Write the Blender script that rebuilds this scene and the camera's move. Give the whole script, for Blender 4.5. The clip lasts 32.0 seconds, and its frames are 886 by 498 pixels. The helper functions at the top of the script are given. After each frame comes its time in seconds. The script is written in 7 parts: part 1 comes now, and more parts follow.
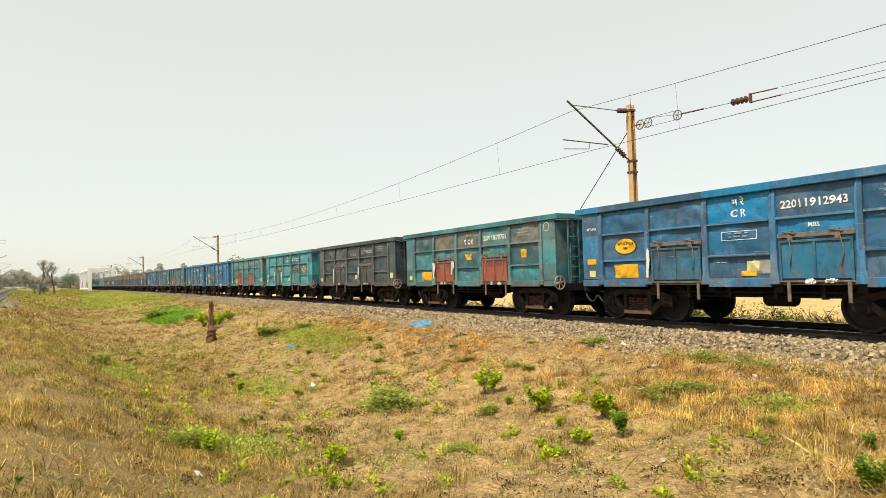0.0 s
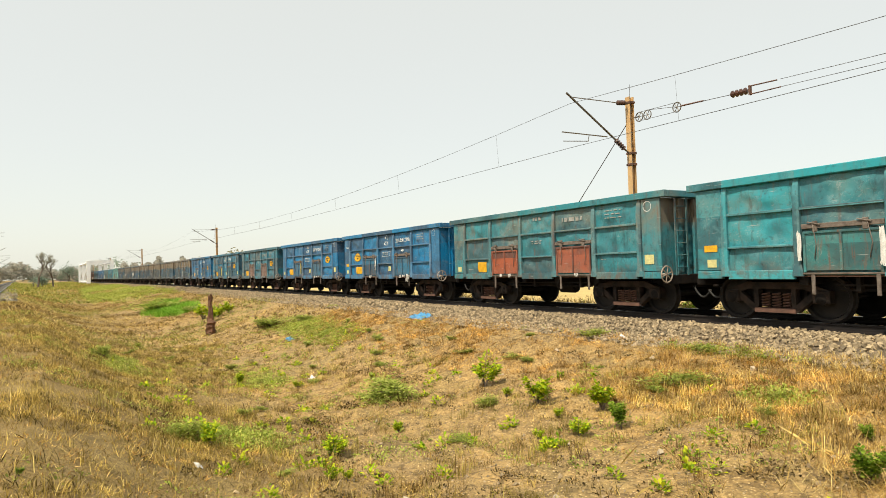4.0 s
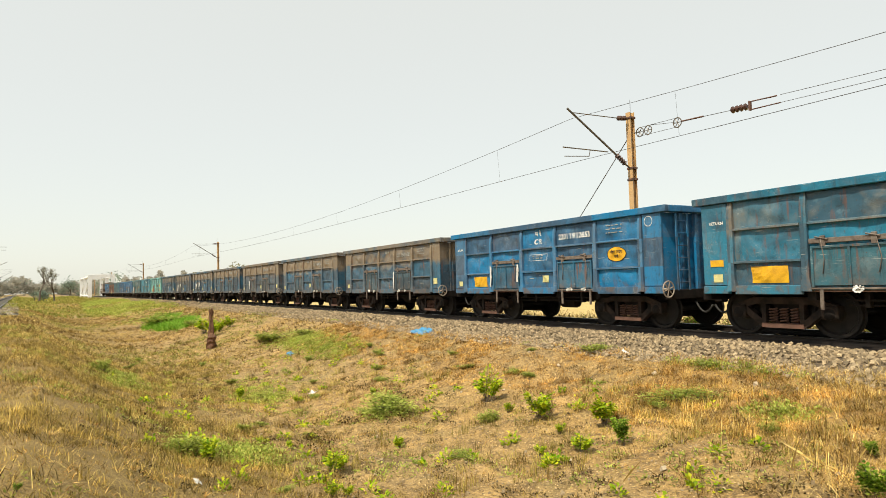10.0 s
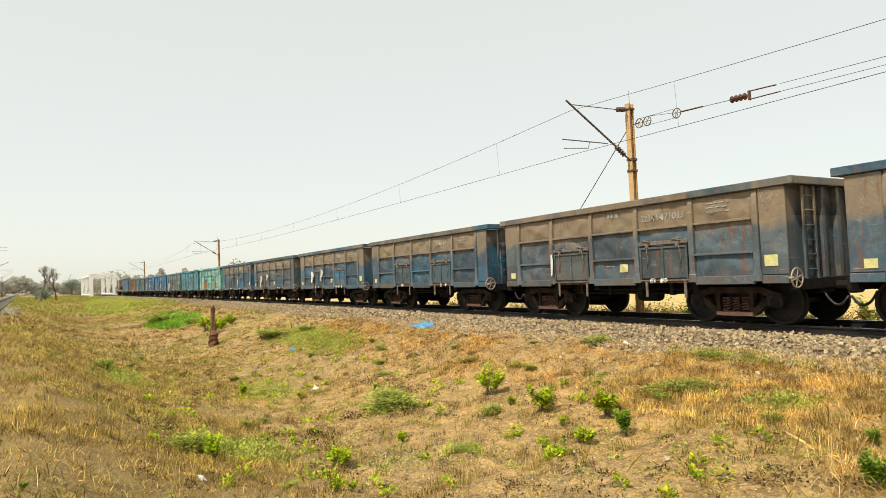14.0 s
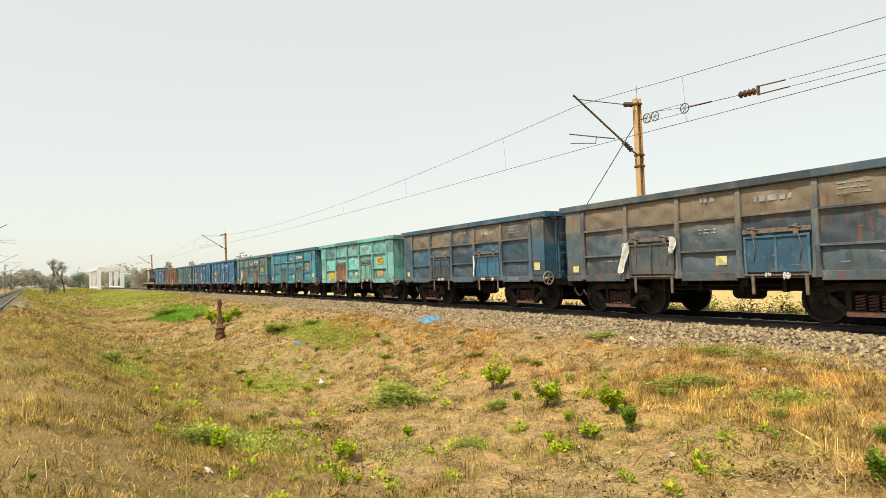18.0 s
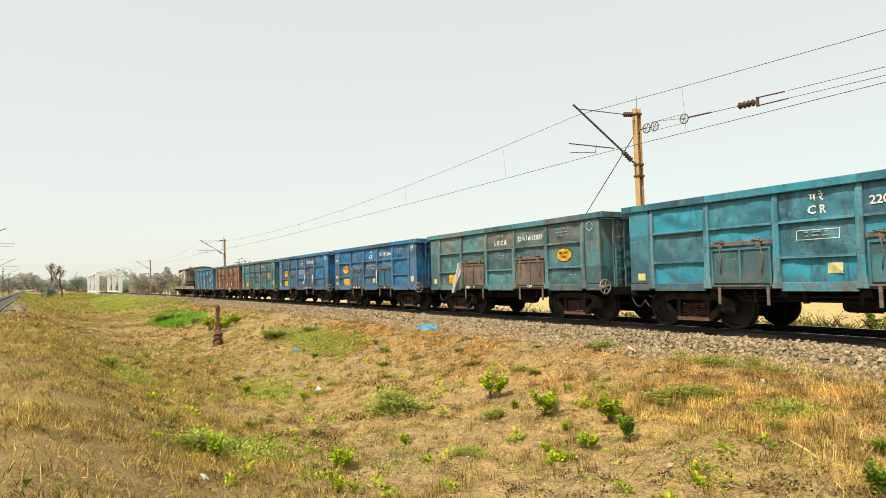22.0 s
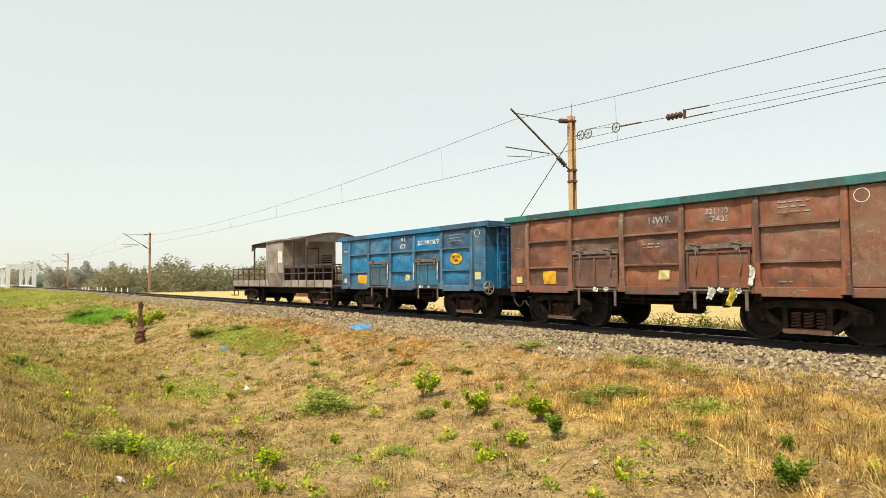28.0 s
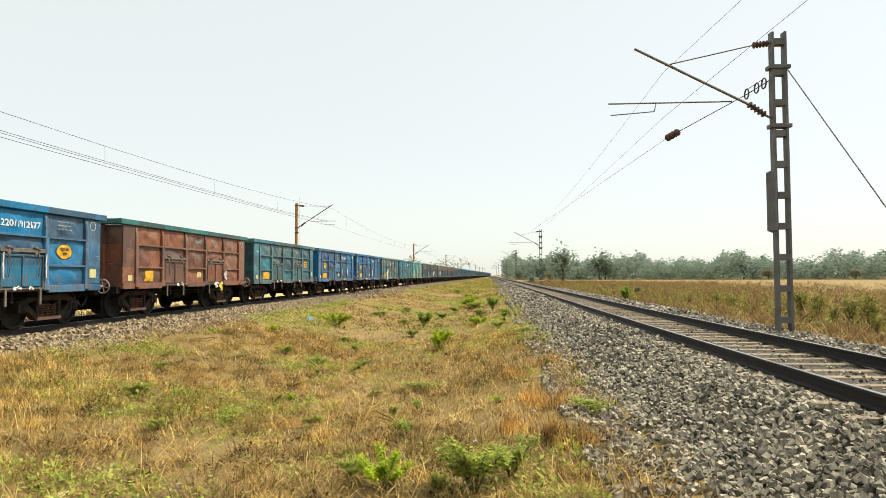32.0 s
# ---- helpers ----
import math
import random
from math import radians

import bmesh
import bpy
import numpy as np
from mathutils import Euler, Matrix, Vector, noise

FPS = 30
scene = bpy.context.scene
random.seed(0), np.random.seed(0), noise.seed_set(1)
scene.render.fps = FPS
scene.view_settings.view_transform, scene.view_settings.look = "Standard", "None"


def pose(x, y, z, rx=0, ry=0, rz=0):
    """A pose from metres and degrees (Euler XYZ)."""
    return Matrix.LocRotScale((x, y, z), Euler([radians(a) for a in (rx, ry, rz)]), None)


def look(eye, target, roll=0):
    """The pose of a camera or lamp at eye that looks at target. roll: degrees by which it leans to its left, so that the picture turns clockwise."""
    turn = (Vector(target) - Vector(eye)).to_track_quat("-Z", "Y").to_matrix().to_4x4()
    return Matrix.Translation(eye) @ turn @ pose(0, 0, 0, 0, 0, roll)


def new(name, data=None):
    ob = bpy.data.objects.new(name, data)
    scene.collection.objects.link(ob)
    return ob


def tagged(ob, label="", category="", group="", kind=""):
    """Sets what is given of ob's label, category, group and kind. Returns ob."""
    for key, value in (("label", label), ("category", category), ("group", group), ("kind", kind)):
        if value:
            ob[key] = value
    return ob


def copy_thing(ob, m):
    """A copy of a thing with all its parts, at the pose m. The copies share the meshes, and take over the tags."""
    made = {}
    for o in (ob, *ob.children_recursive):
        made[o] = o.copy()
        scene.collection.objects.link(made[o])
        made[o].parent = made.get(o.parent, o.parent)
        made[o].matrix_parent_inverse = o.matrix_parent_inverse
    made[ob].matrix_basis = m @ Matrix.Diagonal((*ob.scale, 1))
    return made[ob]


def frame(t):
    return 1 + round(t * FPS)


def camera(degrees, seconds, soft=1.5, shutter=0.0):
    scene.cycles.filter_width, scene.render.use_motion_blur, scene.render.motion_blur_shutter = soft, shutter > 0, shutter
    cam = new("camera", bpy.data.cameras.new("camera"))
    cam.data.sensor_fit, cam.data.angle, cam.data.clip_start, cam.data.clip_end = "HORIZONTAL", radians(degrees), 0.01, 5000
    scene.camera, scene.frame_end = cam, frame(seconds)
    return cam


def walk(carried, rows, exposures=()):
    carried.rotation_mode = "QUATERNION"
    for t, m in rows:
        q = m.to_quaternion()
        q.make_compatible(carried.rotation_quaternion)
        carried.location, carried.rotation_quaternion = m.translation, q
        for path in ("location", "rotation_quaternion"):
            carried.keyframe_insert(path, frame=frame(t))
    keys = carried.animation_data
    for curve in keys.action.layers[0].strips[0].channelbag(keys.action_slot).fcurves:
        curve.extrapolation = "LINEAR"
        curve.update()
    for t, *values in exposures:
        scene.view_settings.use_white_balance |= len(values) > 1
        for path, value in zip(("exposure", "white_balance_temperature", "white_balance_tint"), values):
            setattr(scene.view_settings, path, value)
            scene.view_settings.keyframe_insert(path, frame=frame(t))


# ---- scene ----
EXPOSURES = [(0.0, 0.1, 6850, 7), (28.7, 0.1, 6700, 5), (29.8, 0.08, 5850, 1), (30.6, 0.14, 5950, 4), (32.0, 0.2, 6550, 6)]
cam = camera(69.99, 32.0, soft=0.85)

# seconds, eye x y z, then tilt, lean and turn in degrees
CAM_ROWS = [
    (0.0, 0.00, 0.00, 1.40, 92.28, 1.72, 59.59),
    (0.5, 0.00, 0.00, 1.40, 92.55, 1.84, 59.49),
    (1.0, 0.00, 0.00, 1.40, 92.12, 1.54, 59.79),
    (1.5, 0.00, 0.00, 1.40, 91.70, 1.38, 59.74),
    (2.0, 0.00, 0.00, 1.40, 91.49, 1.28, 59.63),
    (2.5, 0.00, 0.00, 1.40, 91.32, 1.47, 59.02),
    (3.0, 0.00, 0.00, 1.40, 91.48, 1.71, 59.12),
    (3.5, 0.00, 0.00, 1.40, 91.55, 1.80, 59.31),
    (5.5, 0.00, 0.00, 1.40, 91.69, 1.55, 59.94),
    (6.0, 0.00, 0.00, 1.40, 91.86, 1.79, 59.71),
    (6.5, 0.00, 0.00, 1.40, 92.14, 1.86, 59.59),
    (7.0, 0.00, 0.00, 1.40, 92.06, 1.78, 59.38),
    (7.5, 0.00, 0.00, 1.40, 91.94, 1.65, 59.60),
    (8.0, 0.00, 0.00, 1.40, 92.05, 1.66, 59.55),
    (8.5, 0.00, 0.00, 1.40, 92.80, 1.60, 59.60),
    (9.0, 0.00, 0.00, 1.40, 92.62, 1.43, 59.61),
    (9.5, 0.00, 0.00, 1.40, 93.07, 1.89, 59.54),
    (10.0, 0.00, 0.00, 1.40, 92.92, 1.69, 59.61),
    (10.5, 0.00, 0.00, 1.40, 92.42, 1.54, 59.70),
    (11.0, 0.00, 0.00, 1.40, 92.05, 1.48, 59.86),
    (11.5, 0.00, 0.00, 1.40, 92.33, 1.92, 60.05),
    (12.0, 0.00, 0.00, 1.40, 92.33, 2.00, 59.92),
    (12.5, 0.00, 0.00, 1.40, 92.38, 2.23, 59.60),
    (13.0, 0.00, 0.00, 1.40, 92.55, 2.30, 59.59),
    (13.5, 0.00, 0.00, 1.40, 92.56, 2.42, 59.78),
    (14.0, 0.00, 0.00, 1.40, 92.39, 2.48, 59.70),
    (14.5, 0.00, 0.00, 1.40, 92.31, 2.26, 59.61),
    (16.5, 0.00, 0.00, 1.40, 92.20, 2.11, 59.87),
    (17.0, 0.00, 0.00, 1.40, 92.12, 1.74, 59.98),
    (17.5, 0.00, 0.00, 1.40, 92.16, 2.03, 60.10),
    (18.0, 0.00, 0.00, 1.40, 91.94, 2.20, 60.24),
    (18.5, 0.00, 0.00, 1.40, 92.24, 2.49, 59.87),
    (19.0, 0.00, 0.00, 1.40, 92.25, 2.33, 59.88),
    (19.5, 0.00, 0.00, 1.40, 92.48, 2.27, 60.11),
    (20.0, 0.00, 0.00, 1.40, 92.83, 2.13, 59.86),
    (20.5, 0.00, 0.00, 1.40, 92.93, 2.02, 59.77),
    (21.0, 0.00, 0.00, 1.40, 92.81, 2.05, 60.02),
    (21.5, 0.00, 0.00, 1.40, 92.56, 1.98, 59.93),
    (22.0, 0.00, 0.00, 1.40, 92.64, 1.66, 60.13),
    (22.5, 0.00, 0.00, 1.40, 92.85, 1.81, 59.92),
    (23.0, 0.00, 0.00, 1.40, 93.46, 2.15, 59.73),
    (23.5, 0.00, 0.00, 1.40, 93.64, 1.65, 59.78),
    (24.0, 0.00, 0.00, 1.40, 93.94, 1.27, 59.91),
    (24.5, 0.00, 0.00, 1.40, 93.38, 1.27, 59.47),
    (25.0, 0.00, 0.00, 1.40, 93.42, 0.94, 59.48),
    (25.5, 0.00, 0.00, 1.40, 93.28, 0.52, 59.20),
    (27.5, 0.00, 0.00, 1.40, 91.97, 0.68, 56.70),
    (28.0, -0.02, 0.02, 1.37, 92.59, 0.58, 54.27),
    (28.5, -0.04, 0.04, 1.34, 93.57, 1.86, 50.95),
    (28.7, -0.04, 0.05, 1.32, 93.70, 1.35, 50.81),
    (29.0, 0.12, 0.32, 1.31, 94.42, 1.48, 50.86),
    (29.2, 0.23, 0.50, 1.31, 95.21, 1.49, 48.37),
    (29.5, 0.40, 0.77, 1.30, 97.79, 1.23, 33.97),
    (29.8, 0.53, 0.77, 1.44, 96.61, 2.82, 13.25),
    (30.0, 0.61, 0.77, 1.54, 94.60, 2.75, 3.25),
    (30.1, 0.66, 0.77, 1.58, 94.18, 2.43, -2.14),
    (30.4, 0.66, 0.70, 1.53, 93.71, 1.83, -20.56),
    (30.7, 0.67, 0.63, 1.47, 94.31, 1.06, -39.89),
    (31.0, 0.89, 0.87, 1.44, 94.40, 0.93, -56.47),
    (31.4, 1.18, 1.18, 1.39, 93.51, 1.04, -75.17),
    (31.5, 1.20, 1.24, 1.38, 93.19, 0.75, -78.17),
    (32.0, 1.33, 1.58, 1.33, 92.36, 0.24, -87.38),
]
walk(cam, [(r[0], pose(*r[1:])) for r in CAM_ROWS], exposures=EXPOSURES)

# ---------------------------------------------------------------- light
SUN_ELEV, SUN_TURN = 55.0, -70.0      # height, and bearing of the sun from +x towards -y
_a, _e = radians(SUN_TURN), radians(SUN_ELEV)
SUN_DIR = Vector((math.cos(_a) * math.cos(_e), math.sin(_a) * math.cos(_e), math.sin(_e)))

world = bpy.data.worlds.new("sky")
scene.world = world
world.use_nodes = True
_nt = world.node_tree
_nt.nodes.clear()
_sky = _nt.nodes.new("ShaderNodeTexSky")
_sky.sky_type, _sky.sun_disc = "NISHITA", False
_sky.sun_elevation = _e
_sky.sun_rotation = math.pi / 2 - _a
_sky.altitude, _sky.air_density, _sky.dust_density, _sky.ozone_density = 300, 1.0, 2.0, 1.5
_bg = _nt.nodes.new("ShaderNodeBackground")
_bg.inputs["Strength"].default_value = 0.13
_wo = _nt.nodes.new("ShaderNodeOutputWorld")
# a dusty haze whitens the whole sky
_haze = _nt.nodes.new("ShaderNodeMix")
_haze.data_type = "RGBA"
_haze.inputs[0].default_value = 0.66
_haze.inputs[7].default_value = (7.6, 7.65, 7.2, 1)
_nt.links.new(_sky.outputs[0], _haze.inputs[6])
_nt.links.new(_haze.outputs[2], _bg.inputs["Color"])
_nt.links.new(_bg.outputs[0], _wo.inputs["Surface"])

sun = new("sun", bpy.data.lights.new("sun", "SUN"))
sun.data.energy, sun.data.angle, sun.data.color = 5.0, radians(0.6), (1.0, 0.90, 0.74)
sun.matrix_world = look(SUN_DIR * 200, (0, 0, 0))


# ---------------------------------------------------------------- materials
def material(name, rough=0.8, metal=0.0):
    m = bpy.data.materials.new(name)
    m.use_nodes = True
    b = m.node_tree.nodes["Principled BSDF"]
    b.inputs["Roughness"].default_value, b.inputs["Metallic"].default_value = rough, metal
    return m, m.node_tree, b


def node(nt, kind, **inputs):
    n = nt.nodes.new(kind)
    for key, value in inputs.items():
        n.inputs[key.replace("_", " ")].default_value = value
    return n


def ramp(nt, fac, stops):
    r = nt.nodes.new("ShaderNodeValToRGB")
    el = r.color_ramp.elements
    while len(el) < len(stops):
        el.new(0.5)
    for e, (p, c) in zip(el, stops):
        e.position, e.color = p, (*c, 1) if len(c) == 3 else c
    nt.links.new(fac, r.inputs[0])
    return r.outputs[0]


def mix(nt, fac, a, b, kind="MIX"):
    n = nt.nodes.new("ShaderNodeMix")
    n.data_type, n.blend_type = "RGBA", kind
    for sock, v in ((n.inputs[0], fac), (n.inputs[6], a), (n.inputs[7], b)):
        if hasattr(v, "is_output"):
            nt.links.new(v, sock)
        elif isinstance(v, tuple):
            sock.default_value = (*v, 1)
        else:
            sock.default_value = v
    return n.outputs[2]


def noise_tex(nt, scale, detail=4, vector=None, rough=0.55, distort=0.0):
    n = node(nt, "ShaderNodeTexNoise", Scale=scale, Detail=detail, Roughness=rough, Distortion=distort)
    if vector is not None:
        nt.links.new(vector, n.inputs["Vector"])
    return n.outputs["Fac"]


def bump(nt, bsdf, height, strength=0.3, distance=0.02):
    n = node(nt, "ShaderNodeBump", Strength=strength, Distance=distance)
    nt.links.new(height, n.inputs["Height"])
    nt.links.new(n.outputs[0], bsdf.inputs["Normal"])


def coords(nt, kind="Object", scale=(1, 1, 1)):
    t = nt.nodes.new("ShaderNodeTexCoord")
    m = nt.nodes.new("ShaderNodeMapping")
    m.inputs["Scale"].default_value = scale
    nt.links.new(t.outputs[kind], m.inputs[0])
    return m.outputs[0]


def speckled(name, a, b, scale=6.0, rough=0.85, metal=0.0, fine=60.0, relief=0.25, depth=0.01, per_piece=0.0, space="Object", gloss=0.5):
    """Two colours mingled at two scales, with fine relief."""
    m, nt, p = material(name, rough, metal)
    v = coords(nt, space)
    p.inputs["Specular IOR Level"].default_value = gloss
    big, small = noise_tex(nt, scale, 5, v), noise_tex(nt, fine, 3, v)
    c = mix(nt, ramp(nt, big, [(0.35, (0, 0, 0)), (0.68, (1, 1, 1))]), a, b)
    c = mix(nt, ramp(nt, small, [(0.3, (0.72, 0.72, 0.72)), (0.7, (1, 1, 1))]), (0, 0, 0), c)
    if per_piece:
        geo = nt.nodes.new("ShaderNodeNewGeometry")
        inf = nt.nodes.new("ShaderNodeObjectInfo")
        add = nt.nodes.new("ShaderNodeMath")
        add.operation = "ADD"
        nt.links.new(geo.outputs["Random Per Island"], add.inputs[0])
        nt.links.new(inf.outputs["Random"], add.inputs[1])
        fr = nt.nodes.new("ShaderNodeMath")
        fr.operation = "FRACT"
        nt.links.new(add.outputs[0], fr.inputs[0])
        lo = 1.0 - per_piece
        c = mix(nt, 1.0, c, ramp(nt, fr.outputs[0], [(0, (lo, lo, lo)), (0.6, (1, 1, 1)), (1, (1 + per_piece * 0.7, 1 + per_piece * 0.66, 1 + per_piece * 0.6))]), "MULTIPLY")
    nt.links.new(c, p.inputs["Base Color"])
    bump(nt, p, small, relief, depth)
    return m


def wagon_paint():
    """Weathered wagon paint: the object's own colour, uneven from panel to panel, with dust, rust and scratches by its alpha."""
    m, nt, p = material("wagon_paint", 0.5)
    p.inputs["Specular IOR Level"].default_value = 0.32
    inf = nt.nodes.new("ShaderNodeObjectInfo")
    v = nt.nodes.new("ShaderNodeTexCoord").outputs["Object"]

    def math_node(op, a, b=None, c=None, clamp=False):
        n = nt.nodes.new("ShaderNodeMath")
        n.operation, n.use_clamp = op, clamp
        for sock, val in zip(n.inputs, (a, b, c)):
            if val is None:
                continue
            if hasattr(val, "is_output"):
                nt.links.new(val, sock)
            else:
                sock.default_value = val
        return n.outputs[0]

    def mapped(vec, scale, at=(0, 0, 0), turn=(0, 0, 0)):
        n = nt.nodes.new("ShaderNodeMapping")
        n.inputs["Scale"].default_value, n.inputs["Location"].default_value, n.inputs["Rotation"].default_value = scale, at, turn
        nt.links.new(vec, n.inputs[0])
        return n.outputs[0]

    comb = nt.nodes.new("ShaderNodeCombineXYZ")
    for k in range(3):
        nt.links.new(inf.outputs["Random"], comb.inputs[k])
    shift = nt.nodes.new("ShaderNodeVectorMath")
    shift.operation = "MULTIPLY_ADD"
    shift.inputs[1].default_value = (39.0, 25.0, 17.0)
    nt.links.new(comb.outputs[0], shift.inputs[0])
    nt.links.new(v, shift.inputs[2])
    vec = shift.outputs[0]
    sep = nt.nodes.new("ShaderNodeSeparateXYZ")
    nt.links.new(v, sep.inputs[0])
    # one number for each pressed panel, by the bays between the stanchions and the rows between the ribs
    bay = math_node("FLOOR", math_node("MULTIPLY_ADD", sep.outputs[0], 1 / 1.672, 10.48))
    row = math_node("ADD", math_node("GREATER_THAN", sep.outputs[2], 1.62), math_node("GREATER_THAN", sep.outputs[2], 2.35))
    cell = nt.nodes.new("ShaderNodeCombineXYZ")
    nt.links.new(bay, cell.inputs[0])
    nt.links.new(row, cell.inputs[1])
    nt.links.new(math_node("MULTIPLY", inf.outputs["Random"], 91.0), cell.inputs[2])
    white = nt.nodes.new("ShaderNodeTexWhiteNoise")
    nt.links.new(cell.outputs[0], white.inputs[0])
    panel = white.outputs["Value"]
    panel2 = math_node("FRACT", math_node("MULTIPLY", panel, 7.31))

    big = noise_tex(nt, 0.9, 5, vec, 0.6, 0.8)
    mid = noise_tex(nt, 3.2, 6, vec, 0.66, 0.5)
    fine = noise_tex(nt, 24, 4, vec)
    streak = noise_tex(nt, 1.6, 5, mapped(vec, (5.0, 5.0, 0.5)), 0.6)
    crack = noise_tex(nt, 8.0, 6, vec, 0.68, 0.6)
    col = inf.outputs["Color"]
    alpha = inf.outputs["Alpha"]
    # sun-bleached, fresh and dull fields within and between panels
    field = math_node("ADD", math_node("MULTIPLY", panel, 0.46), math_node("ADD", big, -0.23))
    c = mix(nt, ramp(nt, field, [(0.36, (0, 0, 0)), (0.60, (1, 1, 1))]), mix(nt, 0.42, mix(nt, 1.0, col, (0.62, 0.66, 0.70), "MULTIPLY"), (0.055, 0.062, 0.066)), mix(nt, 1.0, col, (1.16, 1.20, 1.18), "MULTIPLY"))
    grey = math_node("MULTIPLY", math_node("MULTIPLY", panel2, ramp(nt, mid, [(0.38, (0.15, 0.15, 0.15)), (0.66, (0.75, 0.75, 0.75))])), math_node("MULTIPLY_ADD", alpha, 0.7, 0.38), clamp=True)
    c = mix(nt, grey, c, mix(nt, 0.35, (0.13, 0.135, 0.135), col))
    c = mix(nt, ramp(nt, mid, [(0.56, (0, 0, 0)), (0.74, (0.5, 0.5, 0.5))]), c, mix(nt, 0.30, col, (0.40, 0.46, 0.46)))
    c = mix(nt, ramp(nt, crack, [(0.33, (0.55, 0.55, 0.55)), (0.45, (0, 0, 0))]), c, mix(nt, 0.75, c, (0.016, 0.018, 0.020)))
    # sooty runs down the sheets
    soot = ramp(nt, noise_tex(nt, 1.5, 6, mapped(vec, (3.0, 3.0, 0.6), (4.0, 1.0, 2.0)), 0.7, 0.4), [(0.54, (0, 0, 0)), (0.74, (0.75, 0.75, 0.75))])
    c = mix(nt, soot, c, (0.022, 0.022, 0.022))

    # load dust clings to the upper row, rust to the foot and the seams; both grow with alpha
    def level(fac, lo, hi):
        return math_node("MULTIPLY", ramp(nt, fac, [(lo, (0, 0, 0)), (hi, (1, 1, 1))]), alpha, clamp=True)
    high = nt.nodes.new("ShaderNodeMapRange")
    high.inputs[1].default_value, high.inputs[2].default_value = 1.9, 2.5
    nt.links.new(sep.outputs[2], high.inputs[0])
    heavy = math_node("SUBTRACT", alpha, 0.55, clamp=True)
    lift = math_node("ADD", big, math_node("MULTIPLY", math_node("MULTIPLY_ADD", high.outputs[0], 1.25, -0.45), heavy))
    lift = math_node("ADD", lift, math_node("MULTIPLY_ADD", panel2, 0.14, -0.07))
    c = mix(nt, level(lift, 0.52, 0.74), c, mix(nt, ramp(nt, mid, [(0.35, (0, 0, 0)), (0.65, (1, 1, 1))]), (0.17, 0.135, 0.10), (0.225, 0.175, 0.115)))
    c = mix(nt, level(streak, 0.57, 0.72), c, (0.16, 0.070, 0.040))
    foot = nt.nodes.new("ShaderNodeMapRange")
    foot.inputs[1].default_value, foot.inputs[2].default_value = 1.45, 1.0
    nt.links.new(sep.outputs[2], foot.inputs[0])
    c = mix(nt, math_node("MULTIPLY", foot.outputs[0], ramp(nt, mid, [(0.46, (0, 0, 0)), (0.62, (0.75, 0.75, 0.75))]), clamp=True), c, (0.12, 0.085, 0.065))
    c = mix(nt, level(fine, 0.64, 0.72), c, (0.10, 0.05, 0.035))
    # scrapes down to pale primer; the crooked ones double as painted crease highlights
    scrape = ramp(nt, noise_tex(nt, 1.0, 3, mapped(vec, (2.2, 2.2, 24.0), turn=(0, 0.9, 0)), 0.5), [(0.69, (0, 0, 0)), (0.75, (0.6, 0.6, 0.6))])
    c = mix(nt, scrape, c, (0.36, 0.38, 0.37))
    crook = ramp(nt, noise_tex(nt, 2.6, 4, mapped(vec, (1.0, 1.0, 1.3), (7, 3, 1)), 0.6, 1.2), [(0.492, (0, 0, 0)), (0.5, (0.55, 0.55, 0.55)), (0.508, (0, 0, 0))])
    c = mix(nt, math_node("MULTIPLY", crook, ramp(nt, big, [(0.48, (0, 0, 0)), (0.6, (1, 1, 1))])), c, (0.33, 0.36, 0.36))
    nt.links.new(c, p.inputs["Base Color"])
    nt.links.new(ramp(nt, mid, [(0.3, (0.34, 0.34, 0.34)), (0.7, (0.66, 0.66, 0.66))]), p.inputs["Roughness"])
    bump(nt, p, crack, 0.45, 0.014)
    return m


M_PAINT = wagon_paint()
M_GEAR = speckled("bogie_steel", (0.009, 0.008, 0.008), (0.024, 0.018, 0.015), 5, 0.75, gloss=0.15)
M_FRAME = speckled("rusted_bogie_frame", (0.052, 0.034, 0.026), (0.014, 0.012, 0.011), 4, 0.8, gloss=0.2)
M_HOOK = speckled("worn_steel_hook", (0.20, 0.165, 0.14), (0.085, 0.062, 0.05), 8, 0.7)
M_CREAM = speckled("cream_wheel_paint", (0.40, 0.35, 0.29), (0.24, 0.18, 0.14), 9, 0.6)
M_RUSTY = speckled("rusty_steel", (0.10, 0.05, 0.035), (0.17, 0.085, 0.06), 6, 0.8)
M_WHEEL = speckled("wheel_steel", (0.012, 0.011, 0.011), (0.026, 0.022, 0.02), 4, 0.65, gloss=0.2)
M_BLACK = speckled("black_rubber", (0.012, 0.012, 0.012), (0.025, 0.024, 0.023), 10, 0.6)
M_WHITE = speckled("white_marking", (0.82, 0.83, 0.81), (0.62, 0.64, 0.63), 9, 0.6)
M_YELLOW = speckled("yellow_marking", (0.78, 0.43, 0.01), (0.60, 0.32, 0.02), 5, 0.6)
M_PALEY = speckled("pale_yellow_card", (0.65, 0.62, 0.28), (0.55, 0.52, 0.25), 9, 0.7)
M_RED = speckled("red_oxide_door", (0.26, 0.07, 0.04), (0.17, 0.06, 0.04), 3, 0.7)
M_CLOTH = speckled("white_cloth", (0.78, 0.78, 0.76), (0.6, 0.6, 0.58), 7, 0.9)
M_VAN = speckled("brake_van_paint", (0.38, 0.33, 0.295), (0.20, 0.165, 0.145), 1.6, 0.75)
M_VANDARK = speckled("brake_van_brown", (0.11, 0.06, 0.045), (0.07, 0.045, 0.04), 3, 0.75)
M_RAIL = speckled("rail_side_rust", (0.020, 0.015, 0.013), (0.012, 0.010, 0.010), 4, 0.6, gloss=0.3)
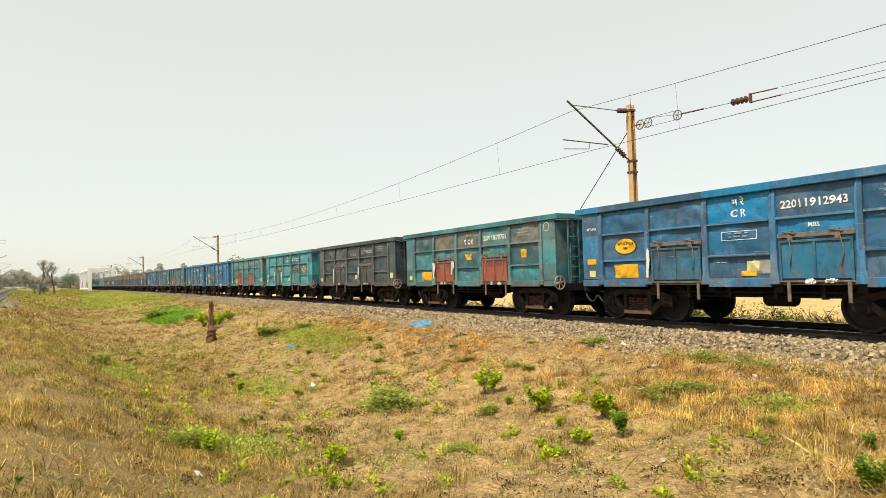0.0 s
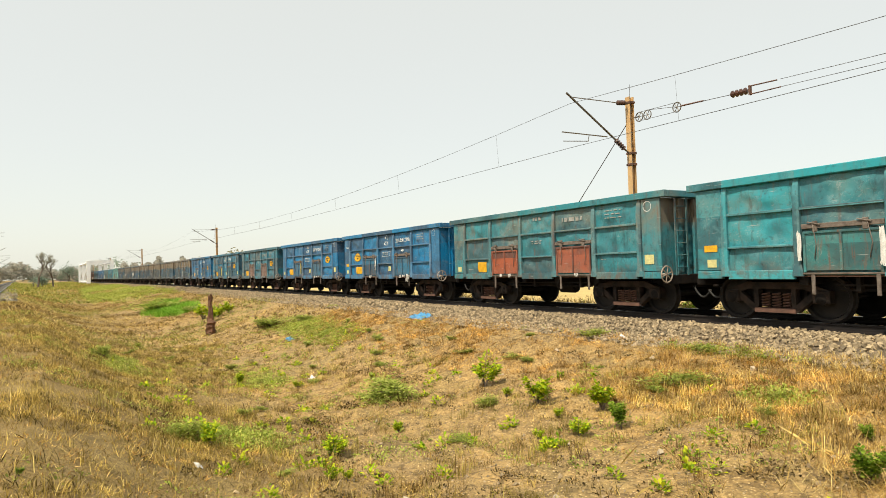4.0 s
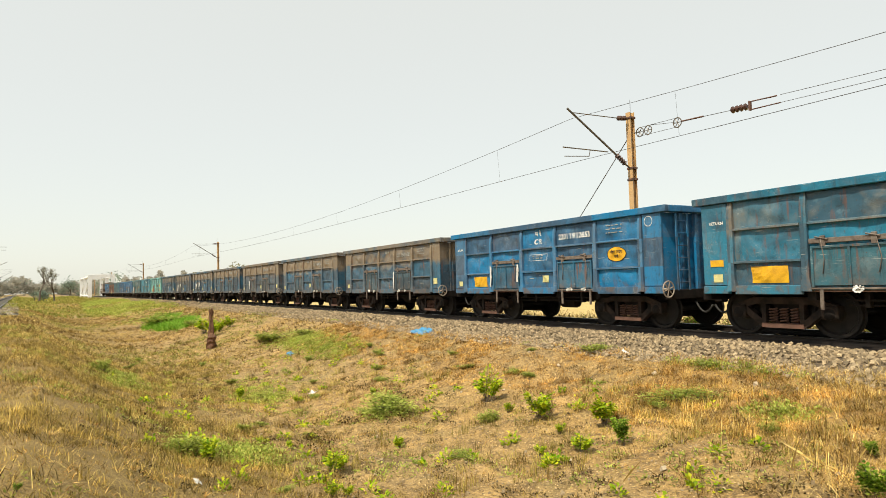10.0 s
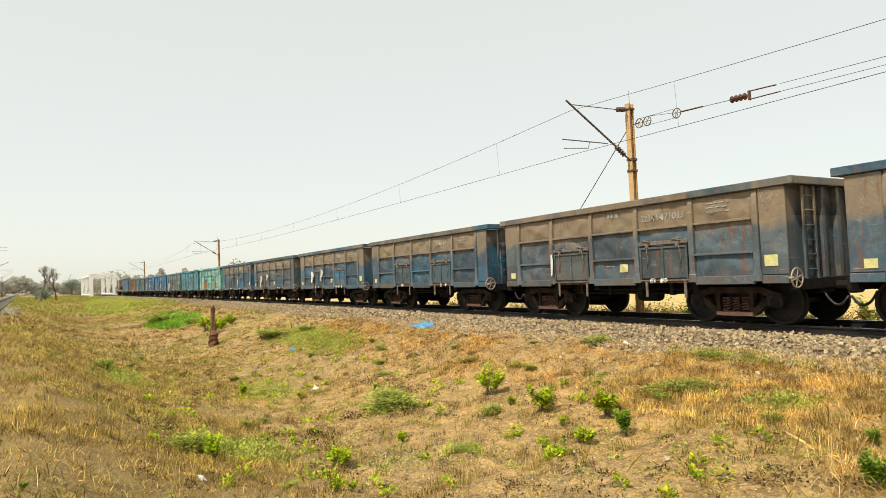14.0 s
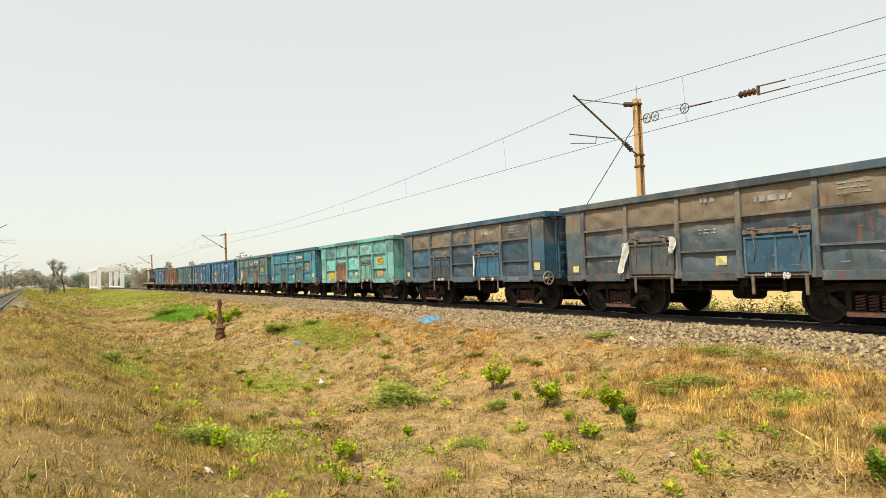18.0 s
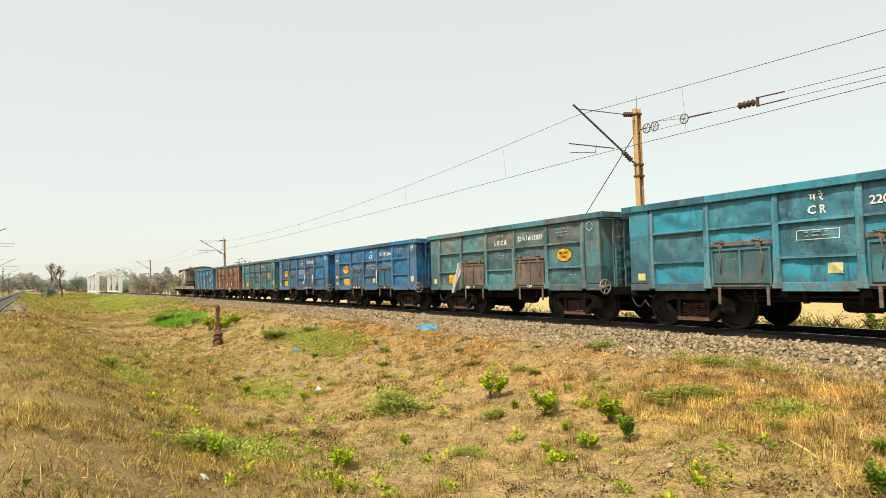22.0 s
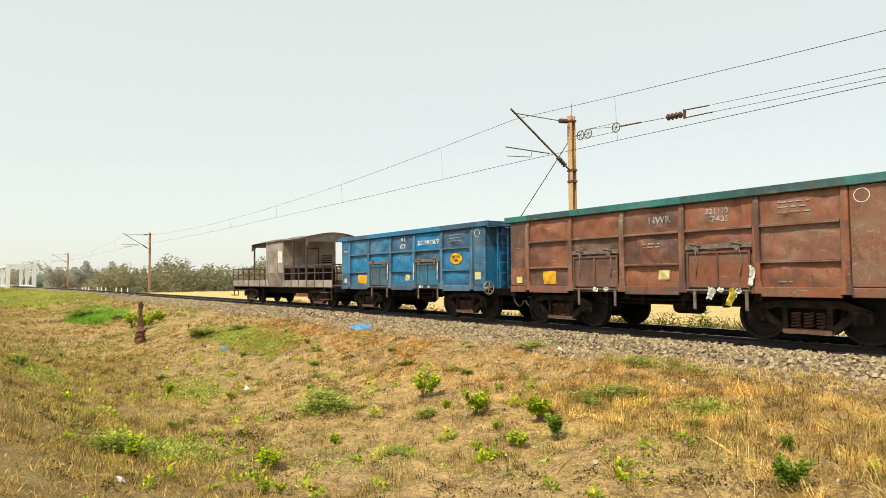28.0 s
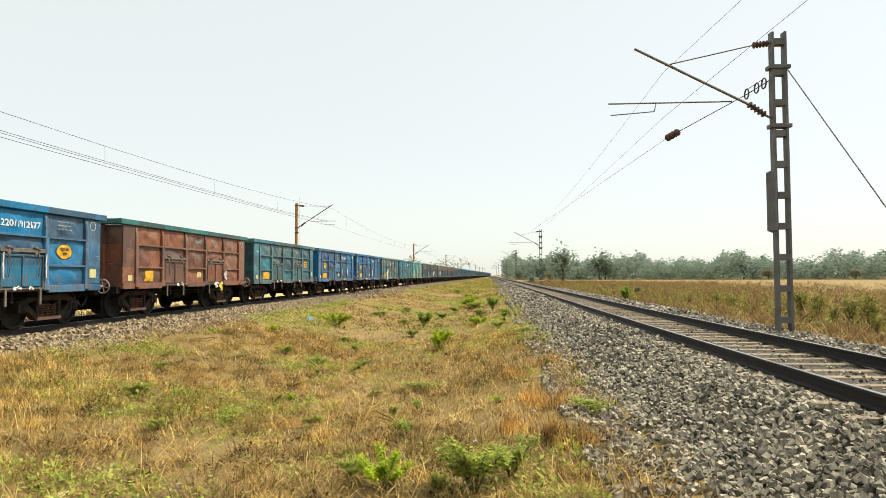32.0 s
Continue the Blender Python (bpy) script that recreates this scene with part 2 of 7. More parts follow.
M_RAILTOP = speckled("rail_running_face", (0.42, 0.41, 0.40), (0.32, 0.31, 0.30), 3, 0.3, 0.9)
M_SLEEPER = speckled("concrete_sleeper", (0.36, 0.275, 0.18), (0.24, 0.185, 0.125), 3, 0.9, per_piece=0.2)
# both bed colours are kept dark so gaps between stones read as shade
M_BED = speckled("ballast_bed", (0.22, 0.165, 0.105), (0.07, 0.055, 0.038), 14, 0.95, fine=30, relief=0.8, depth=0.05)
M_BED2 = speckled("dark_ballast_bed", (0.12, 0.105, 0.08), (0.04, 0.036, 0.03), 14, 0.95, fine=30, relief=0.8, depth=0.05)
M_STONE = speckled("ballast_stone", (0.47, 0.365, 0.225), (0.25, 0.195, 0.125), 9, 0.9, per_piece=0.42)
M_STONE2 = speckled("dark_ballast_stone", (0.45, 0.40, 0.30), (0.17, 0.155, 0.125), 9, 0.85, per_piece=0.78, gloss=0.25)
M_MASTY = speckled("ochre_mast_paint", (0.66, 0.43, 0.20), (0.52, 0.32, 0.15), 2.5, 0.6)
M_MASTG = speckled("galvanised_mast", (0.16, 0.155, 0.145), (0.10, 0.095, 0.09), 2.5, 0.6, 0.3)
M_WIRE = speckled("overhead_wire", (0.10, 0.095, 0.09), (0.07, 0.06, 0.055), 5, 0.5, 0.4)
M_INSUL = speckled("brown_porcelain", (0.10, 0.045, 0.03), (0.06, 0.03, 0.022), 6, 0.3)
M_ALU = speckled("weathered_fitting", (0.20, 0.18, 0.15), (0.13, 0.11, 0.09), 8, 0.5, 0.4)
M_BRIDGE = speckled("white_girder_paint", (0.86, 0.87, 0.87), (0.76, 0.78, 0.79), 0.4, 0.6)


# ---------------------------------------------------------------- words painted on the wagons, in letters one metre high
TWIN = ("WITH TWIN", "PIPE")
TWIN_HINDI = ("\u0926\u094b\u0939\u0930\u0947 \u092a\u093e\u0908\u092a", "\u0935\u093e\u0932\u0947")
NUMBERS = {0: "22011912943", 1: "22091578701", 2: "22120969200", 3: "22011718118", 5: "22011912790", 6: "22011912639", 7: "22021910670", 8: "22011913032", 9: "22011912653", 10: "22121559885", 11: "22121447892",
           12: "22141471013", 18: "22010822662", 19: "22141612959", 20: "22011912646", 21: "22011912684", 24: "22011912677"}
OWNER = {0: "CR", 1: "SCR", 2: "NCR", 3: "CR", 5: "CR", 6: "CR", 7: "ER", 8: "CR", 9: "CR", 19: "SECR", 20: "CR", 21: "CR", 18: "CR", 24: "CR"}


def text_meshes(words):
    made = {}
    for t in words:
        cu = bpy.data.curves.new("lettering", "FONT")
        cu.body, cu.size, cu.align_x, cu.align_y = t, 1.38, "CENTER", "CENTER"
        cu.offset, cu.resolution_u = 0.03, 2
        made[t] = new("lettering", cu)
    bpy.context.view_layer.update()
    graph = bpy.context.evaluated_depsgraph_get()
    meshes = {t: bpy.data.meshes.new_from_object(ob.evaluated_get(graph)) for t, ob in made.items()}
    for ob in made.values():
        bpy.data.objects.remove(ob)
    return meshes


TEXTS = text_meshes(list(NUMBERS.values()) + [" ".join(o) for o in set(OWNER.values())] + ["\u092e \u0930\u0947", "NWR", "221110", "87435", "MBS", "RETURN", "BOXNHL", "NP", *TWIN, *TWIN_HINDI])

# ---------------------------------------------------------------- the lie of the land
# x runs along the train's line, y away from the camera, z = 0 is the rail head of that line
LINE_Y, NEAR_Y, NEAR_Z = 14.31, -3.3, 0.14
RIM_Z, PITCH = 3.145, 10.963


def train_line(s, lat=0.0):
    """Place and heading of the train's line, s metres along it: a wide curve between two straights."""
    k, far = (-0.00120833, 40.0) if s > 0 else (-0.00035566, -115.0)
    c = s if abs(s) < abs(far) else far
    a, d = k * c, s - c
    x, y = c - k * k * c ** 3 / 6 + d * math.cos(a), LINE_Y + k * c * c / 2 + d * math.sin(a)
    return x - math.sin(a) * lat, y + math.cos(a) * lat, a


def train_y(x):
    x = np.asarray(x, float)
    k = np.where(x > 0, -0.00120833, -0.00035566)
    c = np.clip(x, -115.0, 40.0)
    return LINE_Y + k * c * c / 2 + (x - c) * np.tan(k * c)


def near_y(x):
    x = np.asarray(x, float)
    k = np.where(x > 0, -0.0010, -0.0020)
    c = np.clip(x, -30.0, 22.0)
    return NEAR_Y + k * c * c / 2 + (x - c) * np.tan(k * c)


def near_line(x, lat=0.0):
    y0, y1 = float(near_y(x - 0.5)), float(near_y(x + 0.5))
    a = math.atan2(y1 - y0, 1.0)
    return x - math.sin(a) * lat, (y0 + y1) / 2 + math.cos(a) * lat, a


def step(x, a, b):
    u = np.clip((np.asarray(x, float) - a) / (b - a), 0, 1)
    return u * u * (3 - 2 * u)


def wave(x, y, f, seed):
    """Smooth unevenness from a few crossed sines."""
    r = np.random.RandomState(seed)
    z = 0
    for i in range(5):
        a, p, q = r.uniform(0, 6.28), r.uniform(0, 6.28), r.uniform(0.6, 1.7)
        z = z + np.sin((x * math.cos(a) + y * math.sin(a)) * f * q + p)
    return z / 5


def ground_z(x, y):
    x, y = np.asarray(x, float), np.asarray(y, float)
    lt, ln = y - train_y(x), y - near_y(x)
    deep = np.interp(x, [-120, -45, -18, -9, -3, 2, 6, 12, 25, 60, 120], [0.35, 1.45, 1.3, 1.0, 0.6, 0.42, 0.42, 0.6, 0.75, 0.7, 0.5])
    gap = np.maximum(train_y(x) - near_y(x) - 6.0, 2.0)
    u = np.clip((ln - 3.0) / gap, 0, 1)
    between = -0.42 - deep * np.sin(np.pi * np.clip(u, 0, 1) ** 0.8) ** 1.25
    left = step(x, -150, -230) * 2.5
    beyond = -0.42 - 0.9 * step(lt, 3, 7) - left * step(lt, 3, 12)
    field = -0.38 - 0.55 * step(-ln, 3.2, 6.5)
    z = np.where(lt > -3.0, beyond, np.where(ln < 3.0, field, between))
    z = z + np.maximum(0.27 * (1 - step(x, 0.5, 5.0)) * step(ln, 1.75, 2.1) * (1 - step(ln, 3.2, 5.0)), 0.37 * step(-x, 8, 14) * step(ln, 1.0, 1.12) * (1 - step(ln, 2.2, 3.6)))
    rough = step(np.minimum(np.abs(lt), np.abs(ln)), 2.6, 4.0)
    near = np.exp(-(x * x + y * y) / 90.0 ** 2)
    lumps = np.maximum(wave(x, y, 9.0, 13), -0.1) * (0.5 + 0.5 * wave(x, y, 1.3, 14))
    z = z + rough * (0.09 * wave(x, y, 1.1, 3) + 0.05 * wave(x, y, 3.1, 5) + (0.04 * wave(x, y, 7.3, 8) + 0.16 * lumps) * near)
    return z


def mesh_np(name, verts, faces, mat, smooth=False):
    """A mesh from an array of corners and an array of faces of one size."""
    me = bpy.data.meshes.new(name)
    verts, faces = np.asarray(verts, np.float32), np.asarray(faces, np.int32)
    n, k = faces.shape
    me.vertices.add(len(verts))
    me.vertices.foreach_set("co", verts.ravel())
    me.loops.add(n * k)
    me.loops.foreach_set("vertex_index", faces.ravel())
    me.polygons.add(n)
    me.polygons.foreach_set("loop_start", np.arange(0, n * k, k, dtype=np.int32))
    me.polygons.foreach_set("use_smooth", np.full(n, smooth))
    me.update(calc_edges=True)
    me.validate()
    me.materials.append(mat)
    return me


def ground_material():
    m, nt, p = material("dry_earth", 0.95)
    v = coords(nt, "Object")
    big, mid, fine = noise_tex(nt, 0.16, 5, v), noise_tex(nt, 1.1, 6, v, 0.65), noise_tex(nt, 16, 5, v, 0.7)
    c = mix(nt, ramp(nt, mid, [(0.36, (0, 0, 0)), (0.64, (1, 1, 1))]), (0.57, 0.365, 0.130), (0.31, 0.195, 0.068))
    c = mix(nt, ramp(nt, big, [(0.44, (0, 0, 0)), (0.62, (0.8, 0.8, 0.8))]), c, (0.36, 0.25, 0.11))
    c = mix(nt, ramp(nt, noise_tex(nt, 0.5, 5, v, 0.7), [(0.5, (0, 0, 0)), (0.66, (0.6, 0.6, 0.6))]), c, (0.25, 0.20, 0.075))
    c = mix(nt, ramp(nt, noise_tex(nt, 5.0, 6, v, 0.75), [(0.50, (0, 0, 0)), (0.66, (0.85, 0.85, 0.85))]), c, (0.63, 0.42, 0.165))
    c = mix(nt, ramp(nt, noise_tex(nt, 2.6, 6, v, 0.8, 0.6), [(0.50, (0, 0, 0)), (0.62, (0.85, 0.85, 0.85))]), c, (0.13, 0.082, 0.036))
    c = mix(nt, ramp(nt, fine, [(0.32, (0.35, 0.35, 0.35)), (0.55, (1, 1, 1))]), (0.06, 0.040, 0.020), c)
    # small grit, pale on darker soil
    grit = node(nt, "ShaderNodeTexVoronoi", Scale=24.0, Randomness=1.0)
    nt.links.new(v, grit.inputs["Vector"])
    c = mix(nt, ramp(nt, grit.outputs["Distance"], [(0.20, (0.9, 0.9, 0.9)), (0.33, (0, 0, 0))]), c, mix(nt, ramp(nt, noise_tex(nt, 11.0, 3, v), [(0.42, (0, 0, 0)), (0.58, (1, 1, 1))]), (0.13, 0.088, 0.038), (0.76, 0.55, 0.26)))
    sep = nt.nodes.new("ShaderNodeSeparateXYZ")
    nt.links.new(v, sep.inputs[0])

    def between(sock, lo, hi):
        n = nt.nodes.new("ShaderNodeMapRange")
        n.inputs[1].default_value, n.inputs[2].default_value = lo, hi
        nt.links.new(sock, n.inputs[0])
        return n.outputs[0]
    # soil under the matted flat and long tangle, darkened so gaps read as shade
    soil_shade = nt.nodes.new("ShaderNodeMath")
    soil_shade.operation = "MULTIPLY"
    nt.links.new(between(sep.outputs[1], 3.6, 1.4), soil_shade.inputs[0])
    nt.links.new(between(sep.outputs[0], -3.0, -6.0), soil_shade.inputs[1])
    tangle = nt.nodes.new("ShaderNodeMath")
    tangle.operation = "MAXIMUM"
    nt.links.new(soil_shade.outputs[0], tangle.inputs[0])
    nt.links.new(between(sep.outputs[0], -3.0, 3.0), tangle.inputs[1])
    cover = nt.nodes.new("ShaderNodeMath")
    cover.operation = "MULTIPLY"
    cover.inputs[1].default_value = 0.8
    nt.links.new(tangle.outputs[0], cover.inputs[0])
    straw = mix(nt, ramp(nt, noise_tex(nt, 30, 6, v, 0.8, 1.5), [(0.42, (0, 0, 0)), (0.58, (1, 1, 1))]), (0.08, 0.052, 0.016), (0.52, 0.365, 0.115))
    c = mix(nt, cover.outputs[0], c, mix(nt, ramp(nt, mid, [(0.38, (0.25, 0.25, 0.25)), (0.62, (0.9, 0.9, 0.9))]), (0.16, 0.108, 0.033), straw))
    # the bright stubble field beyond the line
    c = mix(nt, between(sep.outputs[1], 18.0, 24.0), c, mix(nt, ramp(nt, mid, [(0.3, (0, 0, 0)), (0.7, (1, 1, 1))]), (0.58, 0.43, 0.17), (0.42, 0.31, 0.12)))
    nt.links.new(c, p.inputs["Base Color"])
    bump(nt, p, fine, 0.9, 0.07)
    return m


M_GROUND = ground_material()


def build_ground():
    def axis(lo, hi, stepsize, far):
        inner = np.arange(lo, hi + 1e-6, stepsize)
        out, d, a = [], stepsize, 0.0
        while a < far:
            d *= 1.16
            a += d
            out.append(a)
        out = np.array(out)
        return np.concatenate([lo - out[::-1], inner, hi + out])
    xs, ys = axis(-30, 24, 0.17, 2600), axis(-3, 12.5, 0.12, 2600)
    gx, gy = np.meshgrid(xs, ys, indexing="ij")
    z = ground_z(gx, gy)
    nx, ny = gx.shape
    i = np.arange(nx * ny).reshape(nx, ny)
    faces = np.stack([i[:-1, :-1], i[1:, :-1], i[1:, 1:], i[:-1, 1:]], -1).reshape(-1, 4)
    me = mesh_np("ground", np.stack([gx, gy, z], -1).reshape(-1, 3), faces, M_GROUND, True)
    tagged(new("ground", me), "dry uneven earth with ditches between two railway lines", "ground", kind="structure")


build_ground()


def part(name, bm, mat, parent, label=""):
    me = bpy.data.meshes.new(name)
    bm.to_mesh(me)
    bm.free()
    me.materials.append(mat)
    ob = new(name, me)
    ob.parent = parent
    if label:
        ob["label"] = label
    return ob


def thing(name, label, category, group="", kind="", at=(0, 0, 0)):
    ob = new(name)
    ob.location = at
    ob.empty_display_size = 0.2
    return tagged(ob, label, category, group, kind)


def box(bm, x0, x1, y0, y1, z0, z1, bevel=0.0):
    v = [bm.verts.new((x, y, z)) for x in (x0, x1) for y in (y0, y1) for z in (z0, z1)]
    fs = [bm.faces.new([v[i] for i in q]) for q in ((0, 1, 3, 2), (4, 6, 7, 5), (0, 4, 5, 1), (2, 3, 7, 6), (0, 2, 6, 4), (1, 5, 7, 3))]
    if bevel:
        es = {e for f in fs for e in f.edges}
        bmesh.ops.bevel(bm, geom=list(es), offset=bevel, segments=1, affect="EDGES", profile=0.5)
    return v


def rod(bm, a, b, r, n=8, r2=None):
    a, b = Vector(a), Vector(b)
    d = (b - a).normalized()
    q = d.to_track_quat("Z", "Y").to_matrix()
    rings = []
    for c, rr in ((a, r), (b, r if r2 is None else r2)):
        rings.append([bm.verts.new(c + q @ Vector((math.cos(2 * math.pi * i / n) * rr, math.sin(2 * math.pi * i / n) * rr, 0))) for i in range(n)])
    for i in range(n):
        bm.faces.new((rings[0][i], rings[0][(i + 1) % n], rings[1][(i + 1) % n], rings[1][i]))
    bm.faces.new(rings[0][::-1])
    bm.faces.new(rings[1])


def lathe(bm, profile, n=20, axis="Y", origin=(0, 0, 0)):
    """Turn a profile of (radius, along) about an axis through origin."""
    rings = []
    o = Vector(origin)
    for r, h in profile:
        ring = []
        for i in range(n):
            c, s = math.cos(2 * math.pi * i / n) * r, math.sin(2 * math.pi * i / n) * r
            p = {"Y": (c, h, s), "Z": (c, s, h), "X": (h, c, s)}[axis]
            ring.append(bm.verts.new(o + Vector(p)))
        rings.append(ring)
    for a, b in zip(rings, rings[1:]):
        for i in range(n):
            bm.faces.new((a[i], a[(i + 1) % n], b[(i + 1) % n], b[i]))
    bm.faces.new(rings[0][::-1])
    bm.faces.new(rings[-1])
    bmesh.ops.recalc_face_normals(bm, faces=bm.faces)


def tube(bm, pts, r, n=6):
    """One bent pipe through the points."""
    rings = []
    for i, p in enumerate(pts):
        d = (pts[min(i + 1, len(pts) - 1)] - pts[max(i - 1, 0)]).normalized()
        u = d.cross(Vector((0.31, 0.87, 0.38))).normalized()
        w = d.cross(u)
        rings.append([bm.verts.new(p + u * (math.cos(2 * math.pi * k / n) * r) + w * (math.sin(2 * math.pi * k / n) * r)) for k in range(n)])
    for a, b in zip(rings, rings[1:]):
        for k in range(n):
            bm.faces.new((a[k], a[(k + 1) % n], b[(k + 1) % n], b[k])).smooth = True
    bm.faces.new(rings[0][::-1])
    bm.faces.new(rings[-1])


def torus(bm, centre, r, tube, axis="X", n=20, k=6):
    rings = []
    for i in range(n):
        a = 2 * math.pi * i / n
        ring = []
        for j in range(k):
            b = 2 * math.pi * j / k
            u, w = (r + tube * math.cos(b)), tube * math.sin(b)
            c, s = u * math.cos(a), u * math.sin(a)
            p = {"X": (w, c, s), "Y": (c, w, s), "Z": (c, s, w)}[axis]
            ring.append(bm.verts.new(Vector(centre) + Vector(p)))
        rings.append(ring)
    for i in range(n):
        a, b = rings[i], rings[(i + 1) % n]
        for j in range(k):
            bm.faces.new((a[j], b[j], b[(j + 1) % k], a[(j + 1) % k]))


# ---------------------------------------------------------------- the two tracks
RAIL_PROFILE = [(-0.075, -0.172), (0.075, -0.172), (0.075, -0.155), (0.012, -0.13), (0.010, -0.05), (0.036, -0.035), (0.036, -0.006), (0.028, 0.0), (-0.028, 0.0), (-0.036, -0.006), (-0.036, -0.035), (-0.010, -0.05), (-0.012, -0.13), (-0.075, -0.155)]


def swept(name, line, stations, lat, z, profile, mat, top_mat=None):
    """A profile of (across, up) carried along a line."""
    verts = []
    for s in stations:
        x, y, a = line(s, lat)
        for u, w in profile:
            verts.append((x - math.sin(a) * u, y + math.cos(a) * u, z + w))
    n, k = len(stations), len(profile)
    faces = [(i * k + j, i * k + (j + 1) % k, (i + 1) * k + (j + 1) % k, (i + 1) * k + j) for i in range(n - 1) for j in range(k)]
    me = mesh_np(name, verts, faces, mat)
    if top_mat:
        me.materials.append(top_mat)
        idx = np.zeros(len(faces), np.int32)
        idx[7::k] = 1
        me.polygons.foreach_set("material_index", idx)
    return me


def stations(lo, hi):
    return sorted(set(list(np.arange(-60, 60.1, 3.0)) + list(np.linspace(lo, -60, 60)) + list(np.linspace(60, hi, 70))))


NEAR_BED = [(-4.6, -0.72), (-3.1, -0.30), (-1.66, -0.215), (-0.3, -0.21), (0.3, -0.21), (1.66, -0.215), (3.2, -0.68)]
BED = [(-3.2, -0.68), (-1.66, -0.215), (-0.3, -0.21), (0.3, -0.21), (1.66, -0.215), (3.2, -0.68)]


def build_track(name, line, z, label, bed_mat, bed=BED):
    top = thing(name, label, "railway track", kind="structure")
    st = stations(-620, 900)
    for side in (-1, 1):
        ob = new("rail", swept("rail", line, st, side * 0.875, z, RAIL_PROFILE, M_RAIL, M_RAILTOP))
        ob.parent = top
    ob = new("ballast_bed", swept("ballast_bed", line, st, 0, z, bed, bed_mat))
    ob.parent = top
    return top


TRAIN_TRACK = build_track("train_track", train_line, 0.0, "rusty railway track on pale stone ballast", M_BED)
NEAR_TRACK = build_track("near_track", near_line, NEAR_Z, "railway track with concrete sleepers on dark grey ballast", M_BED2, NEAR_BED)


def sleeper_mesh():
    bm = bmesh.new()
    pts = [(-1.375, 0.135), (-0.6, 0.11), (0.6, 0.11), (1.375, 0.135)]
    rows = []
    for y, h in pts:
        rows.append([bm.verts.new(p) for p in ((-0.13, y, 0), (0.13, y, 0), (0.09, y, h), (-0.09, y, h))])
    for a, b in zip(rows, rows[1:]):
        for j in range(4):
            bm.faces.new((a[j], a[(j + 1) % 4], b[(j + 1) % 4], b[j]))
    bm.faces.new(rows[0])
    bm.faces.new(rows[-1][::-1])
    bmesh.ops.recalc_face_normals(bm, faces=bm.faces)
    me = bpy.data.meshes.new("sleeper")
    bm.to_mesh(me)
    bm.free()
    me.materials.append(M_SLEEPER)
    return me


SLEEPER = sleeper_mesh()


def lay_sleepers(track, line, z, lo, hi):
    for i in range(int((hi - lo) / 0.62)):
        x, y, a = line(lo + i * 0.62)
        ob = new("sleeper", SLEEPER)
        ob.parent = track
        ob.matrix_basis = pose(x, y, z - 0.298 + 0.005 * math.sin(i * 2.3), 0, 0, math.degrees(a) + 0.6 * math.sin(i * 1.7))


lay_sleepers(NEAR_TRACK, near_line, NEAR_Z, -60.0, 150.0)
lay_sleepers(TRAIN_TRACK, train_line, 0.0, -60.0, 60.0)


# ---------------------------------------------------------------- loose stones of the ballast
def rock_shapes(n, seed):
    """A few broken-stone shapes: angular lumps knocked out of true."""
    bm = bmesh.new()
    bmesh.ops.create_cube(bm, size=1.35)
    bmesh.ops.triangulate(bm, faces=bm.faces)
    base = np.array([v.co[:] for v in bm.verts])
    tri = np.array([[v.index for v in f.verts] for f in bm.faces])
    bm.free()
    r = np.random.RandomState(seed)
    shapes = []
    for _ in range(n):
        v = base * (1 + r.uniform(-0.24, 0.18, (len(base), 1)) + r.uniform(-0.22, 0.22, base.shape)) * r.uniform(0.55, 1.2, (1, 3))
        shapes.append(v)
    return shapes, tri


ROCKS, ROCK_TRI = rock_shapes(14, 5)


def turns(n, r):
    """n random rotations."""
    q = r.normal(size=(n, 4))
    q /= np.linalg.norm(q, axis=1)[:, None]
    w, x, y, z = q.T
    return np.stack([np.stack([1 - 2 * (y * y + z * z), 2 * (x * y - z * w), 2 * (x * z + y * w)], -1),
                     np.stack([2 * (x * y + z * w), 1 - 2 * (x * x + z * z), 2 * (y * z - x * w)], -1),
                     np.stack([2 * (x * z - y * w), 2 * (y * z + x * w), 1 - 2 * (x * x + y * y)], -1)], -2)


def stones(name, line, z, lo, hi, lats, n, sizes, mat, parent, seed, bed=BED):
    r = np.random.RandomState(seed)
    s, lat = r.uniform(lo, hi, n), r.uniform(lats[0], lats[1], n)
    size = r.uniform(sizes[0], sizes[1], n)
    clear = np.abs(np.abs(lat) - 0.875) > 0.06 + size
    s, lat, size = s[clear], lat[clear], size[clear]
    n = len(s)
    at = np.array([line(a, b)[:2] for a, b in zip(s, lat)])
    zz = z + np.interp(lat, [b[0] for b in bed], [b[1] for b in bed]) + r.uniform(0.0, 0.9, n) * size
    zz = np.maximum(zz, ground_z(at[:, 0], at[:, 1]) + r.uniform(-0.3, 0.5, n) * size)
    pick = r.randint(0, len(ROCKS), n)
    shape = np.stack(ROCKS)[pick] * size[:, None, None]
    v = np.einsum("nij,nkj->nki", turns(n, r), shape)
    v[:, :, :2] += at[:, None, :]
    v[:, :, 2] += zz[:, None]
    k = v.shape[1]
    f = (ROCK_TRI[None] + (np.arange(n) * k)[:, None, None]).reshape(-1, 3)
    ob = new(name, mesh_np(name, v.reshape(-1, 3), f, mat))
    ob.parent = parent
    ob["kind"] = "stuff"
    return ob


